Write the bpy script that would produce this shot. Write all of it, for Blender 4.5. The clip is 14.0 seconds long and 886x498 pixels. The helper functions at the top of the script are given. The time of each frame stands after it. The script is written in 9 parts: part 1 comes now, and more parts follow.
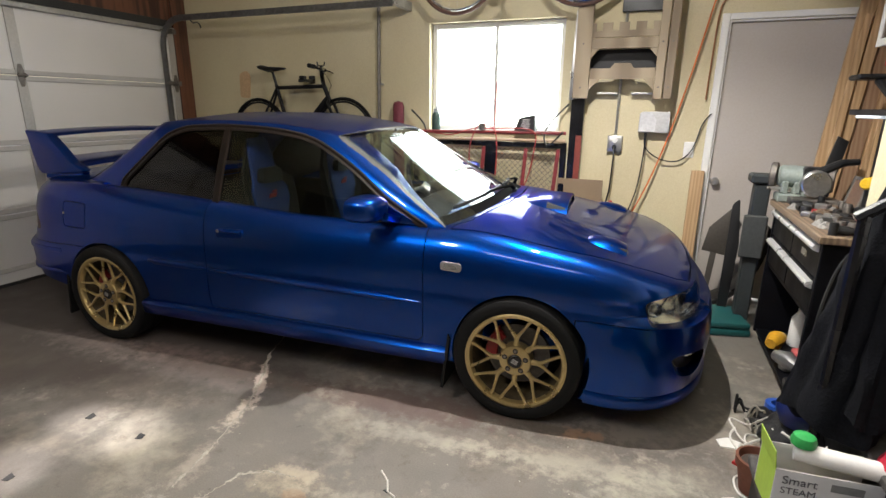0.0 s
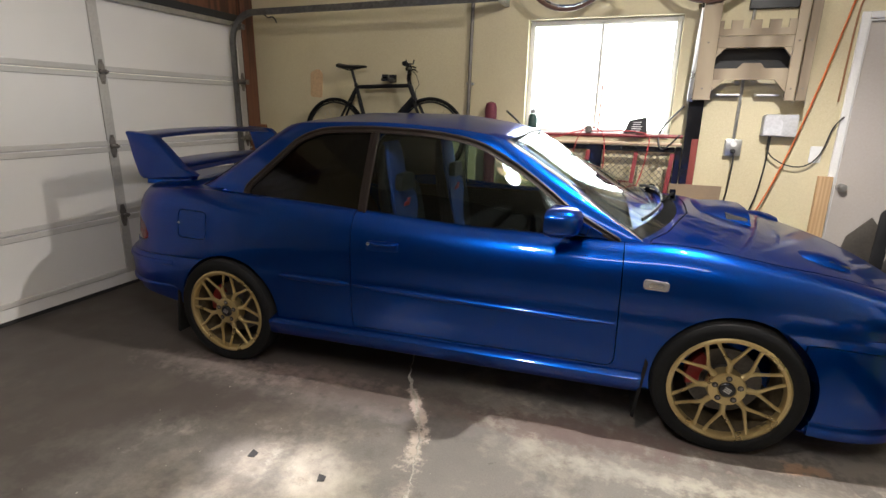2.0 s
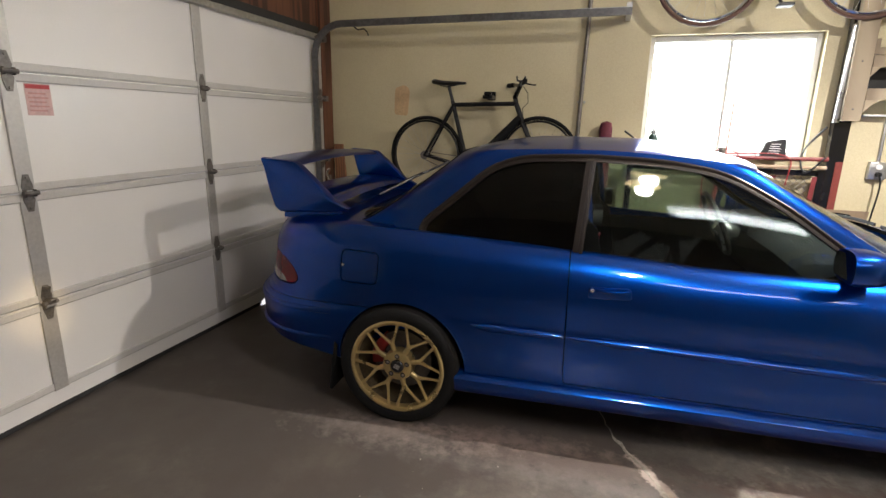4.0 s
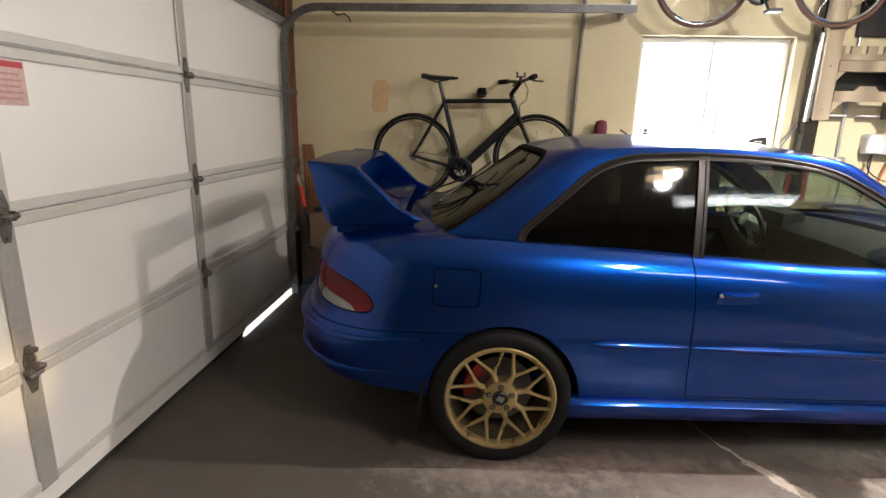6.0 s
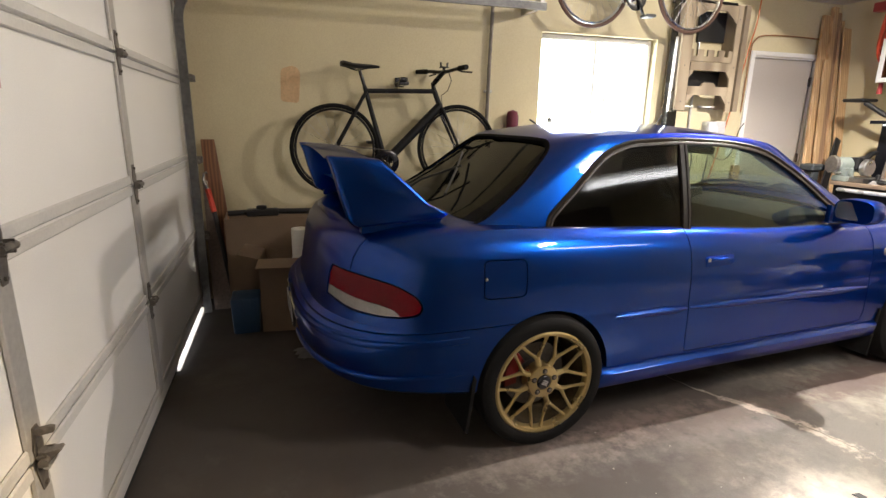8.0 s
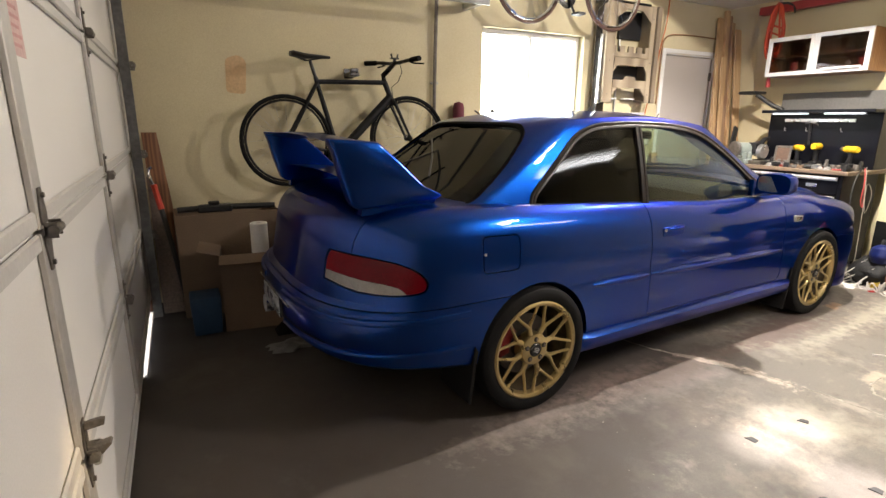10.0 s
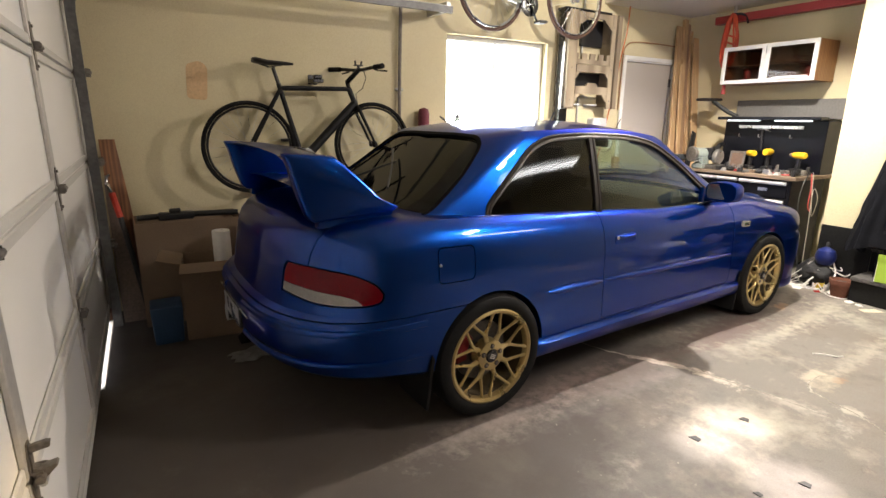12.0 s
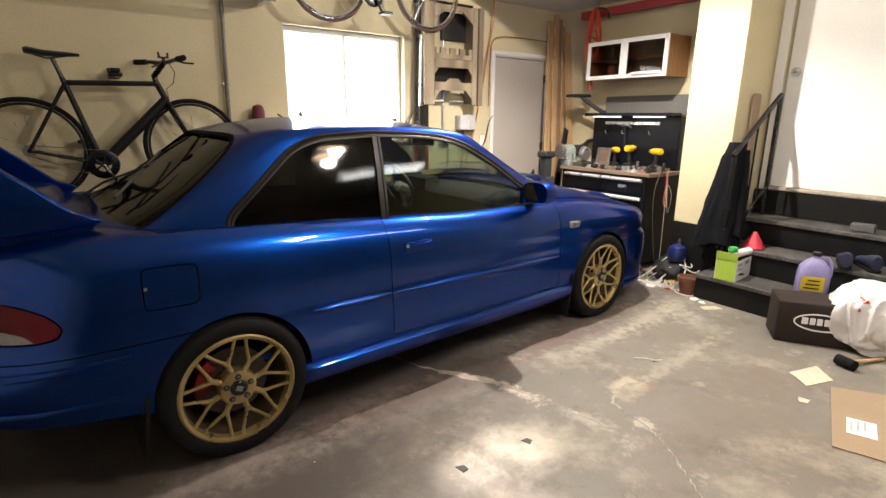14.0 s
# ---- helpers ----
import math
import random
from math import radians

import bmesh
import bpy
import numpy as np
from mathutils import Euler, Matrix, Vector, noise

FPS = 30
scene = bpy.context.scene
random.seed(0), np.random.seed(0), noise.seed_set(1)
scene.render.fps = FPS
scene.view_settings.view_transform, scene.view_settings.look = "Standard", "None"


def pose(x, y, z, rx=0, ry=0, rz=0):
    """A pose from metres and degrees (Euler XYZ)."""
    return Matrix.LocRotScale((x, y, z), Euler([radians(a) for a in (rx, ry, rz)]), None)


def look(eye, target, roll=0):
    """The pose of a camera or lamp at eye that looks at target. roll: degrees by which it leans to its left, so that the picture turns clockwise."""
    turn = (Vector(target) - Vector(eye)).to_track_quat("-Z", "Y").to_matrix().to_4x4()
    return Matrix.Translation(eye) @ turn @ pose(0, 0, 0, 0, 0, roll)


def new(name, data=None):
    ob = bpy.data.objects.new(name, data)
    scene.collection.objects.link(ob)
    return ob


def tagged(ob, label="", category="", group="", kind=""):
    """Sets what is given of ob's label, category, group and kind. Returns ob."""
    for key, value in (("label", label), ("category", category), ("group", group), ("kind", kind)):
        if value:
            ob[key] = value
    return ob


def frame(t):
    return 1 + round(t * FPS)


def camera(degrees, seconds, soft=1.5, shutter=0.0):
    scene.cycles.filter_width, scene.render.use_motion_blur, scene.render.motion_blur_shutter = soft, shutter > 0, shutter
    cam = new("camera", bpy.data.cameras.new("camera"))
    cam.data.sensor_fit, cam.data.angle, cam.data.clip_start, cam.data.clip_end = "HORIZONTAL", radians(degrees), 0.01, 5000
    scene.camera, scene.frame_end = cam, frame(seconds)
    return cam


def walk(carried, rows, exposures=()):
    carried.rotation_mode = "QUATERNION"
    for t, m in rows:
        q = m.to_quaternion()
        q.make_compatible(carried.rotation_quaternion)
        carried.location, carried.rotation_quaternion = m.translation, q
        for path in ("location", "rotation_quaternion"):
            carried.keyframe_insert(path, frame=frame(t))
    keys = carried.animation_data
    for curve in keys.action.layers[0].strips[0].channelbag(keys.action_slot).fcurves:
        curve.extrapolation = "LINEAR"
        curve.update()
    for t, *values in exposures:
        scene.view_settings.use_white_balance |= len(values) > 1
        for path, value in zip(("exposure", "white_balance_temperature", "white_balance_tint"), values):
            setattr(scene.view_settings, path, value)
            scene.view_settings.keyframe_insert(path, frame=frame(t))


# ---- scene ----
cam = camera(81.8, 14.0)
PATH = [
    (0, (0.394, -0.152, 1.419), (-0.314, 1.64, 0.887), 0.7),
    (0.5, (0.262, -0.217, 1.425), (-0.444, 1.577, 0.895), 0.9),
    (1, (0.068, -0.299, 1.425), (-0.63, 1.499, 0.897), 0.9),
    (1.5, (-0.223, -0.242, 1.394), (-0.902, 1.563, 0.862), 0.9),
    (2, (-0.537, -0.252, 1.412), (-1.207, 1.557, 0.881), 1.0),
    (2.5, (-0.846, -0.335, 1.449), (-1.513, 1.475, 0.919), 1.1),
    (3, (-1.133, -0.292, 1.419), (-1.774, 1.53, 0.9), 1.1),
    (3.5, (-1.384, -0.22, 1.431), (-1.997, 1.618, 0.932), 1.0),
    (4, (-1.722, -0.265, 1.449), (-2.298, 1.588, 0.964), 1.1),
    (4.2, (-1.831, -0.276, 1.462), (-2.393, 1.583, 0.983), 1.1),
    (6.3, (-2.873, -0.074, 1.409), (-2.875, 1.869, 0.932), 1.2),
    (6.5, (-2.96, -0.039, 1.413), (-2.888, 1.902, 0.933), 1.1),
    (7, (-3.183, 0.016, 1.397), (-2.919, 1.939, 0.916), 1.0),
    (7.5, (-3.432, 0.012, 1.39), (-2.983, 1.901, 0.911), 0.9),
    (8, (-3.613, 0.057, 1.383), (-3.034, 1.908, 0.894), 0.9),
    (10.3, (-3.987, 0.1, 1.314), (-3.074, 1.81, 0.821), 0.6),
    (10.5, (-3.993, 0.098, 1.316), (-3.069, 1.8, 0.819), 0.8),
    (11, (-3.989, 0.094, 1.317), (-3.049, 1.788, 0.82), 0.8),
    (11.5, (-3.966, 0.071, 1.339), (-3.011, 1.757, 0.842), 0.7),
    (12, (-3.915, 0.026, 1.384), (-2.942, 1.702, 0.889), 0.7),
    (12.5, (-3.71, -0.072, 1.425), (-2.731, 1.6, 0.928), 0.6),
    (13, (-3.452, -0.18, 1.393), (-2.47, 1.491, 0.899), 0.4),
    (13.5, (-3.251, -0.237, 1.396), (-2.209, 1.397, 0.905), 0.4),
    (14, (-3.026, -0.205, 1.388), (-1.893, 1.366, 0.887), 0.4),
]
walk(cam, [(t, look(eye, target, roll)) for t, eye, target, roll in PATH], [(0, -0.50, 6250, 10), (1.5, -0.56, 6250, 10), (2, -0.34, 6250, 11), (2.5, -0.26, 6250, 11), (4, -0.16, 6350, 12), (6.5, 0.18, 6500, 12), (8, 0.22, 6600, 12), (11, 0.22, 6700, 12), (13, 0.16, 6800, 12), (13.5, 0.10, 6850, 12), (14, -0.14, 6850, 12)])

# ---- world and lamps ----
world = bpy.data.worlds.new("sky")
scene.world = world
world.use_nodes = True
_sky = world.node_tree.nodes.new("ShaderNodeTexSky")
_sky.sky_type, _sky.sun_disc = "NISHITA", False
_sky.sun_elevation, _sky.sun_rotation = radians(44), radians(290)
world.node_tree.links.new(_sky.outputs[0], world.node_tree.nodes["Background"].inputs[0])
world.node_tree.nodes["Background"].inputs[1].default_value = 0.15


def lamp(name, kind, power, colour, m, **more):
    data = bpy.data.lights.new(name, kind)
    data.energy, data.color = power, colour
    if kind == "AREA":
        data.shape, data.size, data.size_y = "RECTANGLE", more["size"], more["size_y"]
    elif kind == "SUN":
        data.angle = radians(more["angle"])
    else:
        data.shadow_soft_size = more["soft"]
    if kind == "SPOT":
        data.spot_size, data.spot_blend = radians(more["cone"]), more["blend"]
    ob = new(name, data)
    ob.matrix_world = m
    return ob


lamp("sun", "SUN", 5.0, (1.0, 0.95, 0.88), look((-12, 3.5, 7.4), (-4.4, 3.0, 0.0)), angle=0.6)
# daylight from the sky in the window's opening
lamp("window_daylight", "AREA", 22, (0.90, 0.96, 1.0), look((-0.9, 4.28, 1.67), (-0.9, 0, 1.3)), size=1.1, size_y=0.84)
# bare bulb on the ceiling over the bonnet
lamp("ceiling_bulb", "SPOT", 350, (1.0, 0.94, 0.87), pose(0.05, 2.2, 2.72), soft=0.022, cone=140, blend=0.5)
lamp("ceiling_bulb_glow", "POINT", 104, (1.0, 0.94, 0.86), pose(0.05, 2.2, 2.725), soft=0.03)
for s in (-1, 1):
    lamp("opener_glow", "POINT", 53, (1.0, 0.92, 0.88), pose(-1.13, 0.42 + 0.13 * s, 2.35), soft=0.08)
# wide tube light
lamp("tube_light_lamp", "AREA", 15, (0.98, 0.99, 1.0), pose(-0.12, -0.12, 2.40, 0, 0, 19), size=1.25, size_y=0.26)
# narrow spots added under the door opener for the bright pools on the floor
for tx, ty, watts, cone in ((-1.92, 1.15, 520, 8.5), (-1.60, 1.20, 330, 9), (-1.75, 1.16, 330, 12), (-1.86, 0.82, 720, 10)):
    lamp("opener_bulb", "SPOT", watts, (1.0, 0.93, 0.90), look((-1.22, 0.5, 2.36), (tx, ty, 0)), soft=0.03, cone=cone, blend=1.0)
# added warm spot for the yellow pool low on the garage door
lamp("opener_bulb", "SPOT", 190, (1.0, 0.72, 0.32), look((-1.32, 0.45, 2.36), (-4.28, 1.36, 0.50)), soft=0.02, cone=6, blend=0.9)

# ---- building tools ----
def thing(name, label, category, at=(0, 0, 0), rz=0.0, group="", kind=""):
    ob = new(name)
    ob.empty_display_size = 0.1
    ob.matrix_basis = pose(*at, 0, 0, rz)
    return tagged(ob, label, category, group, kind)


def smooth(me, angle=35):
    bm = bmesh.new()
    bm.from_mesh(me)
    lim = radians(angle)
    for f in bm.faces:
        f.smooth = True
    for e in bm.edges:
        e.smooth = len(e.link_faces) == 2 and e.calc_face_angle(0) < lim
    bm.to_mesh(me)
    bm.free()
    return me


def mesh_of(name, bm, material, angle=35):
    me = bpy.data.meshes.new(name)
    bmesh.ops.recalc_face_normals(bm, faces=bm.faces[:])
    bm.to_mesh(me)
    bm.free()
    me.materials.append(material)
    return smooth(me, angle)


def part(name, bm, material, parent=None, label="", at=None, angle=35):
    """One mesh object under a thing or a part."""
    ob = new(name, mesh_of(name, bm, material, angle))
    if parent is not None:
        ob.parent = parent
    if at is not None:
        ob.matrix_basis = at
    return tagged(ob, label)


def struct(name, bm, material, label, category, angle=35):
    return tagged(part(name, bm, material, None, "", None, angle), label, category, "", "structure")


def box(bm, x0, x1, y0, y1, z0, z1, bevel=0.0, m=None, seg=1):
    r = bmesh.ops.create_cube(bm, size=1.0)
    vs = r["verts"]
    for v in vs:
        v.co = Vector((x0 + (v.co.x + 0.5) * (x1 - x0), y0 + (v.co.y + 0.5) * (y1 - y0), z0 + (v.co.z + 0.5) * (z1 - z0)))
    if bevel > 0:
        es = list({e for v in vs for e in v.link_edges})
        r2 = bmesh.ops.bevel(bm, geom=es, offset=bevel, segments=seg, affect="EDGES", profile=0.5)
        vs = list({v for f in r2["faces"] for v in f.verts} | {v for v in vs if v.is_valid})
    if m is not None:
        bmesh.ops.transform(bm, matrix=m, verts=vs)
    return vs


def frames_along(pts, closed=False):
    pts = [Vector(p) for p in pts]
    n = len(pts)
    tang = []
    for i in range(n):
        a = pts[(i - 1) % n] if closed or i > 0 else pts[0]
        b = pts[(i + 1) % n] if closed or i < n - 1 else pts[-1]
        tang.append((b - a).normalized())
    up = Vector((0, 0, 1)) if abs(tang[0].z) < 0.9 else Vector((1, 0, 0))
    out = []
    for t in tang:
        side = t.cross(up)
        if side.length < 1e-5:
            side = t.orthogonal()
        side.normalize()
        up = side.cross(t).normalized()
        out.append((side, up))
    return pts, out


def tube(bm, pts, r, seg=8, closed=False, cap=True, flat=1.0):
    """A round bar along points; r a number or one for each point; flat squeezes it upward."""
    pts, fr = frames_along(pts, closed)
    rs = r if isinstance(r, (list, tuple)) else [r] * len(pts)
    rings = []
    for p, (s, u), q in zip(pts, fr, rs):
        rings.append([bm.verts.new(p + q * (math.cos(2 * math.pi * k / seg) * s + flat * math.sin(2 * math.pi * k / seg) * u)) for k in range(seg)])
    n = len(rings)
    for i in range(n if closed else n - 1):
        a, b = rings[i], rings[(i + 1) % n]
        for k in range(seg):
            bm.faces.new((a[k], a[(k + 1) % seg], b[(k + 1) % seg], b[k]))
    if cap and not closed:
        bm.faces.new(rings[0][::-1])
        bm.faces.new(rings[-1])
    return [v for ring in rings for v in ring]


def lathe(bm, profile, seg=32, axis="Z", m=None, closed=False):
    """Turn (radius, height) points round an axis."""
    rings = []
    for r, h in profile:
        ring = []
        for k in range(seg):
            a = 2 * math.pi * k / seg
            c, s = r * math.cos(a), r * math.sin(a)
            ring.append(bm.verts.new((c, s, h) if axis == "Z" else ((h, c, s) if axis == "X" else (c, h, s))))
        rings.append(ring)
    n = len(rings)
    for i in range(n if closed else n - 1):
        a, b = rings[i], rings[(i + 1) % n]
        for k in range(seg):
            bm.faces.new((a[k], a[(k + 1) % seg], b[(k + 1) % seg], b[k]))
    if not closed:
        if profile[0][0] > 1e-6:
            bm.faces.new(rings[0][::-1])
        if profile[-1][0] > 1e-6:
            bm.faces.new(rings[-1])
    bmesh.ops.remove_doubles(bm, verts=[v for ring in rings for v in ring if v.is_valid], dist=1e-6)
    vs = [v for ring in rings for v in ring if v.is_valid]
    if m is not None:
        bmesh.ops.transform(bm, matrix=m, verts=vs)
    return vs


def prism(bm, outline, d0, d1, plane="XZ", bevel=0.0):
    """A flat outline given thickness from d0 to d1; plane says which two axes the outline uses."""
    def put(a, b, d):
        return {"XZ": (a, d, b), "XY": (a, b, d), "YZ": (d, a, b)}[plane]
    lo = [bm.verts.new(put(a, b, d0)) for a, b in outline]
    hi = [bm.verts.new(put(a, b, d1)) for a, b in outline]
    n = len(lo)
    fs = [bm.faces.new(lo), bm.faces.new(hi[::-1])]
    for i in range(n):
        fs.append(bm.faces.new((lo[i], hi[i], hi[(i + 1) % n], lo[(i + 1) % n])))
    bmesh.ops.recalc_face_normals(bm, faces=fs)
    if bevel > 0:
        bmesh.ops.bevel(bm, geom=list({e for f in fs[:2] for e in f.edges}), offset=bevel, segments=2, affect="EDGES", profile=0.5)
    return lo + hi


def rounded(pts, r, n=4):
    """A polygon with its corners rounded by r."""
    out, k = [], len(pts)
    for i in range(k):
        p, a, b = Vector(pts[i]), Vector(pts[i - 1]), Vector(pts[(i + 1) % k])
        q = r[i] if isinstance(r, (list, tuple)) else r
        q = min(q, (a - p).length * 0.45, (b - p).length * 0.45)
        s, e = p + (a - p).normalized() * q, p + (b - p).normalized() * q
        for j in range(n + 1):
            t = j / n
            w = (1 - t) ** 2 * s + 2 * t * (1 - t) * p + t * t * e
            out.append((w.x, w.y))
    return out


def curve_of(xs, ys):
    """A smooth curve through points, with no overshoot: a function of x."""
    xs, ys = np.array(xs, float), np.array(ys, float)
    if xs[0] > xs[-1]:
        xs, ys = xs[::-1], ys[::-1]
    h, d = np.diff(xs), np.diff(ys) / np.diff(xs)
    m = np.zeros(len(xs))
    for i in range(1, len(xs) - 1):
        if d[i - 1] * d[i] > 0:
            w1, w2 = 2 * h[i] + h[i - 1], h[i] + 2 * h[i - 1]
            m[i] = (w1 + w2) / (w1 / d[i - 1] + w2 / d[i])
    m[0], m[-1] = d[0], d[-1]

    def at(x):
        x = min(max(x, xs[0]), xs[-1])
        i = min(int(np.searchsorted(xs, x, side="right")) - 1, len(h) - 1)
        t = (x - xs[i]) / h[i]
        return float((2 * t**3 - 3 * t**2 + 1) * ys[i] + (t**3 - 2 * t**2 + t) * h[i] * m[i] + (3 * t**2 - 2 * t**3) * ys[i + 1] + (t**3 - t**2) * h[i] * m[i + 1])
    return at


def cut(me, tools, op="DIFFERENCE"):
    """The mesh me after booleans with the tool meshes, as a new mesh."""
    a = new("work", me)
    obs = []
    for t in tools:
        b = new("work_tool", t)
        obs.append(b)
        mod = a.modifiers.new("cut", "BOOLEAN")
        mod.operation, mod.solver, mod.object = op, "EXACT", b
    dg = bpy.context.evaluated_depsgraph_get()
    dg.update()
    out = bpy.data.meshes.new_from_object(a.evaluated_get(dg))
    for o in (a, *obs):
        bpy.data.objects.remove(o)
    return out


def bm_mesh(bm):
    me = bpy.data.meshes.new("tool")
    bmesh.ops.recalc_face_normals(bm, faces=bm.faces[:])
    bm.to_mesh(me)
    bm.free()
    return me


def shell_part(name, me, material, parent, label="", angle=30):
    me.materials.clear()
    me.materials.append(material)
    for p in me.polygons:
        p.material_index = 0
    ob = new(name, smooth(me, angle))
    ob.parent = parent
    return tagged(ob, label)

# ---- materials ----
def material(name, colour, rough=0.5, metal=0.0, vary=0.12, grain=60.0, blotch=3.0, bump=0.05, coat=0.0, tint=None, rough_vary=0.08, spec=0.5, coat_rough=0.05, stretch=(1, 1, 1), per_piece=0.0):
    """A surface with variation at two scales: grain and blotches, in colour, gloss and relief."""
    mat = bpy.data.materials.new(name)
    mat.use_nodes = True
    nt = mat.node_tree
    N, L = nt.nodes.new, nt.links.new
    b = nt.nodes["Principled BSDF"]
    b.inputs["Metallic"].default_value = metal
    b.inputs["Specular IOR Level"].default_value = spec
    b.inputs["Coat Weight"].default_value = coat
    b.inputs["Coat Roughness"].default_value = coat_rough
    tc, mp = N("ShaderNodeTexCoord"), N("ShaderNodeMapping")
    mp.inputs["Scale"].default_value = stretch
    L(tc.outputs["Object"], mp.inputs[0])
    n1, n2 = N("ShaderNodeTexNoise"), N("ShaderNodeTexNoise")
    n1.inputs["Scale"].default_value, n1.inputs["Detail"].default_value = grain, 4
    n2.inputs["Scale"].default_value, n2.inputs["Detail"].default_value = blotch, 5
    L(mp.outputs[0], n1.inputs["Vector"])
    L(mp.outputs[0], n2.inputs["Vector"])
    add = N("ShaderNodeMath")
    add.operation = "ADD"
    L(n1.outputs[0], add.inputs[0])
    L(n2.outputs[0], add.inputs[1])
    ramp = N("ShaderNodeMapRange")
    ramp.inputs["From Min"].default_value, ramp.inputs["From Max"].default_value = 0.65, 1.35
    L(add.outputs[0], ramp.inputs[0])
    mix = N("ShaderNodeMix")
    mix.data_type = "RGBA"
    t = tint or tuple(c * (1 - 2 * vary) for c in colour)
    mix.inputs[6].default_value = (*t, 1)
    mix.inputs[7].default_value = (*[min(1, c * (1 + vary)) for c in colour], 1)
    L(ramp.outputs[0], mix.inputs[0])
    col = mix.outputs[2]
    if per_piece > 0:
        info, hsv, mr = N("ShaderNodeObjectInfo"), N("ShaderNodeHueSaturation"), N("ShaderNodeMapRange")
        mr.inputs["To Min"].default_value, mr.inputs["To Max"].default_value = 1 - per_piece, 1 + per_piece
        L(info.outputs["Random"], mr.inputs[0])
        L(mr.outputs[0], hsv.inputs["Value"])
        L(col, hsv.inputs["Color"])
        col = hsv.outputs[0]
    L(col, b.inputs["Base Color"])
    rr = N("ShaderNodeMapRange")
    rr.inputs["From Min"].default_value, rr.inputs["From Max"].default_value = 0.3, 0.7
    rr.inputs["To Min"].default_value, rr.inputs["To Max"].default_value = max(0.02, rough - rough_vary), min(1, rough + rough_vary)
    L(n2.outputs[0], rr.inputs[0])
    L(rr.outputs[0], b.inputs["Roughness"])
    if bump > 0:
        bp = N("ShaderNodeBump")
        bp.inputs["Strength"].default_value, bp.inputs["Distance"].default_value = bump, 0.01
        L(n1.outputs[0], bp.inputs["Height"])
        L(bp.outputs[0], b.inputs["Normal"])
    return mat


def pane_material(name, tint, gloss=0.02, most=0.8):
    """Tinted clear pane: what shines through, and the gloss on it, which grows towards grazing sight."""
    mat = bpy.data.materials.new(name)
    mat.use_nodes = True
    nt = mat.node_tree
    nt.nodes.remove(nt.nodes["Principled BSDF"])
    N, L = nt.nodes.new, nt.links.new
    tr, gl, mx, lw, pw, mr = N("ShaderNodeBsdfTransparent"), N("ShaderNodeBsdfGlossy"), N("ShaderNodeMixShader"), N("ShaderNodeLayerWeight"), N("ShaderNodeMath"), N("ShaderNodeMapRange")
    tr.inputs[0].default_value = (*[c**0.5 for c in tint], 1)
    gl.inputs["Roughness"].default_value = gloss
    pw.operation = "POWER"
    pw.inputs[1].default_value = 4.0
    L(lw.outputs["Facing"], pw.inputs[0])
    mr.inputs["To Min"].default_value, mr.inputs["To Max"].default_value = 0.035, most
    L(pw.outputs[0], mr.inputs[0])
    L(mr.outputs[0], mx.inputs[0])
    L(tr.outputs[0], mx.inputs[1])
    L(gl.outputs[0], mx.inputs[2])
    L(mx.outputs[0], nt.nodes["Material Output"].inputs[0])
    return mat


def glow(name, colour, strength):
    mat = bpy.data.materials.new(name)
    mat.use_nodes = True
    b = mat.node_tree.nodes["Principled BSDF"]
    b.inputs["Base Color"].default_value = (*colour, 1)
    b.inputs["Emission Color"].default_value = (*colour, 1)
    b.inputs["Emission Strength"].default_value = strength
    return mat


def wood(name, light, dark, along=(1, 1, 12), rough=0.55, scale=3.0):
    mat = material(name, light, rough, 0, 0.1, 90, 4, 0.08)
    nt = mat.node_tree
    N, L = nt.nodes.new, nt.links.new
    b = nt.nodes["Principled BSDF"]
    tc, mp, wv, ns, rp, info, ad = N("ShaderNodeTexCoord"), N("ShaderNodeMapping"), N("ShaderNodeTexWave"), N("ShaderNodeTexNoise"), N("ShaderNodeValToRGB"), N("ShaderNodeObjectInfo"), N("ShaderNodeVectorMath")
    mp.inputs["Scale"].default_value = [1.0 / a for a in along]
    L(tc.outputs["Object"], ad.inputs[0])
    L(info.outputs["Random"], ad.inputs[1])
    L(ad.outputs[0], mp.inputs[0])
    ns.inputs["Scale"].default_value, ns.inputs["Detail"].default_value = scale * 9, 6
    wv.inputs["Scale"].default_value, wv.inputs["Distortion"].default_value, wv.inputs["Detail"].default_value = scale * 4, 6, 3
    L(mp.outputs[0], ns.inputs["Vector"])
    L(mp.outputs[0], wv.inputs["Vector"])
    mx = N("ShaderNodeMath")
    mx.operation = "MULTIPLY"
    L(wv.outputs["Fac"], mx.inputs[0])
    L(ns.outputs[0], mx.inputs[1])
    rp.color_ramp.elements[0].color, rp.color_ramp.elements[1].color = (*dark, 1), (*light, 1)
    rp.color_ramp.elements[0].position, rp.color_ramp.elements[1].position = 0.05, 0.5
    L(mx.outputs[0], rp.inputs[0])
    L(rp.outputs[0], b.inputs["Base Color"])
    return mat


M_WALL = material("yellow_wall_paint", (0.65, 0.585, 0.385), 0.75, 0, 0.06, 140, 1.3, 0.12, tint=(0.54, 0.465, 0.29))
M_DARKWALL = material("dark_closing_wall", (0.20, 0.17, 0.14), 0.85, 0, 0.2, 60, 0.9, 0.1)
M_CEIL = material("ceiling_paint", (0.72, 0.69, 0.60), 0.8, 0, 0.05, 120, 1.5, 0.08)
M_GDOOR = material("garage_door_white", (0.81, 0.785, 0.755), 0.36, 0, 0.05, 220, 1.1, 0.03, tint=(0.74, 0.725, 0.70))
M_GRAIL = material("grey_primed_steel", (0.60, 0.58, 0.55), 0.45, 0, 0.06, 90, 5, 0.03)
M_SEAL = material("rubber_seal", (0.03, 0.03, 0.03), 0.7)
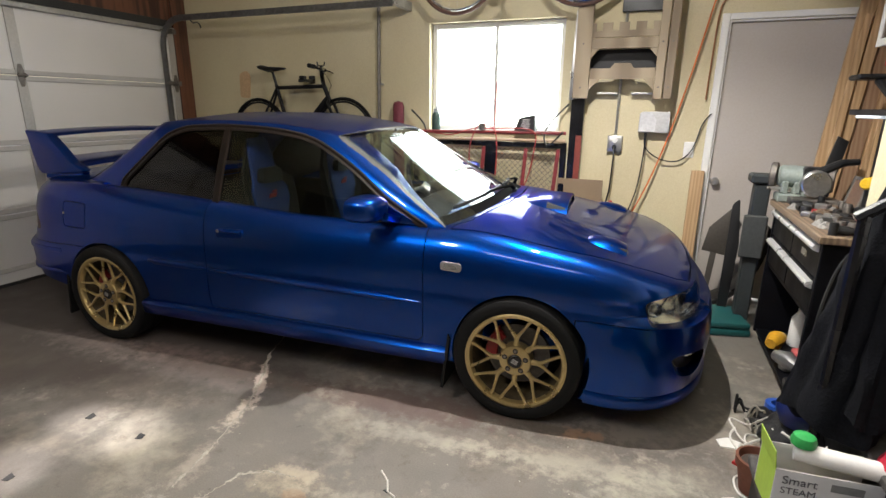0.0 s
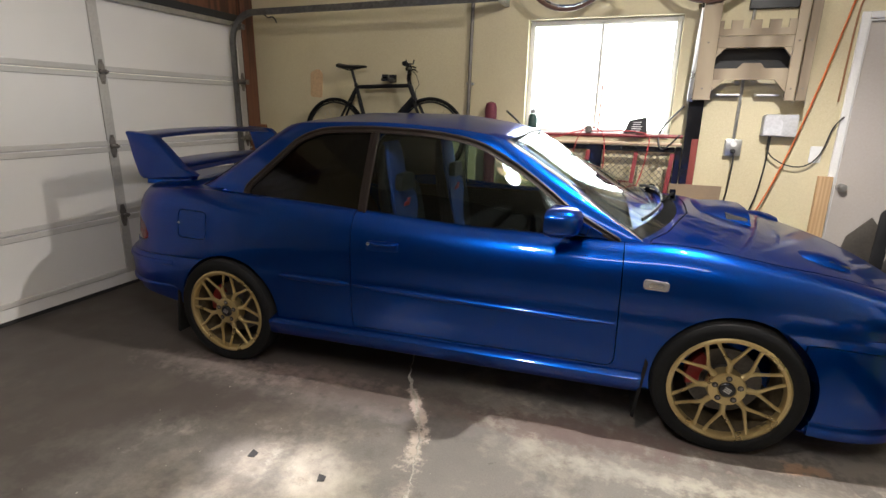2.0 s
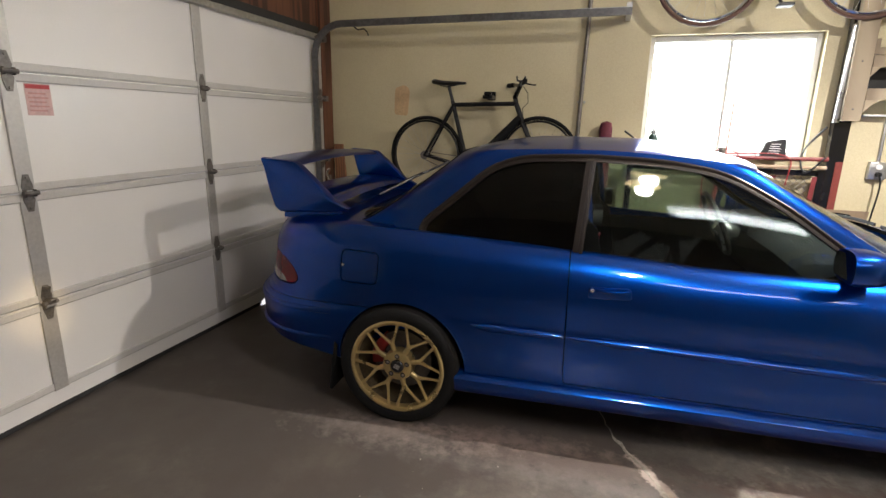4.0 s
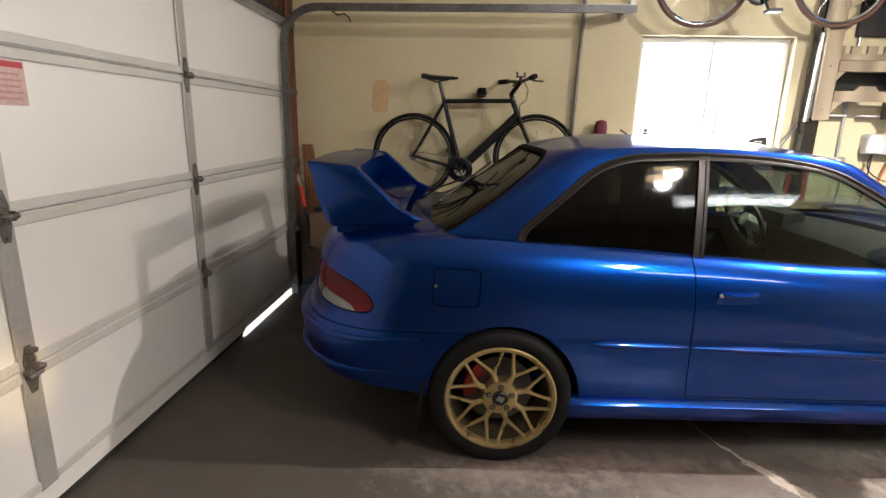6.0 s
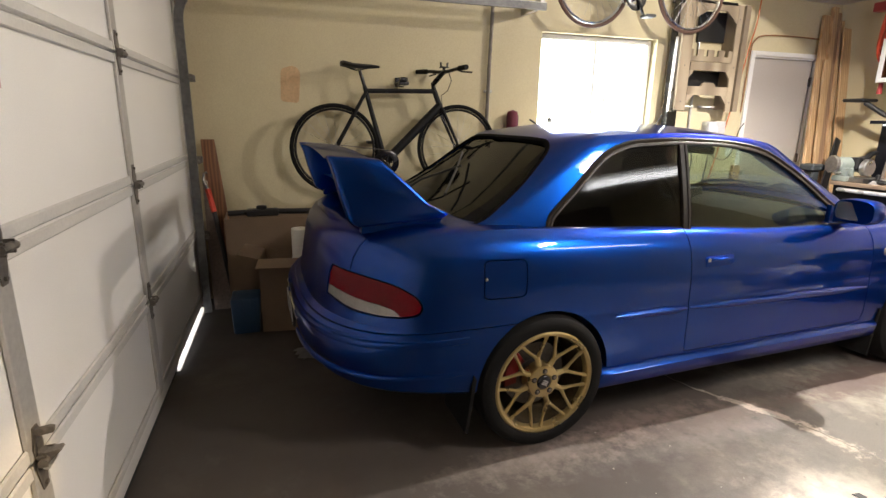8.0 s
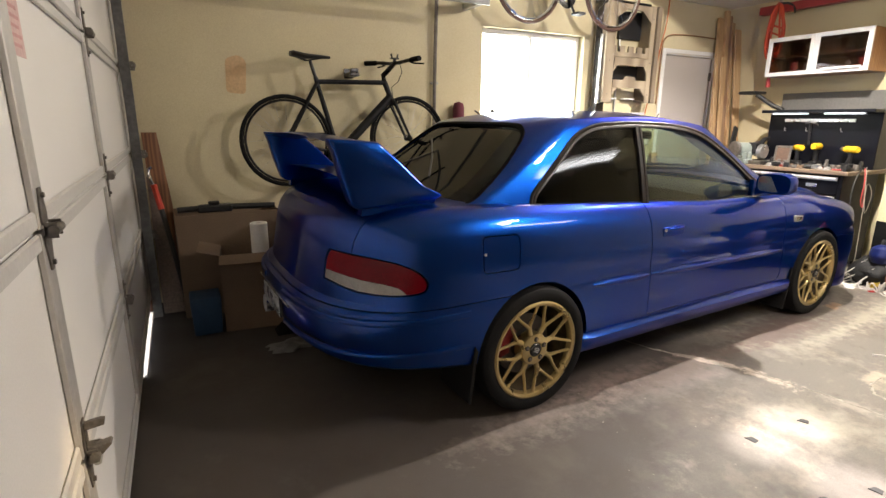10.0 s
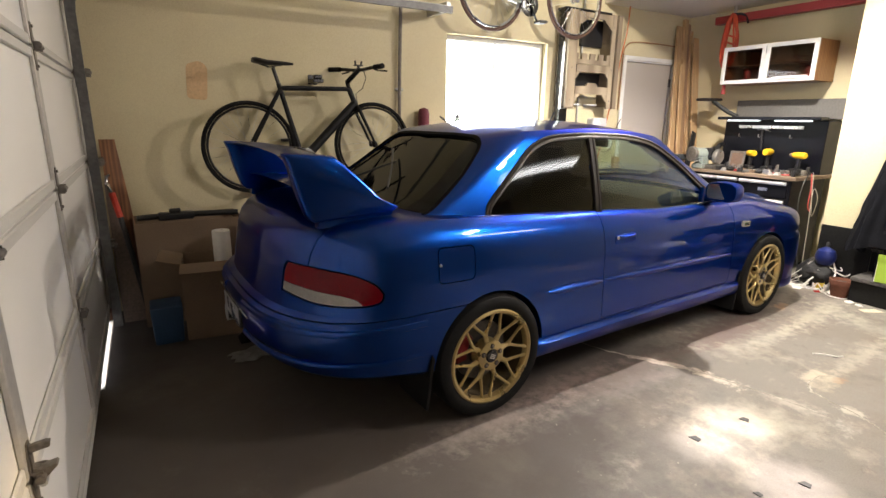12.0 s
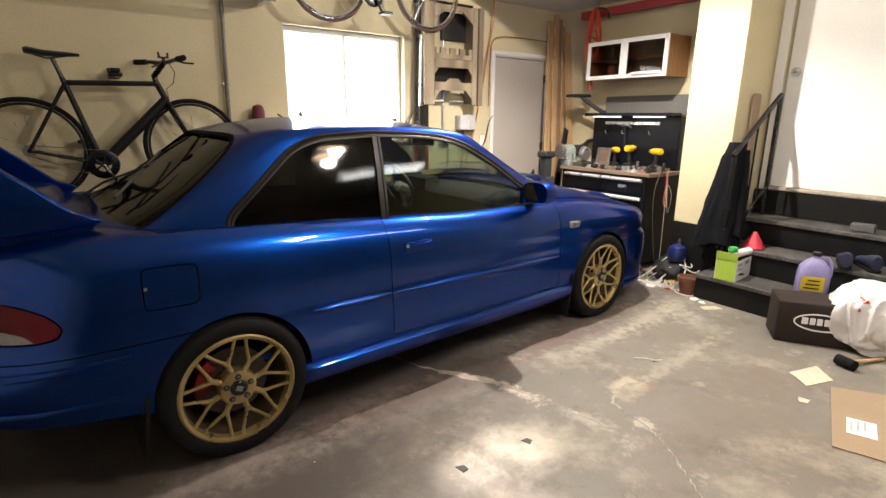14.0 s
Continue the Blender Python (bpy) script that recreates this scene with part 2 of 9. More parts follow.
M_GALV = material("galvanised_steel", (0.50, 0.50, 0.49), 0.35, 0.85, 0.15, 45, 8, 0.05)
M_TRACK = material("dull_grey_track", (0.16, 0.16, 0.16), 0.42, 0.7, 0.2, 45, 8, 0.05)
M_STILE = material("painted_steel_strip", (0.52, 0.50, 0.47), 0.42, 0.35, 0.08, 60, 5, 0.03)
M_RUSTY = material("aged_steel", (0.22, 0.20, 0.18), 0.5, 0.7, 0.25, 60, 12, 0.08)
M_BROWNWOOD = wood("dark_red_timber", (0.16, 0.065, 0.032), (0.06, 0.025, 0.014), rough=0.7)
M_PINE = wood("pine_timber", (0.56, 0.38, 0.21), (0.44, 0.28, 0.14), rough=0.65)
M_PLY = wood("weathered_plywood", (0.38, 0.31, 0.215), (0.22, 0.17, 0.115), (6, 6, 12), 0.75, 2.0)
M_OAK = wood("oak_veneer", (0.38, 0.20, 0.08), (0.22, 0.10, 0.04), rough=0.45)
M_WHITE = material("white_paint", (0.80, 0.79, 0.76), 0.5, 0, 0.04, 90, 2, 0.04)
M_DOORPAINT = material("grey_white_door_paint", (0.49, 0.455, 0.42), 0.5, 0, 0.05, 70, 1.7, 0.05, tint=(0.47, 0.42, 0.37))
M_BLACKPAINT = material("black_floor_paint", (0.007, 0.007, 0.007), 0.55, 0, 0.3, 50, 4, 0.1, spec=0.25)
M_TREAD = material("worn_tread", (0.085, 0.08, 0.075), 0.7, 0, 0.35, 40, 5, 0.15)
M_BLUE = material("blue_car_paint", (0.0004, 0.039, 0.252), 0.30, 0.90, 0.05, 900, 2, 0.0, coat=0.60, coat_rough=0.012, rough_vary=0.02)
M_BLUE.node_tree.nodes["Principled BSDF"].inputs["Specular Tint"].default_value = (0.02, 0.12, 0.38, 1)
M_GLOSSTRIM = material("glossy_rubber_trim", (0.014, 0.010, 0.008), 0.36, 0, 0.2, 90, 6, 0.02, spec=0.28)
M_TRIMBLACK = material("black_trim", (0.015, 0.015, 0.016), 0.45, 0, 0.2, 90, 6, 0.04)
M_COWL = material("dull_black_plastic", (0.006, 0.006, 0.006), 0.9, 0, 0.2, 90, 6, 0.04, spec=0.04)
M_DARKIN = material("dark_cabin_fabric", (0.012, 0.012, 0.014), 0.9, 0, 0.2, 200, 6, 0.1, spec=0.2)
M_SEATBLUE = material("blue_seat_fabric", (0.008, 0.045, 0.24), 0.8, 0, 0.12, 260, 9, 0.15)
M_RUBBER = material("tyre_rubber", (0.008, 0.008, 0.008), 0.78, 0, 0.2, 120, 9, 0.12, spec=0.18)
M_GOLD = material("gold_wheel_paint", (0.50, 0.385, 0.180), 0.32, 0.80, 0.08, 150, 9, 0.02, coat=0.4)
M_REDCAL = material("red_caliper_paint", (0.20, 0.008, 0.008), 0.45, 0, 0.1)
M_BARREL = material("dusty_rim_barrel", (0.10, 0.075, 0.040), 0.6, 0.3, 0.25, 60, 9, 0.05)
M_DISC = material("brake_disc_iron", (0.12, 0.11, 0.10), 0.5, 0.8, 0.15, 90, 12, 0.05)
M_CHROME = material("chrome", (0.75, 0.75, 0.75), 0.08, 1.0, 0.02, 60, 5, 0.0)
M_SILVER = material("brushed_aluminium", (0.60, 0.60, 0.60), 0.3, 0.9, 0.06, 80, 8, 0.02)
M_BLACKMETAL = material("black_enamel", (0.007, 0.007, 0.009), 0.25, 0, 0.2, 80, 5, 0.02)
M_BIKE = material("matt_black_frame", (0.007, 0.007, 0.008), 0.5, 0, 0.2, 80, 8, 0.02, spec=0.3)
M_CARD = material("cardboard", (0.34, 0.25, 0.165), 0.85, 0, 0.08, 120, 5, 0.1)
# copy of cardboard, darkened for the shade in the corner behind the car
M_CARDSHADE = material("shaded_cardboard", (0.19, 0.13, 0.085), 0.85, 0, 0.12, 120, 5, 0.1)
M_REDLENS = material("red_lamp_lens", (0.13, 0.0008, 0.006), 0.16, 0, 0.15, 150, 12, 0.02, coat=0.0, spec=0.2)
M_CLEARLENS = material("clear_lamp_lens", (0.27, 0.26, 0.26), 0.12, 0.2, 0.1, 120, 20, 0.02, coat=1)
M_REFLECTOR = material("lamp_reflector", (0.50, 0.52, 0.55), 0.16, 1.0, 0.1, 26, 15, 0.25)
M_GLASS = pane_material("clear_glass", (0.80, 0.88, 0.82))
M_DOORGLASS = pane_material("green_tinted_glass", (0.56, 0.68, 0.60))
M_TINT = pane_material("dark_tinted_glass", (0.050, 0.048, 0.048), 0.05)
M_REARTINT = pane_material("dusty_rear_glass", (0.05, 0.05, 0.052), 0.05, 0.55)
M_LENS = pane_material("lamp_glass", (0.95, 0.96, 0.97), 0.02, 0.35)
M_OUTSIDE = glow("bright_outdoors", (1.0, 0.99, 0.97), 9.0)

# ---- the garage: floor, walls, ceiling ----
NORTH, SOUTH, WEST, EAST = 4.205, -3.3, -4.30, 1.85
CEIL = 3.2


def concrete():
    mat = material("worn_concrete", (0.205, 0.188, 0.164), 0.60, 0, 0.12, 160, 5, 0.10)
    nt = mat.node_tree
    N, L = nt.nodes.new, nt.links.new
    b = nt.nodes["Principled BSDF"]
    base = b.inputs["Base Color"].links[0].from_socket
    tc = N("ShaderNodeTexCoord")

    def layer(base, colour, scale, lo, hi, amount, detail=6, rough=0.6, warp=0.0):
        ns, mr, mx, ml = N("ShaderNodeTexNoise"), N("ShaderNodeMapRange"), N("ShaderNodeMix"), N("ShaderNodeMath")
        ns.inputs["Scale"].default_value, ns.inputs["Detail"].default_value, ns.inputs["Roughness"].default_value = scale, detail, rough
        ns.inputs["Distortion"].default_value = warp
        L(tc.outputs["Object"], ns.inputs["Vector"])
        mr.inputs["From Min"].default_value, mr.inputs["From Max"].default_value = lo, hi
        L(ns.outputs[0], mr.inputs[0])
        ml.operation = "MULTIPLY"
        ml.inputs[1].default_value = amount
        L(mr.outputs[0], ml.inputs[0])
        mx.data_type = "RGBA"
        mx.inputs[7].default_value = (*colour, 1)
        L(ml.outputs[0], mx.inputs[0])
        L(base, mx.inputs[6])
        return mx.outputs[2]
    c = layer(base, (0.150, 0.115, 0.088), 1.1, 0.48, 0.66, 0.55, 9, 0.66)
    c = layer(c, (0.090, 0.075, 0.066), 2.4, 0.54, 0.68, 0.6, 10, 0.70, 0.2)
    c = layer(c, (0.48, 0.43, 0.34), 1.5, 0.52, 0.69, 0.75, 10, 0.70, 0.1)
    c = layer(c, (0.56, 0.52, 0.44), 3.6, 0.58, 0.72, 0.65, 10, 0.74, 0.1)
    c = layer(c, (0.10, 0.075, 0.06), 9.0, 0.58, 0.72, 0.6, 8, 0.72)
    c = layer(c, (0.07, 0.06, 0.055), 13.0, 0.70, 0.76, 0.7, 4)
    # ragged oily brown dirt towards the drive and car, with shade painted in
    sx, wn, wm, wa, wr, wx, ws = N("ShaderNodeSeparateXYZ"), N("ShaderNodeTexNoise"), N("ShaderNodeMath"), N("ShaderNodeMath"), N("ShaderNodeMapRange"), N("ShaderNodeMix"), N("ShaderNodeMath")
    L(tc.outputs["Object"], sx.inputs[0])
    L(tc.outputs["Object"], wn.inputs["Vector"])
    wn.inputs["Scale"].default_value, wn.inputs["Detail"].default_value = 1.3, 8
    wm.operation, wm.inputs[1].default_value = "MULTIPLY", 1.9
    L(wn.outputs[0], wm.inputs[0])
    # reaches along the car too, painting in part of its shadow
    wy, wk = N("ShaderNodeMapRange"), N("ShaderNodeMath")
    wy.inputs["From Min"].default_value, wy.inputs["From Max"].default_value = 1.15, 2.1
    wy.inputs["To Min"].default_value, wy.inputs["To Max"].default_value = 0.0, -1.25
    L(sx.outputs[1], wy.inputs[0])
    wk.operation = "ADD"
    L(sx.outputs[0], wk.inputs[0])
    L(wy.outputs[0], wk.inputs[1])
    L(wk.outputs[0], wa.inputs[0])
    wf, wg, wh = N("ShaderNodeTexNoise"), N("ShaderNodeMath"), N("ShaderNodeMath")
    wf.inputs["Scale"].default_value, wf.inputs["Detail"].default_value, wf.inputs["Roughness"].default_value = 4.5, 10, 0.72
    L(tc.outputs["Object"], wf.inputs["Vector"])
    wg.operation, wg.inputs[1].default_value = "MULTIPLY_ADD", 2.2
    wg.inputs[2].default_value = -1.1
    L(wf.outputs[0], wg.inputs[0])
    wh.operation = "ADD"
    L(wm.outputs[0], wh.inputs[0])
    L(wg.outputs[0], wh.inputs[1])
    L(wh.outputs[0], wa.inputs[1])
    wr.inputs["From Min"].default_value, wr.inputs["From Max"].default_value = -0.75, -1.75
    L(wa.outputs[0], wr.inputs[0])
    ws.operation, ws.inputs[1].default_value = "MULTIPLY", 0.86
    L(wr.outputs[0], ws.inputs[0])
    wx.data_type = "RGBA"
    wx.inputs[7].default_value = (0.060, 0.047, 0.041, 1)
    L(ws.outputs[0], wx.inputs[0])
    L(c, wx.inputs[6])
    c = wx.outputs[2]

    def stain_shade(base, x, y, rx, ry, turn, colour, amount, ragged=0.9, soft=0.7):
        """A ragged-edged patch of stain or painted shade at a place on the floor."""
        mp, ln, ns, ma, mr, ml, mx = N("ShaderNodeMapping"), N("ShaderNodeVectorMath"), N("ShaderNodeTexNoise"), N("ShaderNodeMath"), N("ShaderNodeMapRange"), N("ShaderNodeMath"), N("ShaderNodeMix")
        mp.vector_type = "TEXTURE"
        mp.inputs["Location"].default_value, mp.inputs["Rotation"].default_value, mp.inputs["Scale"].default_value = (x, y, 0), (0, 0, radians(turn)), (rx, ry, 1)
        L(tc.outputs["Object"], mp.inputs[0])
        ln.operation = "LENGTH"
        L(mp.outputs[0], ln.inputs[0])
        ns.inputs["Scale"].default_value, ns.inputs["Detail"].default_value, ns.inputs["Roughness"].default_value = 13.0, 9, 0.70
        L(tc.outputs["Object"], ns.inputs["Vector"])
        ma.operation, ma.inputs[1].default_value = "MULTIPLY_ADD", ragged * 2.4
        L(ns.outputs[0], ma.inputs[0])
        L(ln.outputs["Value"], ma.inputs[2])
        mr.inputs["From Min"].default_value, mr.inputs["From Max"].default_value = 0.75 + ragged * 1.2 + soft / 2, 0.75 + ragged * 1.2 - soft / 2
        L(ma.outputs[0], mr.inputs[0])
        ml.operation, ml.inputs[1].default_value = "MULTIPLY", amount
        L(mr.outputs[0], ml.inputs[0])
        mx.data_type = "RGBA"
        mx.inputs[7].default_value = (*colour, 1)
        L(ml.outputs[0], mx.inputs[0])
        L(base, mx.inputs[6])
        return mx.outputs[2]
    # dark browns beside the car: stains, plus some of its shadow painted in
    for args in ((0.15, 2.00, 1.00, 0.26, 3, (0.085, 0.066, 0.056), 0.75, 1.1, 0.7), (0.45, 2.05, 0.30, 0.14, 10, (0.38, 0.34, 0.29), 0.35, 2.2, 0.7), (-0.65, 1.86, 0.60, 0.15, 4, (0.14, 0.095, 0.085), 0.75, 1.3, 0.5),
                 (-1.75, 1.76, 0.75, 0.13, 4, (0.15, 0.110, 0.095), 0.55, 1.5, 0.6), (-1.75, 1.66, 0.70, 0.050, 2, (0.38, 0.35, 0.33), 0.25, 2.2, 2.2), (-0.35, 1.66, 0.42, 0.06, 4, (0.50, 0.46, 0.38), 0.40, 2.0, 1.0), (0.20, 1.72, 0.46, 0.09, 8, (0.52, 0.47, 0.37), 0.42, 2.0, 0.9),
                 (0.25, 1.95, 0.10, 0.045, 10, (0.34, 0.20, 0.12), 0.65, 2.0, 0.5), (0.55, 1.72, 0.26, 0.12, 40, (0.50, 0.46, 0.37), 0.38, 2.0, 1.0), (0.40, 1.46, 0.26, 0.10, 55, (0.50, 0.46, 0.37), 0.30, 2.0, 1.2),
                 (-0.77, 1.20, 0.16, 0.07, 15, (0.56, 0.48, 0.34), 0.45, 2.0, 1.2), (-0.70, 1.14, 0.07, 0.04, 0, (0.30, 0.17, 0.09), 0.5, 1.8, 0.4), (-0.25, 1.22, 0.50, 0.05, 4, (0.50, 0.45, 0.36), 0.38, 2.2, 1.0), (-0.78, 1.24, 0.12, 0.05, 0, (0.52, 0.44, 0.34), 0.45, 2.0, 0.7),
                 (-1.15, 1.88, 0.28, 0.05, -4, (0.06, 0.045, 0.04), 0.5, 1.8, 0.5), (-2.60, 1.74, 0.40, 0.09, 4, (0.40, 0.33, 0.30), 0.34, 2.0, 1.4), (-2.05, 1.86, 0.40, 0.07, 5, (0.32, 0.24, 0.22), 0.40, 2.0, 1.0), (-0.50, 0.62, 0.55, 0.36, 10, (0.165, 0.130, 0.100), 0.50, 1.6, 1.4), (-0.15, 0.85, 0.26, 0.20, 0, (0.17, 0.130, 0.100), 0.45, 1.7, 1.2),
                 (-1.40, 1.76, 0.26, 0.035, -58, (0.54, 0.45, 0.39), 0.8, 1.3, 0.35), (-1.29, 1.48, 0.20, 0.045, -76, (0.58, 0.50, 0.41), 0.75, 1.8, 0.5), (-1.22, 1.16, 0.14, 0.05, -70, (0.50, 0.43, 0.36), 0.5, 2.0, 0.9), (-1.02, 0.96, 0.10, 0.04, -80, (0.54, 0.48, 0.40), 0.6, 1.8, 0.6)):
        c = stain_shade(c, *args)
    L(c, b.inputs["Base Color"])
    return mat


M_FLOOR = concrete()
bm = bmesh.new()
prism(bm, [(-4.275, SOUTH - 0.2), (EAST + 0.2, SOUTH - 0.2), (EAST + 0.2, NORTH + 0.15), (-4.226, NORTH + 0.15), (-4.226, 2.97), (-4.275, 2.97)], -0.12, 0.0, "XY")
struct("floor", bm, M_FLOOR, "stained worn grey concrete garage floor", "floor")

bm = bmesh.new()
prism(bm, [(-40, -40), (40, -40), (40, 40), (-40, 40)], -0.3, -0.135, "XY")
struct("ground", bm, material("asphalt", (0.30, 0.29, 0.28), 0.85, 0, 0.1, 90, 2, 0.1), "pale paved drive outside", "ground")

bm = bmesh.new()
box(bm, -9.0, -4.228, -6.0, 8.0, -0.12, -0.002)
struct("pavement", bm, material("pale_concrete_drive", (0.78, 0.77, 0.74), 0.8, 0, 0.1, 90, 2, 0.1), "pale concrete drive outside the garage door", "drive")

# north wall with the window's and the door's openings
WX0, WX1, WZ0, WZ1 = -1.475, -0.317, 1.228, 2.115
DX0, DX1, DZ = 0.822, 1.640, 2.035
bm = bmesh.new()
T = NORTH + 0.14
for x0, x1, z0, z1 in ((WEST - 0.12, WX0, 0, CEIL), (WX0, WX1, 0, WZ0), (WX0, WX1, WZ1, CEIL), (WX1, DX0, 0, CEIL), (DX0, DX1, DZ, CEIL), (DX1, EAST + 0.12, 0, CEIL)):
    box(bm, x0, x1, NORTH, T, z0, z1)
bmesh.ops.remove_doubles(bm, verts=bm.verts[:], dist=1e-4)
struct("wall_north", bm, M_WALL, "pale yellow painted plaster wall", "wall")

# unseen closing wall, coloured dark so the car paint reflects less
bm = bmesh.new()
box(bm, WEST - 0.12, EAST + 0.12, SOUTH - 0.12, SOUTH, 0, CEIL)
struct("wall_south", bm, M_DARKWALL, "plain dark wall closing the unseen south side", "wall")
bm = bmesh.new()
box(bm, EAST, EAST + 0.12, 2.17, NORTH, 0, CEIL)
struct("wall_east", bm, M_WALL, "pale yellow wall behind the workbench", "wall")
bm = bmesh.new()
box(bm, 1.16, EAST + 0.12, 1.775, 2.17, 0, CEIL, 0.004)
struct("wall_pier", bm, M_WALL, "pale yellow wall corner beside the steps", "wall")
# house wall with the entry door at the top of the steps
EY0, EY1, EZ0, EZ1 = 0.86, 1.69, 0.82, 2.86
bm = bmesh.new()
for y0, y1, z0, z1 in ((SOUTH, EY0, 0, CEIL), (EY0, EY1, 0, EZ0), (EY0, EY1, EZ1, CEIL), (EY1, 1.775, 0, CEIL)):
    box(bm, 1.68, EAST + 0.12, y0, y1, z0, z1)
struct("wall_house", bm, M_WALL, "pale yellow wall round the house entry", "wall")
# wall round the garage door opening
bm = bmesh.new()
for y0, y1, z0, z1 in ((SOUTH, -0.80, 0, CEIL), (-0.80, 4.022, 2.62, CEIL), (4.022, NORTH, 0, CEIL)):
    box(bm, WEST - 0.12, WEST - 0.03, y0, y1, z0, z1)
struct("wall_west", bm, M_WALL, "wall round the garage door", "wall")
bm = bmesh.new()
box(bm, WEST - 0.12, EAST + 0.12, SOUTH - 0.12, T, CEIL, CEIL + 0.1)
struct("ceiling", bm, M_CEIL, "off-white garage ceiling", "ceiling")
bm = bmesh.new()
box(bm, 0.42, EAST - 0.004, 2.19, NORTH - 0.004, 2.56, CEIL - 0.004, 0.004)
struct("ceiling_soffit", bm, M_CEIL, "lower off-white ceiling soffit over the workbench", "ceiling")
bm = bmesh.new()
box(bm, 1.148, 1.1595, 1.775, 2.165, 0.0, 0.53, 0.002)
struct("baseboard", bm, M_BLACKPAINT, "tall black painted skirting on the wall corner", "baseboard")

# timber round the garage door
bm = bmesh.new()
box(bm, -4.328, -4.225, 4.03, 4.2, 0, 2.56, 0.004)
struct("trim", bm, M_BROWNWOOD, "dark reddish timber door post", "trim")
bm = bmesh.new()
box(bm, -4.33, -4.27, -1.0, 4.08, 2.225, 2.62, 0.004)
struct("trim", bm, M_BROWNWOOD, "dark reddish timber beam over the garage door", "trim")


def wall_window():
    w = thing("window_1", "white sliding window, washed out by daylight", "window", (WX0, NORTH, WZ0), kind="structure")
    W, H = WX1 - WX0, WZ1 - WZ0
    for x0, x1, z0, z1 in ((0.002, 0.04, 0.002, H - 0.002), (W - 0.04, W - 0.002, 0.002, H - 0.002), (0.04, W - 0.04, 0.002, 0.04), (0.04, W - 0.04, H - 0.04, H - 0.002)):
        bm = bmesh.new()
        box(bm, x0, x1, 0.075, 0.125, z0, z1, 0.004)
        part("window_frame", bm, M_WHITE, w)
    bm = bmesh.new()
    box(bm, W / 2 - 0.011, W / 2 + 0.011, 0.08, 0.12, 0.04, H - 0.04, 0.003)
    part("mullion", bm, M_WHITE, w)
    for a, b in ((0.04, W / 2 - 0.011), (W / 2 + 0.011, W - 0.04)):
        bm = bmesh.new()
        box(bm, a, b, 0.098, 0.102, 0.04, H - 0.04)
        p = part("pane", bm, M_GLASS, w)
        p.visible_shadow = False
    bm = bmesh.new()
    box(bm, 0.002, W - 0.002, -0.02, 0.075, -0.016, 0.004, 0.003)
    part("window_sill", bm, M_WHITE, w)


wall_window()
bm = bmesh.new()
prism(bm, [(-4.5, -1), (2.5, -1), (2.5, 5.5), (-4.5, 5.5)], 6.4, 6.42, "XZ")
struct("backdrop", bm, M_OUTSIDE, "overexposed bright outdoors behind the window", "backdrop")


def side_door():
    d = thing("door_1", "closed flat pale grey garage side door", "door", (DX0, NORTH, 0), kind="structure")
    W = DX1 - DX0
    bm = bmesh.new()
    box(bm, 0.012, W - 0.012, 0.03, 0.07, 0.012, DZ - 0.012, 0.003)
    part("door_leaf", bm, M_DOORPAINT, d)
    for x0, x1, z0, z1 in ((-0.052, -0.002, 0, DZ + 0.045), (W + 0.002, W + 0.052, 0, DZ + 0.045), (-0.002, W + 0.002, DZ + 0.002, DZ + 0.045)):
        bm = bmesh.new()
        box(bm, x0, x1, -0.018, 0.0, z0, z1, 0.004)
        part("door_trim", bm, M_WHITE, d)
    for x0, x1, z0, z1 in ((0.0, 0.011, 0, DZ), (W - 0.011, W, 0, DZ), (0.011, W - 0.011, DZ - 0.011, DZ)):
        bm = bmesh.new()
        box(bm, x0, x1, 0.0, 0.13, z0, z1)
        part("jamb", bm, M_WHITE, d)
    bm = bmesh.new()
    prof = [(0.0, 0.062), (0.018, 0.06), (0.027, 0.05), (0.028, 0.038), (0.02, 0.028), (0.011, 0.022), (0.011, 0.008), (0.03, 0.006), (0.032, 0.0), (0.0, 0.0)]
    lathe(bm, [(r, -h) for r, h in prof], 20, "Y")
    part("door_knob", bm, M_SILVER, d, "satin metal knob", pose(0.055, 0.03, 0.905))
    for z in (0.25, 1.05, 1.82):
        bm = bmesh.new()
        tube(bm, [(0, 0, -0.045), (0, 0, 0.045)], 0.008, 8)
        box(bm, -0.03, 0.0, 0.0, 0.004, -0.045, 0.045)
        part("hinge", bm, M_RUSTY, d, "", pose(W - 0.01, 0.022, z))


side_door()


def entry_door():
    d = thing("door_2", "white house entry door at the top of the steps", "door", (1.68, EY0, EZ0), kind="structure")
    W, H = EY1 - EY0, EZ1 - EZ0
    bm = bmesh.new()
    box(bm, 0.03, 0.075, 0.012, W - 0.012, 0.03, H - 0.012, 0.003)
    part("door_leaf", bm, M_WHITE, d)
    for y0, y1, z0, z1 in ((-0.07, -0.002, 0, H + 0.05), (W + 0.002, W + 0.07, 0, H + 0.05), (-0.002, W + 0.002, H + 0.002, H + 0.055)):
        bm = bmesh.new()
        box(bm, -0.018, 0.0, y0, y1, z0, z1, 0.004)
        part("door_trim", bm, M_WHITE, d)
    bm = bmesh.new()
    box(bm, -0.03, 0.09, 0.0, W, 0.0, 0.028, 0.006)
    part("threshold", bm, material("worn_timber_sill", (0.42, 0.37, 0.30), 0.7, 0, 0.25), d)
    bm = bmesh.new()
    lathe(bm, [(0.0, -0.065), (0.02, -0.062), (0.028, -0.05), (0.026, -0.036), (0.012, -0.024), (0.012, -0.008), (0.032, -0.006), (0.033, 0.0), (0.0, 0.0)], 20, "X")
    part("door_knob", bm, M_SILVER, d, "satin metal knob", pose(0.03, W - 0.075, 0.93))


entry_door()


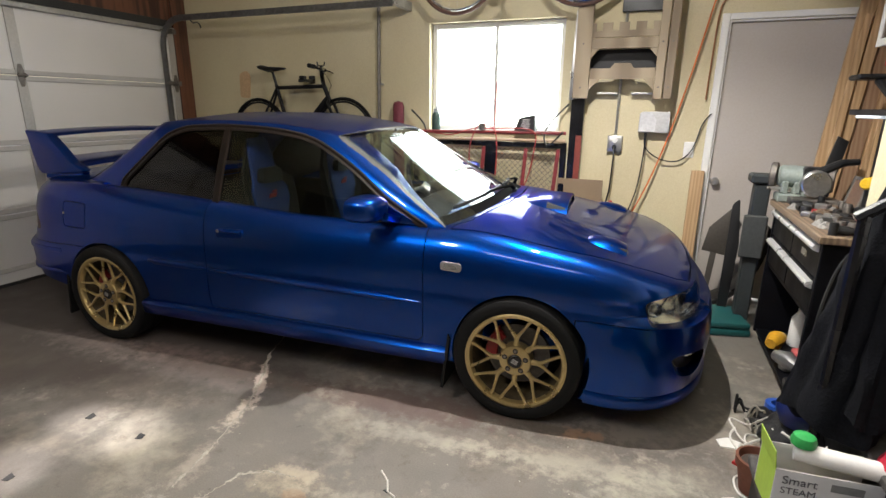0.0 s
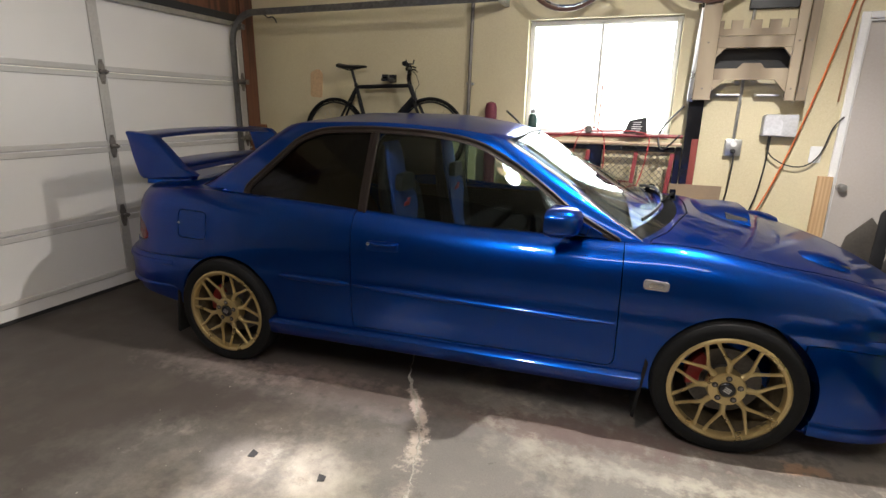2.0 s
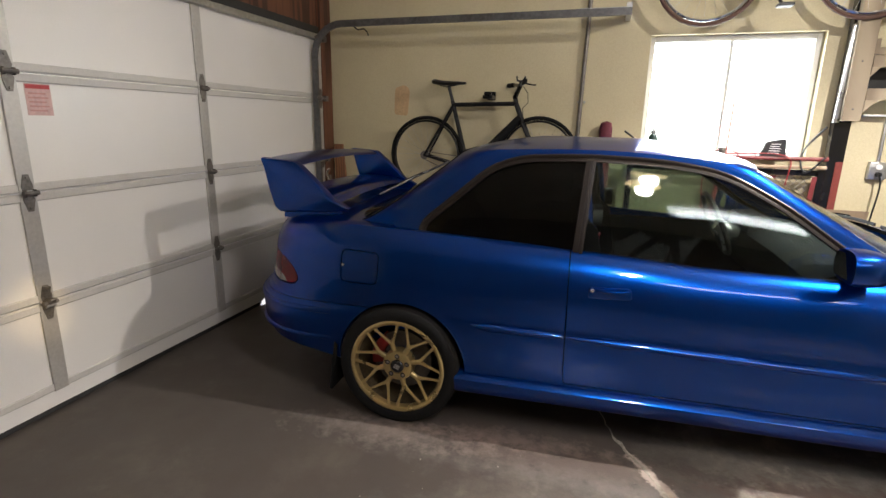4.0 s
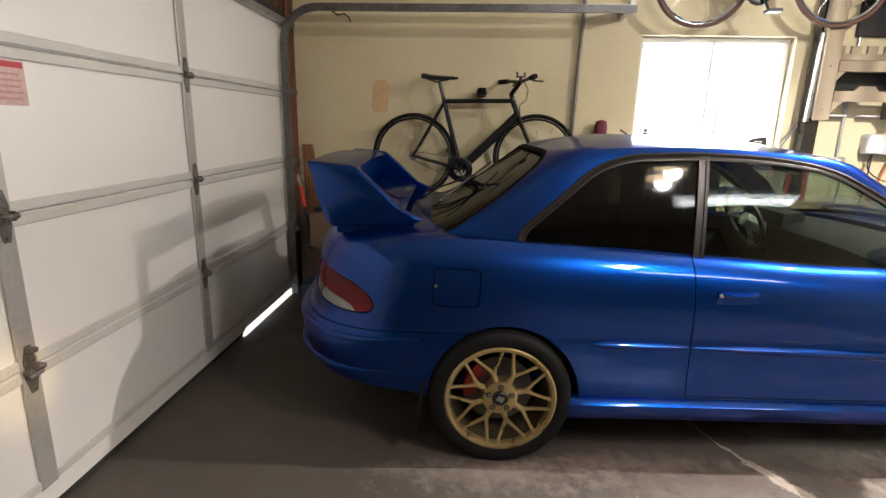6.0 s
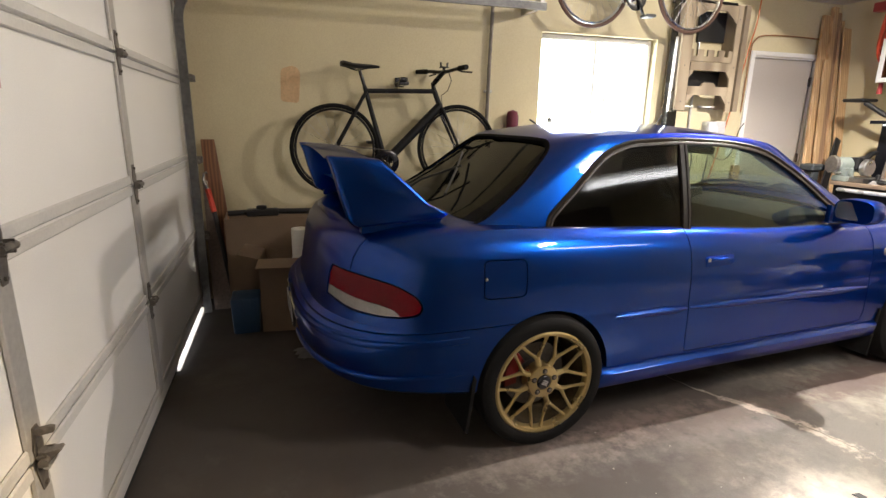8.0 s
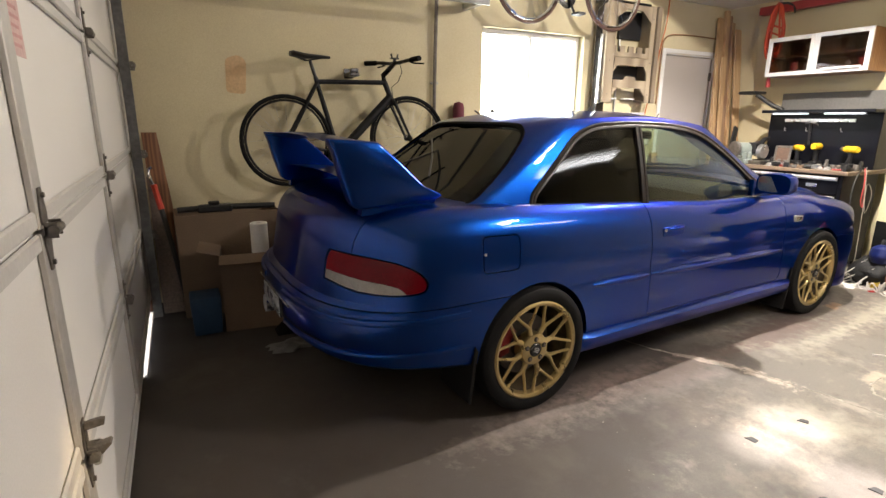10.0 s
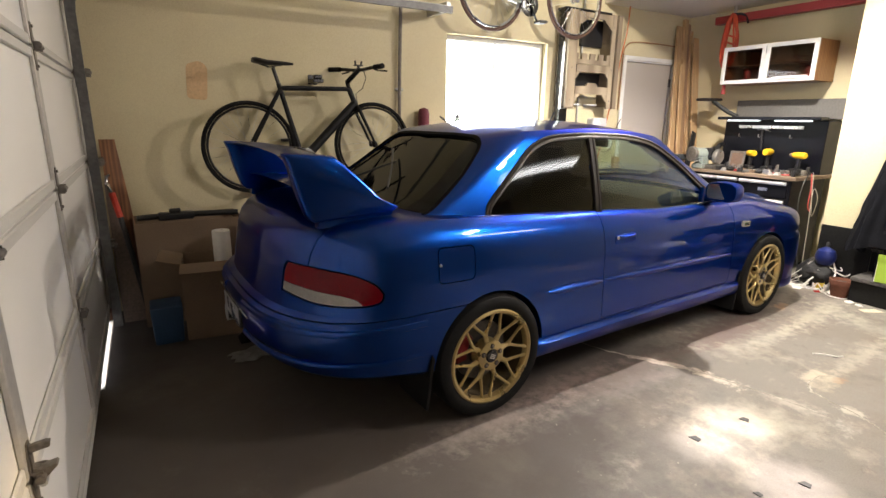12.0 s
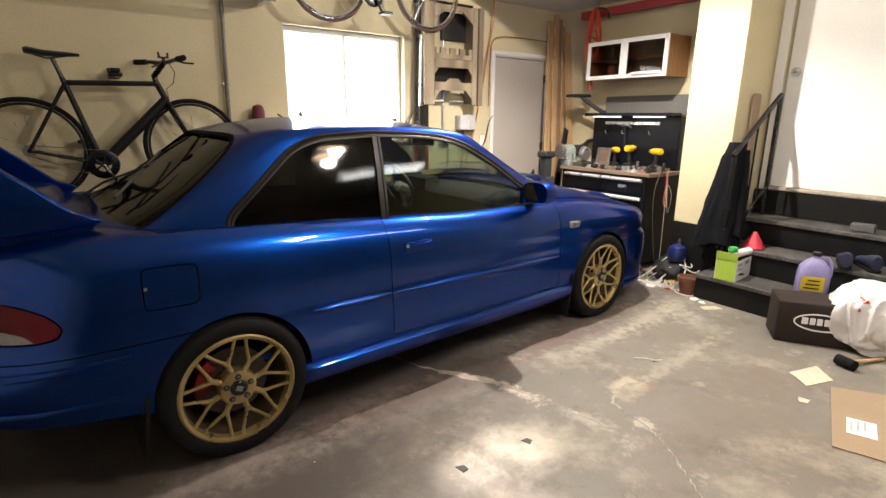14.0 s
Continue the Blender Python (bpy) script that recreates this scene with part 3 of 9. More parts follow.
def steps():
    s = thing("entry_steps", "four black painted wooden steps with worn treads", "steps", (0, 0, 0), kind="structure")
    for k, x in enumerate((0.88, 1.145, 1.41)):
        z = 0.205 * (k + 1)
        bm = bmesh.new()
        box(bm, x, 1.676, 0.34, 1.77, z - 0.205 + (0.004 if k else 0), z - 0.036, 0.002)
        part("riser", bm, M_BLACKPAINT, s)
        bm = bmesh.new()
        box(bm, x - 0.025, min(x + 0.30, 1.676), 0.335, 1.772, z - 0.034, z, 0.006)
        part("tread", bm, M_TREAD, s)
    bm = bmesh.new()
    box(bm, 1.655, 1.678, 0.34, 1.77, 0.62, 0.815, 0.002)
    part("riser", bm, M_BLACKPAINT, s)


steps()


def garage_door():
    g = thing("garage_door", "closed white sectional garage door with steel hinges", "garage door", (-4.238, 0, 0), kind="structure")
    y0, y1 = -0.78, 4.02
    zs = [0.045, 0.569, 1.095, 1.625, 2.165]
    for a, b in zip(zs, zs[1:]):
        bm = bmesh.new()
        if a < 0.1:
            prism(bm, [(y0, 0.03), (3.00, 0.03), (3.02, 0.044), (y1, 0.048), (y1, b - 0.002), (y0, b - 0.002)], -0.03, 0.0, "YZ")
        else:
            box(bm, -0.045, 0.0, y0, y1, a + 0.002, b - 0.002, 0.004)
        p = part("panel", bm, M_GDOOR, g)
        for z in ((0.112 if a < 0.1 else a + 0.004), b - 0.042):
            bm = bmesh.new()
            box(bm, 0.0005, 0.011, y0 + 0.002, y1 - 0.002, z, z + 0.038, 0.005)
            part("rail", bm, M_GRAIL, p, "greyer steel edge of the panel")
    for y in (-0.74, -0.02, 1.385, 2.535, 3.98):
        for a, b in zip(zs, zs[1:]):
            bm = bmesh.new()
            w = 0.036 if y not in (-0.74, 3.98) else 0.034
            box(bm, 0.0012, 0.014, y - w, y + w, max(a, 0.106) + 0.004, b - 0.004, 0.002)
            part("stile", bm, M_STILE, g)
        for z in zs[1:4]:
            bm = bmesh.new()
            for s in (1, -1):
                prism(bm, [(y - 0.022, z + s * 0.012), (y + 0.022, z + s * 0.012), (y + 0.026, z + s * 0.03), (y + 0.012, z + s * 0.085), (y - 0.012, z + s * 0.085), (y - 0.026, z + s * 0.03)][::s], 0.0145, 0.018, "YZ")
                tube(bm, [(0.018, y, z + s * 0.07), (0.024, y, z + s * 0.07)], 0.006, 6)
                box(bm, 0.018, 0.040, y - 0.024, y - 0.02, z + s * 0.004 - 0.012, z + s * 0.004 + 0.012)
                box(bm, 0.018, 0.040, y + 0.02, y + 0.024, z + s * 0.004 - 0.012, z + s * 0.004 + 0.012)
            tube(bm, [(0.034, y - 0.034, z), (0.034, y + 0.034, z)], 0.011, 10)
            part("hinge", bm, M_RUSTY, g, "aged steel hinge")
    bm = bmesh.new()
    prism(bm, [(y0, 0.001), (2.97, 0.001), (2.99, 0.012), (2.99, 0.029), (y0, 0.029)], -0.026, -0.006, "YZ")
    part("bottom_seal", bm, M_SEAL, g)
    # added strip that keeps daylight from leaking in over the door
    bm = bmesh.new()
    box(bm, -0.040, -0.012, y0 - 0.1, y1 + 0.02, 2.158, 2.235, 0.003)
    part("top_seal", bm, M_SEAL, g)
    bm = bmesh.new()
    box(bm, 0.002, 0.045, y0, y1 - 0.01, 2.115, 2.16, 0.006)
    part("top_strut", bm, M_GALV, g, "galvanised strengthening rail")
    for z in (0.569, 1.095, 1.625, 2.12):
        bm = bmesh.new()
        tube(bm, [(0.09, 3.80, z), (0.09, 3.94, z)], 0.006, 8)
        lathe(bm, [(0.0, 0.0), (0.022, 0.0), (0.022, 0.02), (0.0, 0.02)], 14, "Y", pose(0.09, 3.835, z))
        box(bm, 0.0145, 0.10, 3.93, 3.975, z - 0.022, z + 0.022, 0.003)
        part("roller", bm, M_RUSTY, g)


garage_door()
st_ = thing("warning_label", "faded pink warning label stuck on the garage door", "label", (-4.2375, 1.455, 1.44))
bm = bmesh.new()
box(bm, 0.0, 0.0012, 0.0, 0.115, 0.0, 0.14)
part("paper", bm, material("faded_pink_paper", (0.66, 0.44, 0.42), 0.6), st_)
bm = bmesh.new()
box(bm, 0.0013, 0.002, 0.004, 0.111, 0.118, 0.136)
part("red_band", bm, material("red_ink", (0.50, 0.06, 0.06), 0.6), st_, "red band")
for k in range(5):
    bm = bmesh.new()
    box(bm, 0.0013, 0.002, 0.012, 0.09 + 0.01 * (k % 2), 0.018 + 0.019 * k, 0.025 + 0.019 * k)
    part("print_bar", bm, material("pale_red_ink", (0.56, 0.28, 0.27), 0.6), st_)
lt = thing("door_latch", "grey steel hook latch on the garage door stile", "latch", (-4.220, 1.385, 0.575), kind="structure")
bm = bmesh.new()
box(bm, 0.0, 0.004, -0.022, 0.022, -0.06, 0.12, 0.001)
part("plate", bm, M_RUSTY, lt)
bm = bmesh.new()
prism(bm, [(0.004, 0.10), (0.07, 0.11), (0.075, 0.135), (0.06, 0.14), (0.02, 0.135), (0.004, 0.13)], -0.028, -0.006, "XZ", 0.002)
prism(bm, [(0.004, -0.03), (0.05, -0.015), (0.085, 0.02), (0.08, 0.03), (0.03, 0.02), (0.004, 0.03)], -0.028, 0.02, "XZ", 0.002)
part("hook", bm, M_RUSTY, lt)
bm = bmesh.new()
tube(bm, [(0.03, -0.04, -0.035), (0.03, 0.04, -0.035)], 0.016, 12)
part("roller", bm, M_GALV, lt)
lt.matrix_basis = lt.matrix_basis @ Matrix.Scale(0.58, 4)


def door_track():
    t = thing("door_track", "galvanised garage door track along the wall", "door track", (0, 0, 0), kind="structure")
    path = [(-4.185, 3.845, 0.02), (-4.185, 3.845, 0.7), (-4.185, 3.845, 1.4), (-4.185, 3.845, 1.96)]
    for k in range(1, 9):
        a = math.pi / 2 * k / 8
        path.append((-4.185 + 0.26 * (1 - math.cos(a)), 3.845, 1.96 + 0.26 * math.sin(a)))
    path += [(-3.0, 3.845, 2.222), (-1.64, 3.845, 2.226)]
    bm = bmesh.new()
    rings = []
    prof = [(-0.026, 0.012), (-0.026, -0.012), (0.026, -0.012), (0.026, 0.012)]
    for i, p in enumerate(path):
        a, b = Vector(path[max(i - 1, 0)]), Vector(path[min(i + 1, len(path) - 1)])
        d = (b - a).normalized()
        nrm = Vector((d.z, 0, -d.x))
        outer = [Vector(p) + nrm * q + Vector((0, s, 0)) for q, s in prof]
        inner = [Vector(p) + nrm * q * 0.9 + Vector((0, s + 0.0025, 0)) for q, s in prof[::-1]]
        rings.append([bm.verts.new(c) for c in outer + inner])
    for a, b in zip(rings, rings[1:]):
        for k in range(8):
            bm.faces.new((a[k], a[(k + 1) % 8], b[(k + 1) % 8], b[k]))
    part("rail", bm, M_TRACK, t)
    bm = bmesh.new()
    box(bm, -2.0, -1.64, 3.83, 3.87, 2.250, 2.254)
    box(bm, -1.68, -1.64, 3.866, 4.20, 2.22, 2.29, 0.002)
    part("end_bracket", bm, M_GALV, t)
    bm = bmesh.new()
    tube(bm, [(-3.82, 3.86, 2.20), (-3.78, 3.86, 2.17), (-3.72, 3.85, 2.175), (-3.69, 3.85, 2.15), (-3.68, 3.85, 2.12)], 0.006, 6)
    part("cable_clip", bm, M_BLACKMETAL, t)


door_track()

# ---- the car ----
from mathutils.bvhtree import BVHTree

CAR_AT, CAR_YAW = (-0.1205, 2.804, 0.0), 2.91
Z_TOP = curve_of([-3.40, -3.30, -3.2, -2.9, -2.65, -2.44, -1.65, -1.1, -0.5, -0.3, -0.09, 0.04, 0.29, 0.53, 0.69, 0.78], [0.925, 0.935, 0.945, 0.957, 0.955, 0.945, 0.903, 0.868, 0.862, 0.866, 0.850, 0.826, 0.785, 0.732, 0.690, 0.662])
Z_MID = curve_of([-3.40, -3.33, -3.2, -2.9, -2.6, -0.45, -0.2, 0.0, 0.3, 0.6, 0.72, 0.78], [0.93, 0.962, 0.985, 0.990, 0.965, 0.935, 0.945, 0.912, 0.845, 0.752, 0.705, 0.668])
Z_BOT = curve_of([-3.5, -3.0, -2.8, -2.2, -0.4, 0.2, 0.30, 0.36, 0.9], [0.33, 0.30, 0.27, 0.215, 0.215, 0.19, 0.135, 0.125, 0.135])
WIDE = curve_of([-2.9, -2.52, -2.1, -1.6, -1.0, -0.5, 0.0, 0.4], [0.838, 0.846, 0.838, 0.834, 0.834, 0.836, 0.846, 0.836])


def half_loop(u_rear, u_front, inset, height, lr=0.62, lf=0.50, nr=2.8, nf=2.4, corner=14, side=40, wide=None):
    """Half of a level round the body, from the rear middle over the near side to the front middle."""
    wide = wide or WIDE
    if not callable(inset):
        inset = (lambda u, d=inset: d)
    pts = []
    a, b = u_rear + lr, u_front - lf
    for k in range(corner):
        q = math.pi / 2 * k / corner
        pts.append((a - lr * math.cos(q) ** (2 / nr), (wide(a) - inset(a)) * math.sin(q) ** (2 / nr)))
    for k in range(side + 1):
        u = a + (b - a) * k / side
        pts.append((u, wide(u) - inset(u)))
    for k in range(1, corner + 1):
        q = math.pi / 2 * k / corner
        u = b + lf * math.sin(q) ** (2 / nf)
        pts.append((u, (wide(b) - inset(u)) * max(0.0, math.cos(q)) ** (2 / nf)))
    pts[0], pts[-1] = (u_rear, 0.0), (u_front, 0.0)
    return [(u, s, height(u, s)) for u, s in pts]


def skin(levels, top, cols=10, crown=2.4, floor=True):
    """A closed body from half levels, mirrored; top(u) is the height of the middle line of the lid."""
    bm = bmesh.new()
    n = len(levels[0])

    def ring(level):
        near = [bm.verts.new((u, -s, z)) for u, s, z in level]
        far = [near[i] if i in (0, n - 1) else bm.verts.new((u, s, z)) for i, (u, s, z) in enumerate(level)]
        return near, far
    rings = [ring(lv) for lv in levels]
    for (a, a2), (b, b2) in zip(rings, rings[1:]):
        for i in range(n - 1):
            bm.faces.new((a[i], a[i + 1], b[i + 1], b[i]))
            bm.faces.new((a2[i + 1], a2[i], b2[i], b2[i + 1]))
    near, far = rings[-1]
    rows = []
    for i, (u, s, z) in enumerate(levels[-1]):
        if i in (0, n - 1):
            rows.append([near[i]] * (2 * cols + 1))
            continue
        row = [near[i]]
        for k in range(1, 2 * cols):
            f = k / cols - 1.0
            row.append(bm.verts.new((u, f * s, top(u) - (top(u) - z) * abs(f) ** crown)))
        rows.append(row + [far[i]])
    for p, q in zip(rows, rows[1:]):
        for k in range(2 * cols):
            vs = []
            for v in (p[k], p[k + 1], q[k + 1], q[k]):
                if v not in vs:
                    vs.append(v)
            if len(vs) > 2:
                bm.faces.new(vs)
    a, a2 = rings[0]
    if floor:
        for i in range(n - 1):
            vs = []
            for v in (a[i + 1], a[i], a2[i], a2[i + 1]):
                if v not in vs:
                    vs.append(v)
            bm.faces.new(vs)
    return bm_mesh(bm)


# share of the flank's height, inset, and the ends of the level
UPPER = ((0.06, 0.005, 0.812, -3.432), (0.33, 0.006, 0.806, -3.414), (0.55, 0.014, 0.801, -3.402), (0.74, 0.030, 0.796, -3.390), (0.87, 0.052, 0.789, -3.374), (0.95, 0.076, 0.780, -3.352), (1.0, 0.102, 0.768, -3.322))


def slim(u):
    """The shoulder is drawn in less where the nose is low."""
    return min(1.0, max(0.34, (Z_TOP(u) - 0.575) / 0.27))


def lower_levels(shrink=0.0):
    lv = []
    for up, inset, uf, ur in ((0.0, 0.035, 0.865, -3.44), (0.02, 0.012, 0.885, -3.46), (0.07, 0.004, 0.892, -3.47)):
        lv.append(half_loop(ur + shrink, uf - shrink, inset + shrink, lambda u, s, up=up: Z_BOT(u) + up - (shrink if up == 0.0 else 0.0)))
    for z, inset, uf, ur in ((0.40, 0.0, 0.890, -3.485), (0.49, 0.000, 0.884, -3.492), (0.535, 0.001, 0.874, -3.492), (0.562, 0.004, 0.852, -3.482), (0.575, 0.006, 0.826, -3.462)):
        lv.append(half_loop(ur + shrink, uf - shrink, inset + shrink, lambda u, s, z=z: max(z, Z_BOT(u) + 0.09), nf=2.7))
    for f, inset, uf, ur in UPPER:
        lv.append(half_loop(ur + shrink, uf - shrink, lambda u, d=inset: d * slim(u) + shrink, lambda u, s, f=f: 0.575 + f * (Z_TOP(u) - shrink - 0.575), nf=3.1))
    return lv


ROOF_EDGE = curve_of([-2.75, -2.6, -2.35, -2.1, -1.7, -1.3, -1.0, -0.8, 0.1], [1.17, 1.215, 1.293, 1.327, 1.338, 1.318, 1.276, 1.238, 1.05])
ROOF_MID = curve_of([-2.75, -2.6, -2.35, -2.28, -2.15, -1.9, -1.5, -1.2, -1.0, -0.9, -0.8], [1.17, 1.215, 1.300, 1.322, 1.352, 1.380, 1.380, 1.348, 1.306, 1.272, 1.238])


def cabin_levels(shrink=0.0):
    lv = []
    for g in (0.0, 0.14, 0.28, 0.42, 0.56, 0.70, 0.82, 0.91, 0.97, 1.0):
        z = 0.83 + g * 0.46
        uf = -0.155 - (z - 0.95) * 2.13 - (0.012 if g == 1.0 else 0)
        ur = -2.93 + (z - 0.985) * 1.86 - 0.05 * math.sin(math.pi * g)
        hw = 0.752 - 0.150 * g**1.3 - (0.010 if g == 1.0 else 0.0) - (0.002 if g == 0.97 else 0)
        wide = curve_of([-2.7, -2.3, -1.6, -1.0, -0.4], [hw * 0.935, hw * 0.965, hw, hw * 0.995, hw * 0.975])
        lv.append(half_loop(ur + shrink * 1.4, uf - shrink * 1.6, shrink, lambda u, s, g=g: 0.83 - (shrink if g == 0.0 else 0.0) + g * (ROOF_EDGE(u) - shrink - 0.83), 0.30, 0.46 - 0.21 * g, 2.8, 2.35, 14, 40, wide))
    return lv


def outline_mesh(pts, d0, d1, plane="XZ"):
    bm = bmesh.new()
    prism(bm, pts, d0, d1, plane)
    return bm_mesh(bm)


def grown(pts, d):
    """An outline moved outward by d (inward for a negative d)."""
    area = sum(a[0] * b[1] - b[0] * a[1] for a, b in zip(pts, pts[1:] + pts[:1]))
    s, out, n = (1 if area > 0 else -1), [], len(pts)
    for i in range(n):
        p, a, b = Vector(pts[i]), Vector(pts[i - 1]), Vector(pts[(i + 1) % n])
        e, f = (p - a), (b - p)
        if e.length < 1e-6 or f.length < 1e-6:
            e = f = b - a
        e, f = e.normalized(), f.normalized()
        ne, nf = Vector((e.y, -e.x)) * s, Vector((f.y, -f.x)) * s
        m = (ne + nf)
        m = m / max(0.35, m.dot(m) / 2) if m.length > 1e-6 else ne
        out.append((p.x + m.x * d, p.y + m.y * d))
    return out


def wheel_parts(car, at, flip, turn):
    """Tyre, rim with eight forked spokes, disc and caliper. The outer face looks along -y, or +y when flipped."""
    w = part("wheel", tyre_bm(), M_RUBBER, car, "black low-profile tyre on a gold multi-spoke rim")
    w.matrix_basis = pose(*at, 0, 0, 180 if flip else 0)
    R = 0.232
    bm = bmesh.new()
    prof = [(R, -0.030), (R + 0.004, -0.036), (R - 0.004, -0.040), (R - 0.016, -0.035), (R - 0.023, -0.020), (R - 0.024, -0.008), (R - 0.004, -0.006)]
    lathe(bm, prof, 64, "Y", None, True)
    rim = part("rim", bm, M_GOLD, w)
    bm = bmesh.new()
    lathe(bm, [(R - 0.020, -0.007), (R - 0.026, 0.03), (R - 0.030, 0.15), (R - 0.008, 0.18), (R - 0.005, 0.18), (R - 0.022, 0.148), (R - 0.018, 0.03), (R - 0.006, -0.005)], 64, "Y", None, True)
    part("barrel", bm, M_BARREL, rim, "dusty dark inner barrel")
    for k in range(8):
        bm = bmesh.new()
        a = 2 * math.pi * k / 8 + radians(turn)

        def polar(r, da, y):
            return Vector((r * math.cos(a + da), y, r * math.sin(a + da)))
        tube(bm, [polar(0.050, 0, -0.003), polar(0.074, 0, -0.005), polar(0.100, 0, -0.009), polar(0.122, 0, -0.012)], [0.024, 0.0150, 0.0120, 0.0095], 10)
        for s in (1, -1):
            tube(bm, [polar(0.106, s * 0.012, -0.010), polar(0.126, s * 0.075, -0.012), polar(0.152, s * 0.175, -0.015), polar(0.186, s * 0.250, -0.019), polar(0.217, s * 0.290, -0.023)], [0.0100, 0.0088, 0.0072, 0.0070, 0.0095], 8)
        part("spoke", bm, M_GOLD, rim)
    bm = bmesh.new()
    lathe(bm, [(0.0, -0.022), (0.034, -0.022), (0.037, -0.027), (0.062, -0.027), (0.072, -0.023), (0.077, -0.012), (0.078, 0.03), (0.0, 0.03)], 40, "Y")
    part("hub", bm, M_GOLD, rim)
    bm = bmesh.new()
    lathe(bm, [(0.0, -0.034), (0.027, -0.033), (0.032, -0.028), (0.032, -0.020), (0.0, -0.020)], 28, "Y")
    part("centre_cap", bm, M_BLACKMETAL, rim, "black centre cap")
    bm = bmesh.new()
    for i in range(3):
        box(bm, -0.014, 0.014, -0.0355, -0.0335, -0.010 + i * 0.008, -0.005 + i * 0.008)
    part("cap_mark", bm, M_SILVER, rim, "silver mark", pose(0, 0, 0, 0, 25, 0))
    for k in range(5):
        a = 2 * math.pi * k / 5 + 0.3
        bm = bmesh.new()
        lathe(bm, [(0.0, -0.0282), (0.0125, -0.0282), (0.0125, -0.020), (0.0, -0.020)], 16, "Y")
        part("lug_hole", bm, M_TRIMBLACK, rim, "dark lug recess", pose(0.051 * math.cos(a), 0, 0.051 * math.sin(a)))
        bm = bmesh.new()
        lathe(bm, [(0.0, -0.033), (0.006, -0.033), (0.0075, -0.030), (0.0075, -0.024), (0.0, -0.024)], 6, "Y")
        part("lug_nut", bm, M_RUSTY, rim, "", pose(0.051 * math.cos(a), 0, 0.051 * math.sin(a)))
    bm = bmesh.new()
    lathe(bm, [(0.07, 0.062), (0.148, 0.062), (0.148, 0.086), (0.07, 0.086)], 40, "Y", None, True)
    lathe(bm, [(0.0, 0.035), (0.074, 0.035), (0.074, 0.09), (0.0, 0.09)], 24, "Y")
    part("brake_disc", bm, M_DISC, w)
    return w


def tyre_bm():
    R = 0.302
    bm = bmesh.new()
    prof = [(0.228, -0.022), (0.236, -0.034), (0.255, -0.042), (0.278, -0.041), (0.293, -0.032), (0.300, -0.016), (R, 0.005), (R, 0.050), (R - 0.007, 0.052), (R - 0.007, 0.058), (R, 0.060), (R, 0.095), (R - 0.007, 0.097), (R - 0.007, 0.103), (R, 0.105), (R, 0.145), (0.299, 0.165), (0.292, 0.178), (0.270, 0.188), (0.245, 0.184), (0.230, 0.17), (0.226, 0.12), (0.226, 0.02)]
    lathe(bm, prof, 72, "Y", None, True)
    return bm


def caliper(car, at, flip, turn):
    bm = bmesh.new()
    pts = []
    for k in range(9):
        a = radians(turn - 32 + 8 * k)
        pts.append((0.155 * math.cos(a), 0.155 * math.sin(a)))
    for k in range(9):
        a = radians(turn + 32 - 8 * k)
        pts.append((0.098 * math.cos(a), 0.098 * math.sin(a)))
    prism(bm, pts, 0.038, 0.11, "XZ", 0.006)
    part("brake_caliper", bm, M_REDCAL, car, "red brake caliper", pose(*at, 0, 0, 180 if flip else 0))


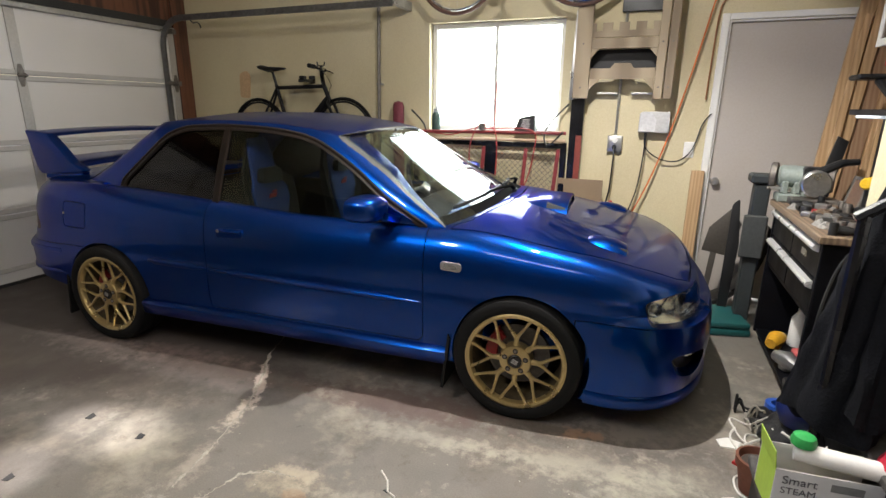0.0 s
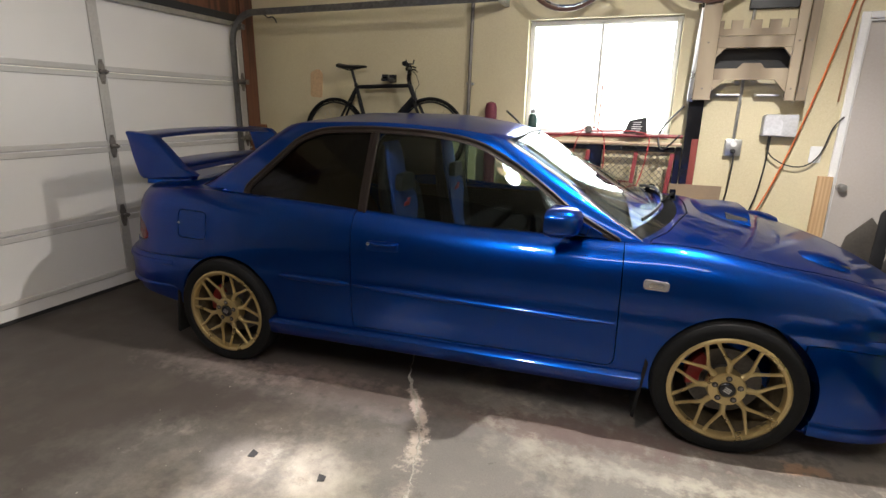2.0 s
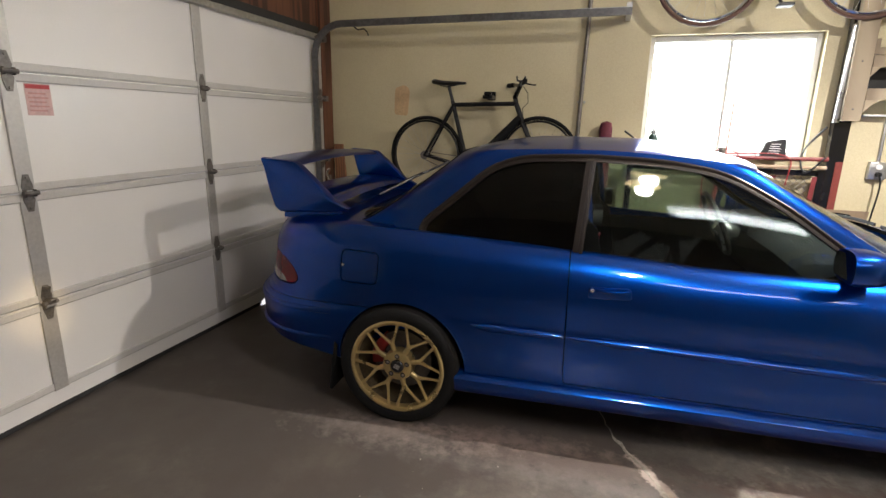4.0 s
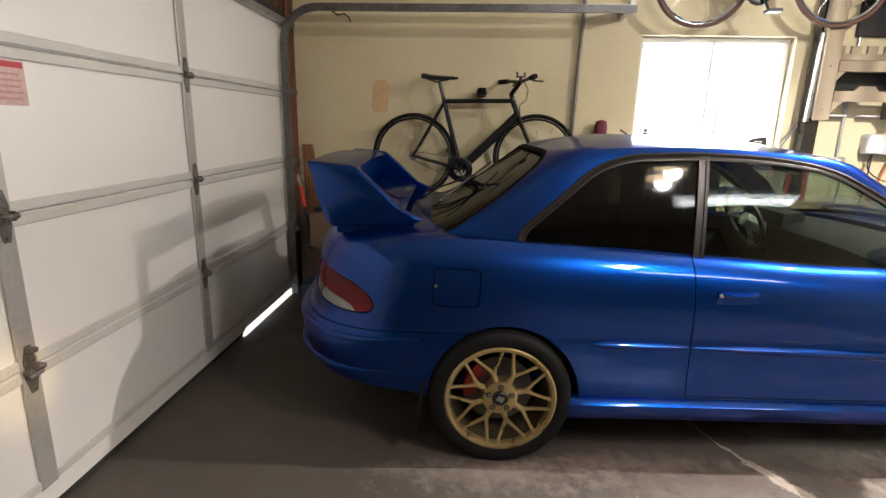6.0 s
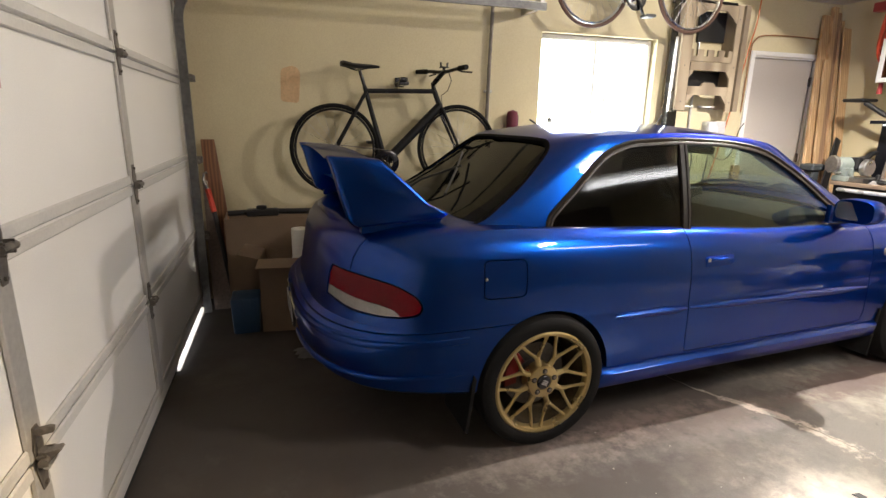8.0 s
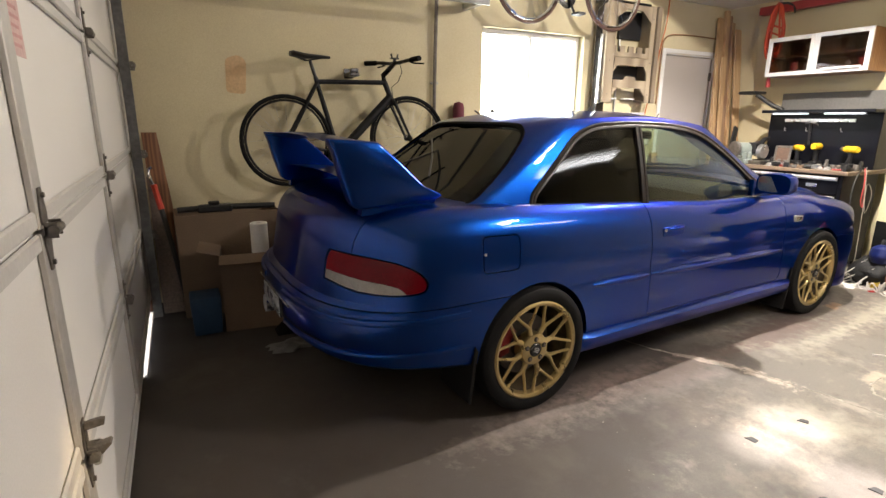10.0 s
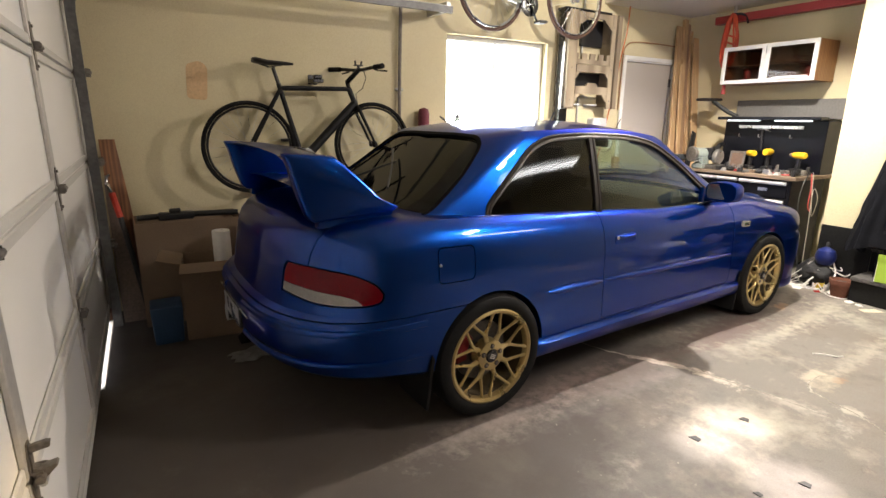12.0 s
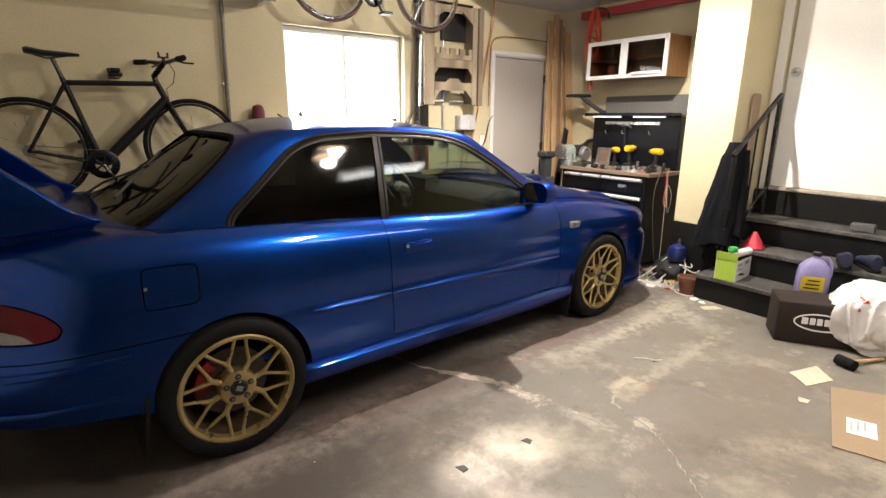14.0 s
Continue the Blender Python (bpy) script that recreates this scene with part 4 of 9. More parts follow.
def build_car():
    car = thing("car", "metallic blue two-door rally coupe with gold wheels and high rear wing", "car", CAR_AT, CAR_YAW)
    lower = skin(lower_levels(), Z_MID, 10, 2.4)
    cabin = skin(cabin_levels(), ROOF_MID, 8, 2.2)
    hollow = skin(cabin_levels(0.035), lambda u: ROOF_MID(u) - 0.035, 8, 2.2)

    # wheel wells and cabin room in the lower body
    tools = []
    for u in (0.0, -2.52):
        for sgn in (-1, 1):
            bm = bmesh.new()
            r = 0.319
            lathe(bm, [(r, 0.50), (r, 1.0)] if sgn > 0 else [(r, -1.0), (r, -0.50)], 56, "Y", pose(u + 0.012, 0, 0.297))
            tools.append(bm_mesh(bm))
    bm = bmesh.new()
    prism(bm, rounded([(-0.42, 0.33), (-0.38, 0.80), (-0.50, 1.05), (-2.60, 1.05), (-2.55, 0.70), (-2.10, 0.33)], 0.06), -0.715, 0.715, "XZ")
    tools.append(bm_mesh(bm))
    lower = cut(lower, tools)

    DOOR = rounded([(-0.455, 0.315), (-0.462, 0.95), (-1.745, 0.97), (-1.755, 0.90), (-1.748, 0.40), (-1.742, 0.315)], [0.05, 0.01, 0.01, 0.02, 0.05, 0.02])
    FUEL = rounded([(-2.812, 0.694), (-2.622, 0.692), (-2.616, 0.846), (-2.808, 0.852)], 0.03)
    HOOD = rounded([(0.72, -0.56), (0.65, -0.632), (0.48, -0.682), (0.18, -0.724), (-0.06, -0.730), (-0.365, -0.732), (-0.352, -0.69), (-0.282, -0.60), (-0.174, -0.30), (-0.156, 0.0), (-0.174, 0.30), (-0.282, 0.60), (-0.352, 0.69), (-0.365, 0.732), (-0.06, 0.730), (0.18, 0.724), (0.48, 0.682), (0.65, 0.632), (0.72, 0.56), (0.755, 0.30), (0.765, 0.0), (0.755, -0.30)], 0.02)
    TRUNK = rounded([(-2.93, -0.565), (-3.15, -0.600), (-3.55, -0.585), (-3.55, 0.585), (-3.15, 0.600), (-2.93, 0.565), (-2.955, 0.0)], [0.05, 0.02, 0.02, 0.02, 0.02, 0.05, 0.02])
    REARB = [(-3.7, 0.05), (-2.46, 0.05), (-2.46, 0.580), (-2.735, 0.580), (-3.0, 0.579), (-3.2, 0.578), (-3.7, 0.578)]
    FRONTB = [(0.25, 0.05), (1.1, 0.05), (1.1, 0.560), (0.74, 0.548), (0.56, 0.528), (0.31, 0.538), (0.25, 0.535)]
    panels = []

    def panel(name, pts, d0, d1, plane, label=""):
        inner = grown(pts, -0.008 if name == "bonnet" else -0.0045)
        panels.append((name, outline_mesh(pts, d0, d1, plane), outline_mesh(inner, d0, d1, plane), label))
    panel("door", DOOR, -1.0, -0.70, "XZ")
    panel("door", DOOR, 0.70, 1.0, "XZ")
    panel("fuel_door", FUEL, -1.0, -0.70, "XZ")
    panel("bonnet", HOOD, 0.60, 1.2, "XY")
    panel("boot_lid", TRUNK, 0.66, 1.2, "XY")
    panel("rear_bumper", REARB, -1.0, 1.0, "XZ")
    panel("front_bumper", FRONTB, -1.0, 1.0, "XZ")
    LAMP = rounded([(0.522, 0.640), (0.556, 0.536), (0.70, 0.520), (0.95, 0.520), (0.95, 0.648), (0.75, 0.664), (0.64, 0.668)], [0.03, 0.035, 0.02, 0.01, 0.01, 0.02, 0.03])
    TAIL = rounded([(-3.70, 0.802), (-3.36, 0.794), (-3.25, 0.789), (-3.147, 0.768), (-3.078, 0.728), (-3.050, 0.685), (-3.066, 0.650), (-3.11, 0.638), (-3.20, 0.634), (-3.31, 0.640), (-3.37, 0.664), (-3.70, 0.68)], [0.01, 0.04, 0.05, 0.05, 0.03, 0.02, 0.02, 0.03, 0.05, 0.05, 0.03, 0.01])
    CLEAR = rounded([(-3.70, 0.712), (-3.36, 0.706), (-3.28, 0.692), (-3.20, 0.682), (-3.155, 0.666), (-3.135, 0.642), (-3.13, 0.60), (-3.70, 0.60)], [0.01, 0.03, 0.03, 0.03, 0.02, 0.01, 0.01, 0.01])
    INTAKE = rounded([(0.655, 0.385), (0.72, 0.40), (0.82, 0.375), (0.83, 0.30), (0.78, 0.255), (0.70, 0.29)], 0.03)
    body_cuts = []
    for a, b in ((-0.9, -0.46), (0.46, 0.9)):
        body_cuts.append(outline_mesh(LAMP, a, b))


    def tail_end(side, d=0.0):
        """The rounded inner end of a tail light, seen from behind."""
        out = rounded([(side * (0.455 + d), 0.60), (side * 0.95, 0.60), (side * 0.95, 0.85), (side * (0.455 + d), 0.81 - d)], [0.10, 0.01, 0.01, 0.07], 6)
        return outline_mesh(out, -3.9, -2.6, "YZ")
    for a, b in ((-0.95, -0.40), (0.40, 0.95)):
        body_cuts.append(cut(outline_mesh(TAIL, a, b), [tail_end(-1 if a < 0 else 1)], "INTERSECT"))
    core = skin(lower_levels(0.085), lambda u: Z_MID(u) - 0.085, 10, 2.4)
    lamp_cuts = [cut(t, [core]) for t in body_cuts]
    intake_core = skin(lower_levels(0.05), lambda u: Z_MID(u) - 0.05, 10, 2.4)
    intakes = [cut(outline_mesh(INTAKE, a, b), [intake_core]) for a, b in ((-0.9, -0.30), (0.30, 0.9))]
    lower = cut(lower, lamp_cuts + intakes)
    shell = cut(lower, [p[1] for p in panels])
    shell_part("body", shell, M_BLUE, car)
    made = {}
    for name, _, tool, label in panels:
        ob = shell_part(name, cut(lower, [tool], "INTERSECT"), M_BLUE, car, label)
        made.setdefault(name, []).append(ob)

    def skin_layer(d0, d1):
        return cut(skin(lower_levels(d0), lambda u: Z_MID(u) - d0, 10, 2.4), [skin(lower_levels(d1), lambda u: Z_MID(u) - d1, 10, 2.4)])
    lens_layer, bowl_layer = skin_layer(0.0015, 0.005), skin_layer(0.038, 0.050)
    for a, b in ((-0.9, -0.46), (0.46, 0.9)):
        lens = shell_part("headlight", cut(lens_layer, [outline_mesh(grown(LAMP, -0.003), a, b)], "INTERSECT"), M_LENS, car, "clear headlight lens over a chrome reflector")
        lens.visible_shadow = False
        bowl = cut(bowl_layer, [outline_mesh(grown(LAMP, -0.001), a, b)], "INTERSECT")
        shell_part("reflector", bowl, M_REFLECTOR, lens, "chrome reflector")
        sg = -1 if a < 0 else 1
        for u0, side, r, aim in ((0.585, 0.770, 0.030, 20), (0.655, 0.705, 0.046, 40), (0.712, 0.600, 0.046, 62)):
            bm = bmesh.new()
            lathe(bm, [(0.006, 0.040), (r * 0.6, 0.034), (r * 0.9, 0.014), (r, -0.004), (r + 0.003, -0.004), (r * 0.95, 0.016), (r * 0.65, 0.038), (0.006, 0.044)], 24, "Y", pose(u0 - 0.028 * math.sin(radians(aim)), sg * (side - 0.028 * math.cos(radians(aim))), 0.592, 0, 0, aim if sg < 0 else 180 - aim))
            part("bulb_bowl", bm, M_REFLECTOR, lens)
    for a, b in ((-0.95, -0.40), (0.40, 0.95)):
        whole = cut(cut(skin_layer(0.003, 0.022), [outline_mesh(grown(TAIL, -0.006), a, b)], "INTERSECT"), [tail_end(-1 if a < 0 else 1, 0.006)], "INTERSECT")
        tail = shell_part("tail_light", cut(whole, [outline_mesh(CLEAR, -1, 1)]), M_REDLENS, car, "red tail light lens with a clear strip")
        shell_part("clear_lens", cut(whole, [outline_mesh(grown(CLEAR, -0.001), -1, 1)], "INTERSECT"), M_CLEARLENS, tail, "clear white lens")
    for a, b, sg in ((-0.9, -0.30, -1), (0.30, 0.9, 1)):
        shell_part("bumper_intake", cut(skin_layer(0.040, 0.052), [outline_mesh(INTAKE, a, b)], "INTERSECT"), M_TRIMBLACK, car, "black bumper recess")
        bm = bmesh.new()
        lathe(bm, [(0.0, -0.012), (0.03, -0.006), (0.036, 0.0), (0.036, 0.03), (0.0, 0.03)], 20, "Y")
        part("fog_light", bm, M_CLEARLENS, car, "round clear fog light", pose(0.740, sg * 0.655, 0.395, 0, 0, 48 if sg < 0 else 132))

    # roof with pillars, and the glass between them
    SIDE = rounded([(-0.545, 0.80), (-0.475, 0.868), (-0.70, 0.985), (-0.905, 1.135), (-1.15, 1.268), (-1.40, 1.305), (-1.72, 1.317), (-2.00, 1.303), (-2.14, 1.255), (-2.30, 1.115), (-2.475, 0.965), (-2.42, 0.80)], [0.01, 0.02, 0.06, 0.10, 0.12, 0.1, 0.1, 0.10, 0.08, 0.1, 0.07, 0.01])
    FRONT = [(-0.985, 1.50), (-0.988, 1.290), (-1.030, 1.272), (-0.985, 1.240), (-0.885, 1.180), (-0.751, 1.099), (-0.608, 1.003), (-0.508, 0.939), (-0.414, 0.886), (-0.30, 0.80), (0.40, 0.80), (0.40, 1.50)]
    REAR = rounded([(-0.632, 0.90), (-0.640, 0.975), (-0.575, 1.14), (-0.505, 1.255), (-0.42, 1.298), (-0.25, 1.306), (0.25, 1.306), (0.42, 1.298), (0.505, 1.255), (0.575, 1.14), (0.640, 0.975), (0.632, 0.90)], [0.01, 0.03, 0.1, 0.05, 0.06, 0.1, 0.1, 0.06, 0.05, 0.1, 0.03, 0.01])
    cuts = [hollow, outline_mesh(SIDE, -1, 1), outline_mesh(FRONT, -1, 1), outline_mesh(REAR, -3.2, -2.16, "YZ")]
    shell_part("roof", cut(cabin, cuts), M_BLUE, car)

    def layer(d0, d1):
        return cut(skin(cabin_levels(d0), lambda u: ROOF_MID(u) - d0, 8, 2.2), [skin(cabin_levels(d1), lambda u: ROOF_MID(u) - d1, 8, 2.2)])
    glass_layer = layer(0.010, 0.014)
    tree = BVHTree.FromPolygons([v.co for v in cabin.vertices], [p.vertices for p in cabin.polygons])

    def on_cabin(a, z, sgn, across=1):
        """The point of the cabin's skin seen from one side (across) or from one end, at a and the height z."""
        if across:
            hit = tree.ray_cast(Vector((a, sgn * 3.0, z)), Vector((0, -sgn, 0)))[0]
        else:
            hit = tree.ray_cast(Vector((-1.5 + sgn * 4.0, a, z)), Vector((-sgn, 0, 0)))[0]
        return hit

    def band(bm, outline, way, profile):
        """A moulded strip round an outline on the cabin's skin; profile gives (outward in the outline, proud of the skin)."""
        rows = []
        for d, out in profile:
            loop = grown(outline, d)
            row = []
            for p, q in zip(loop, loop[1:] + loop[:1]):
                base = max(1, int(math.dist(outline[loop.index(p)], outline[(loop.index(p) + 1) % len(outline)]) / 0.04))
                for k in range(base):
                    a, z = p[0] + (q[0] - p[0]) * k / base, p[1] + (q[1] - p[1]) * k / base
                    h = on_cabin(a, max(z, 0.835), *way)
                    if h is None:
                        h = row[-1].co.copy() if row else Vector((a, 0, z))
                    v = Vector((h.x, h.y + way[0] * out, h.z)) if way[1] else Vector((h.x - 0.55 * out, h.y, h.z + 0.85 * out))
                    row.append(bm.verts.new(v))
            rows.append(row)
        for p, q in zip(rows, rows[1:]):
            for k in range(len(p)):
                bm.faces.new((p[k], p[(k + 1) % len(p)], q[(k + 1) % len(p)], q[k]))
    glass_side = grown(SIDE, -0.010)
    split = -1.706
    for sgn in (-1, 1):
        a, b = (-1, -0.3) if sgn < 0 else (0.3, 1)
        bm = bmesh.new()
        band(bm, SIDE, (sgn, 1), ((0.006, -0.002), (0.005, 0.004), (0.0, 0.007), (-0.006, 0.005), (-0.012, 0.001), (-0.016, 0.004), (-0.026, 0.003), (-0.030, -0.014)))
        part("window_trim", bm, M_GLOSSTRIM, car, "black rubber window trim")
        bm = bmesh.new()
        rows = []
        for k in range(15):
            z = 0.868 + (1.306 - 0.868) * k / 14
            u0 = -1.722 + 0.075 * (z - 0.87)
            row = []
            for du, out in ((-0.026, -0.012), (-0.025, 0.002), (-0.004, 0.003), (-0.003, -0.001), (0.003, -0.001), (0.004, 0.004), (0.017, 0.004), (0.018, -0.012)):
                p = on_cabin(u0 + du, z, sgn)
                row.append(bm.verts.new((p.x, p.y + sgn * out, p.z)))
            rows.append(row)
        for p, q in zip(rows, rows[1:]):
            for k in range(7):
                bm.faces.new((p[k], p[k + 1], q[k + 1], q[k]))
        part("pillar_trim", bm, M_GLOSSTRIM, car, "black door pillar")
        for name, u0, u1, mt, lab in (("door_glass", split, 0.0, M_DOORGLASS, "clear door glass"), ("quarter_glass", -3.0, split, M_TINT, "dark tinted quarter glass")):
            bb = bmesh.new()
            box(bb, u0, u1, -1, 1, 0.7, 1.5)
            g = shell_part(name, cut(cut(glass_layer, [outline_mesh(glass_side, a, b)], "INTERSECT"), [bm_mesh(bb)], "INTERSECT"), mt, car, lab)
            g.visible_shadow = False
    g = shell_part("windscreen", cut(glass_layer, [outline_mesh(grown(FRONT, -0.003), -1, 1)], "INTERSECT"), M_GLASS, car, "clear windscreen")
    g.visible_shadow = False
    g = shell_part("rear_window", cut(glass_layer, [outline_mesh(grown(REAR, -0.003), -3.2, -2.16, "YZ")], "INTERSECT"), M_REARTINT, car, "dark tinted dusty rear window")
    bm = bmesh.new()
    band(bm, REAR, (-1, 0), ((0.004, 0.0), (0.002, 0.003), (-0.004, 0.003), (-0.009, 0.001), (-0.011, -0.010)))
    part("rear_window_seal", bm, M_COWL, car, "black rubber seal")
    seal = cut(layer(0.0, 0.016), [outline_mesh(grown(FRONT, 0.001), -1, 1)], "INTERSECT")
    shell_part("windscreen_seal", cut(seal, [outline_mesh(grown(FRONT, -0.002), -1.2, 1.2)]), M_TRACK, car, "dull metal trim strip round the windscreen")

    # wheels
    for u in (0.0, -2.52):
        for sgn in (-1, 1):
            wheel_parts(car, (u, sgn * 0.822, 0.296), sgn > 0, 0 if u == 0.0 else 16)
            caliper(car, (u, sgn * 0.822, 0.296), sgn > 0, 160 if sgn < 0 else 20)
            bm = bmesh.new()
            prism(bm, [(u - 0.362, 0.095 if u == 0.0 else 0.125), (u - 0.350, 0.088 if u == 0.0 else 0.118), (u - 0.316, 0.36), (u - 0.328, 0.38)], sgn * 0.60, sgn * 0.848, "XZ")
            part("mud_flap", bm, M_RUBBER, car, "black mud flap")
    # dark underside
    bm = bmesh.new()
    box(bm, -3.1, 0.55, -0.45, 0.45, 0.17, 0.26, 0.02)
    for u in (0.0, -2.52):
        box(bm, u - 0.06, u + 0.06, -0.70, 0.70, 0.22, 0.36, 0.02)
    part("underbody", bm, M_TRIMBLACK, car)
    return car, made


CAR, CAR_PARTS = build_car()


def side_at(u, z):
    """Half the body's width at a height on the flank."""
    if z < 0.575:
        return WIDE(u) - 0.002
    f = (z - 0.575) / (Z_TOP(u) - 0.575)
    return WIDE(u) - float(np.interp(f, [0, 0.06, 0.33, 0.55, 0.74, 0.87, 0.95, 1.0], [0.004, 0.005, 0.006, 0.014, 0.030, 0.052, 0.076, 0.102])) * slim(u)


def bonnet_z(u, s):
    w = WIDE(u) - 0.102 * slim(u)
    return Z_MID(u) - (Z_MID(u) - Z_TOP(u)) * min(1, abs(s) / w) ** 2.4


def loft(bm, rings, cap=True):
    vr = [[bm.verts.new(p) for p in r] for r in rings]
    n = len(vr[0])
    for a, b in zip(vr, vr[1:]):
        for k in range(n):
            bm.faces.new((a[k], a[(k + 1) % n], b[(k + 1) % n], b[k]))
    if cap:
        bm.faces.new(vr[0][::-1])
        bm.faces.new(vr[-1])


def car_details(car):
    for sg in (-1, 1):
        # sill skirt
        bm = bmesh.new()
        rings = []
        for u, grow in ((-2.245, 0.55), (-2.23, 0.9), (-2.15, 1.0), (-1.5, 0.95), (-0.8, 0.95), (-0.46, 0.95), (-0.36, 0.85), (-0.338, 0.7)):
            w = WIDE(u) - 0.012
            drop = -0.004 * max(0, (u + 0.9) / 0.5)
            prof = [(-0.04, 0.318), (0.010, 0.306), (0.030, 0.296), (0.040, 0.284), (0.036, 0.262), (0.026, 0.222 - drop), (0.010, 0.208 - drop), (-0.06, 0.205)]
            rings.append([(u, sg * (w + d * grow), z) for d, z in prof])
        loft(bm, rings)
        part("side_skirt", bm, M_BLUE, car)
        # rubbing strips, one on the door and one on the rear wing
        for u0, u1 in ((-1.738, -0.475), (-2.165, -1.758)):
            bm = bmesh.new()
            rings = []
            n = 6
            for k in range(n + 1):
                u = u0 + (u1 - u0) * k / n
                z = 0.532 - 0.018 * (u + 1.2)
                g = 0.35 if k in (0, n) else 1.0
                w = WIDE(u0) + (WIDE(u1) - WIDE(u0)) * k / n - 0.004
                rings.append([(u, sg * (w + d * g), z + h * g) for d, h in ((-0.002, 0.018), (0.004, 0.017), (0.015, 0.009), (0.018, 0.004), (0.017, -0.008), (0.010, -0.017), (-0.002, -0.019))])
            loft(bm, rings)
            part("rubbing_strip", bm, M_BLUE, car)
        # door handle
        w = side_at(-1.58, 0.755)
        bm = bmesh.new()
        prism(bm, rounded([(-1.668, 0.726), (-1.488, 0.733), (-1.492, 0.781), (-1.664, 0.778)], 0.018), sg * (w - 0.015), sg * (w + 0.006), "XZ", 0.004)
        h = part("door_handle", bm, M_BLUE, car)
        bm = bmesh.new()
        prism(bm, rounded([(-1.640, 0.731), (-1.498, 0.737), (-1.500, 0.760), (-1.640, 0.757)], 0.01), sg * (w + 0.004), sg * (w + 0.0075), "XZ")
        part("recess", bm, M_BLUE, h, "shallow finger recess")
        bm = bmesh.new()
        tube(bm, [(-1.63, sg * (w + 0.004), 0.769), (-1.60, sg * (w + 0.018), 0.768), (-1.54, sg * (w + 0.018), 0.769), (-1.505, sg * (w + 0.004), 0.770)], 0.0068, 8)
        part("grip", bm, M_BLUE, h)
        bm = bmesh.new()
        lathe(bm, [(0.0, -0.004), (0.008, -0.004), (0.009, 0.0), (0.0, 0.0)], 14, "Y", pose(-1.650, sg * (w + 0.0065), 0.764))
        part("key_lock", bm, M_SILVER, h, "small silver key lock")
        # side marker
        w = side_at(-0.32, 0.71)
        bm = bmesh.new()
        prism(bm, rounded([(-0.376, 0.691), (-0.272, 0.687), (-0.270, 0.730), (-0.374, 0.735)], 0.018), sg * (w - 0.02), sg * (w + 0.007), "XZ", 0.004)
        mk = part("side_marker", bm, M_CLEARLENS, car, "clear side marker lens")
        bm = bmesh.new()
        prism(bm, rounded([(-0.352, 0.702), (-0.294, 0.700), (-0.293, 0.718), (-0.351, 0.722)], 0.008), sg * (w + 0.006), sg * (w + 0.0085), "XZ")
        part("inner_bowl", bm, M_REFLECTOR, mk, "bright lamp inside")
        # mirror
        bm = bmesh.new()
        rings = []
        for k, (du, gy, gz) in enumerate(((0.078, 0.45, 0.40), (0.070, 0.72, 0.70), (0.050, 0.90, 0.90), (0.015, 1.0, 1.0), (-0.035, 1.0, 0.99), (-0.052, 0.96, 0.94))):
            ring = []
            for j in range(28):
                a = 2 * math.pi * j / 28
                c, s = math.cos(a), math.sin(a)
                y = 0.105 * gy * math.copysign(abs(c) ** 0.62, c)
                z = 0.062 * gz * math.copysign(abs(s) ** 0.66, s)
                ring.append((-0.720 + du - 0.02 * (y * sg > 0) * abs(y) / 0.105, sg * 0.872 + y, 0.962 + z + 0.012 * y * sg))
            rings.append(ring)
        loft(bm, rings)
        mi = part("door_mirror", bm, M_BLUE, car)
        bm = bmesh.new()
        outline = rounded([(sg * 0.872 - 0.088, 0.962 - 0.046), (sg * 0.872 + 0.088, 0.962 - 0.046), (sg * 0.872 + 0.088, 0.962 + 0.046), (sg * 0.872 - 0.088, 0.962 + 0.046)], 0.03)
        prism(bm, outline, -0.777, -0.771, "YZ")
        part("mirror_glass", bm, M_CHROME, mi, "mirror glass")
        bm = bmesh.new()
        loft(bm, [[(-0.645 + a, sg * 0.800 + sg * b, z + b * 0.3) for a, z in ((-0.05, 0.900), (0.02, 0.893), (0.03, 0.925), (-0.05, 0.940))] for b in (-0.075, 0.0, 0.06)])
        part("mirror_arm", bm, M_BLUE, mi)
        bm = bmesh.new()
        prism(bm, [(-0.505, 0.866), (-0.72, 0.872), (-0.72, 0.972)], sg * 0.700, sg * 0.728, "XZ", 0.004)
        part("mirror_base", bm, M_BLUE, mi)
    # bonnet: middle scoop with its opening forward, and two small vents
    bm = bmesh.new()
    rings = []
    for u, h, w in ((-0.13, -0.006, 0.20), (-0.09, 0.012, 0.22), (-0.02, 0.036, 0.235), (0.06, 0.054, 0.245), (0.13, 0.062, 0.25)):
        top = []
        for j in range(15):
            s = -w + 2 * w * j / 14
            e = max(0.0, 1 - (abs(s) / w) ** 4)
            top.append((u, s, bonnet_z(u, s) - 0.004 + h * e))
        rings.append(top + [(u, s, z - (0.012 if h > 0 else 0.004)) for _, s, z in top[::-1]])
    loft(bm, rings)
    sc = part("bonnet_scoop", bm, M_BLUE, car)
    bm = bmesh.new()
    loft(bm, [[(u, -0.235, bonnet_z(u, 0.235) - 0.004), (u, 0.235, bonnet_z(u, 0.235) - 0.004), (u, 0.22, bonnet_z(u, 0.1) + 0.022), (u, 0.0, bonnet_z(u, 0.0) + 0.040), (u, -0.22, bonnet_z(u, 0.1) + 0.022)] for u in (0.02, 0.118)])
    part("scoop_mouth", bm, M_TRIMBLACK, sc, "black scoop opening")
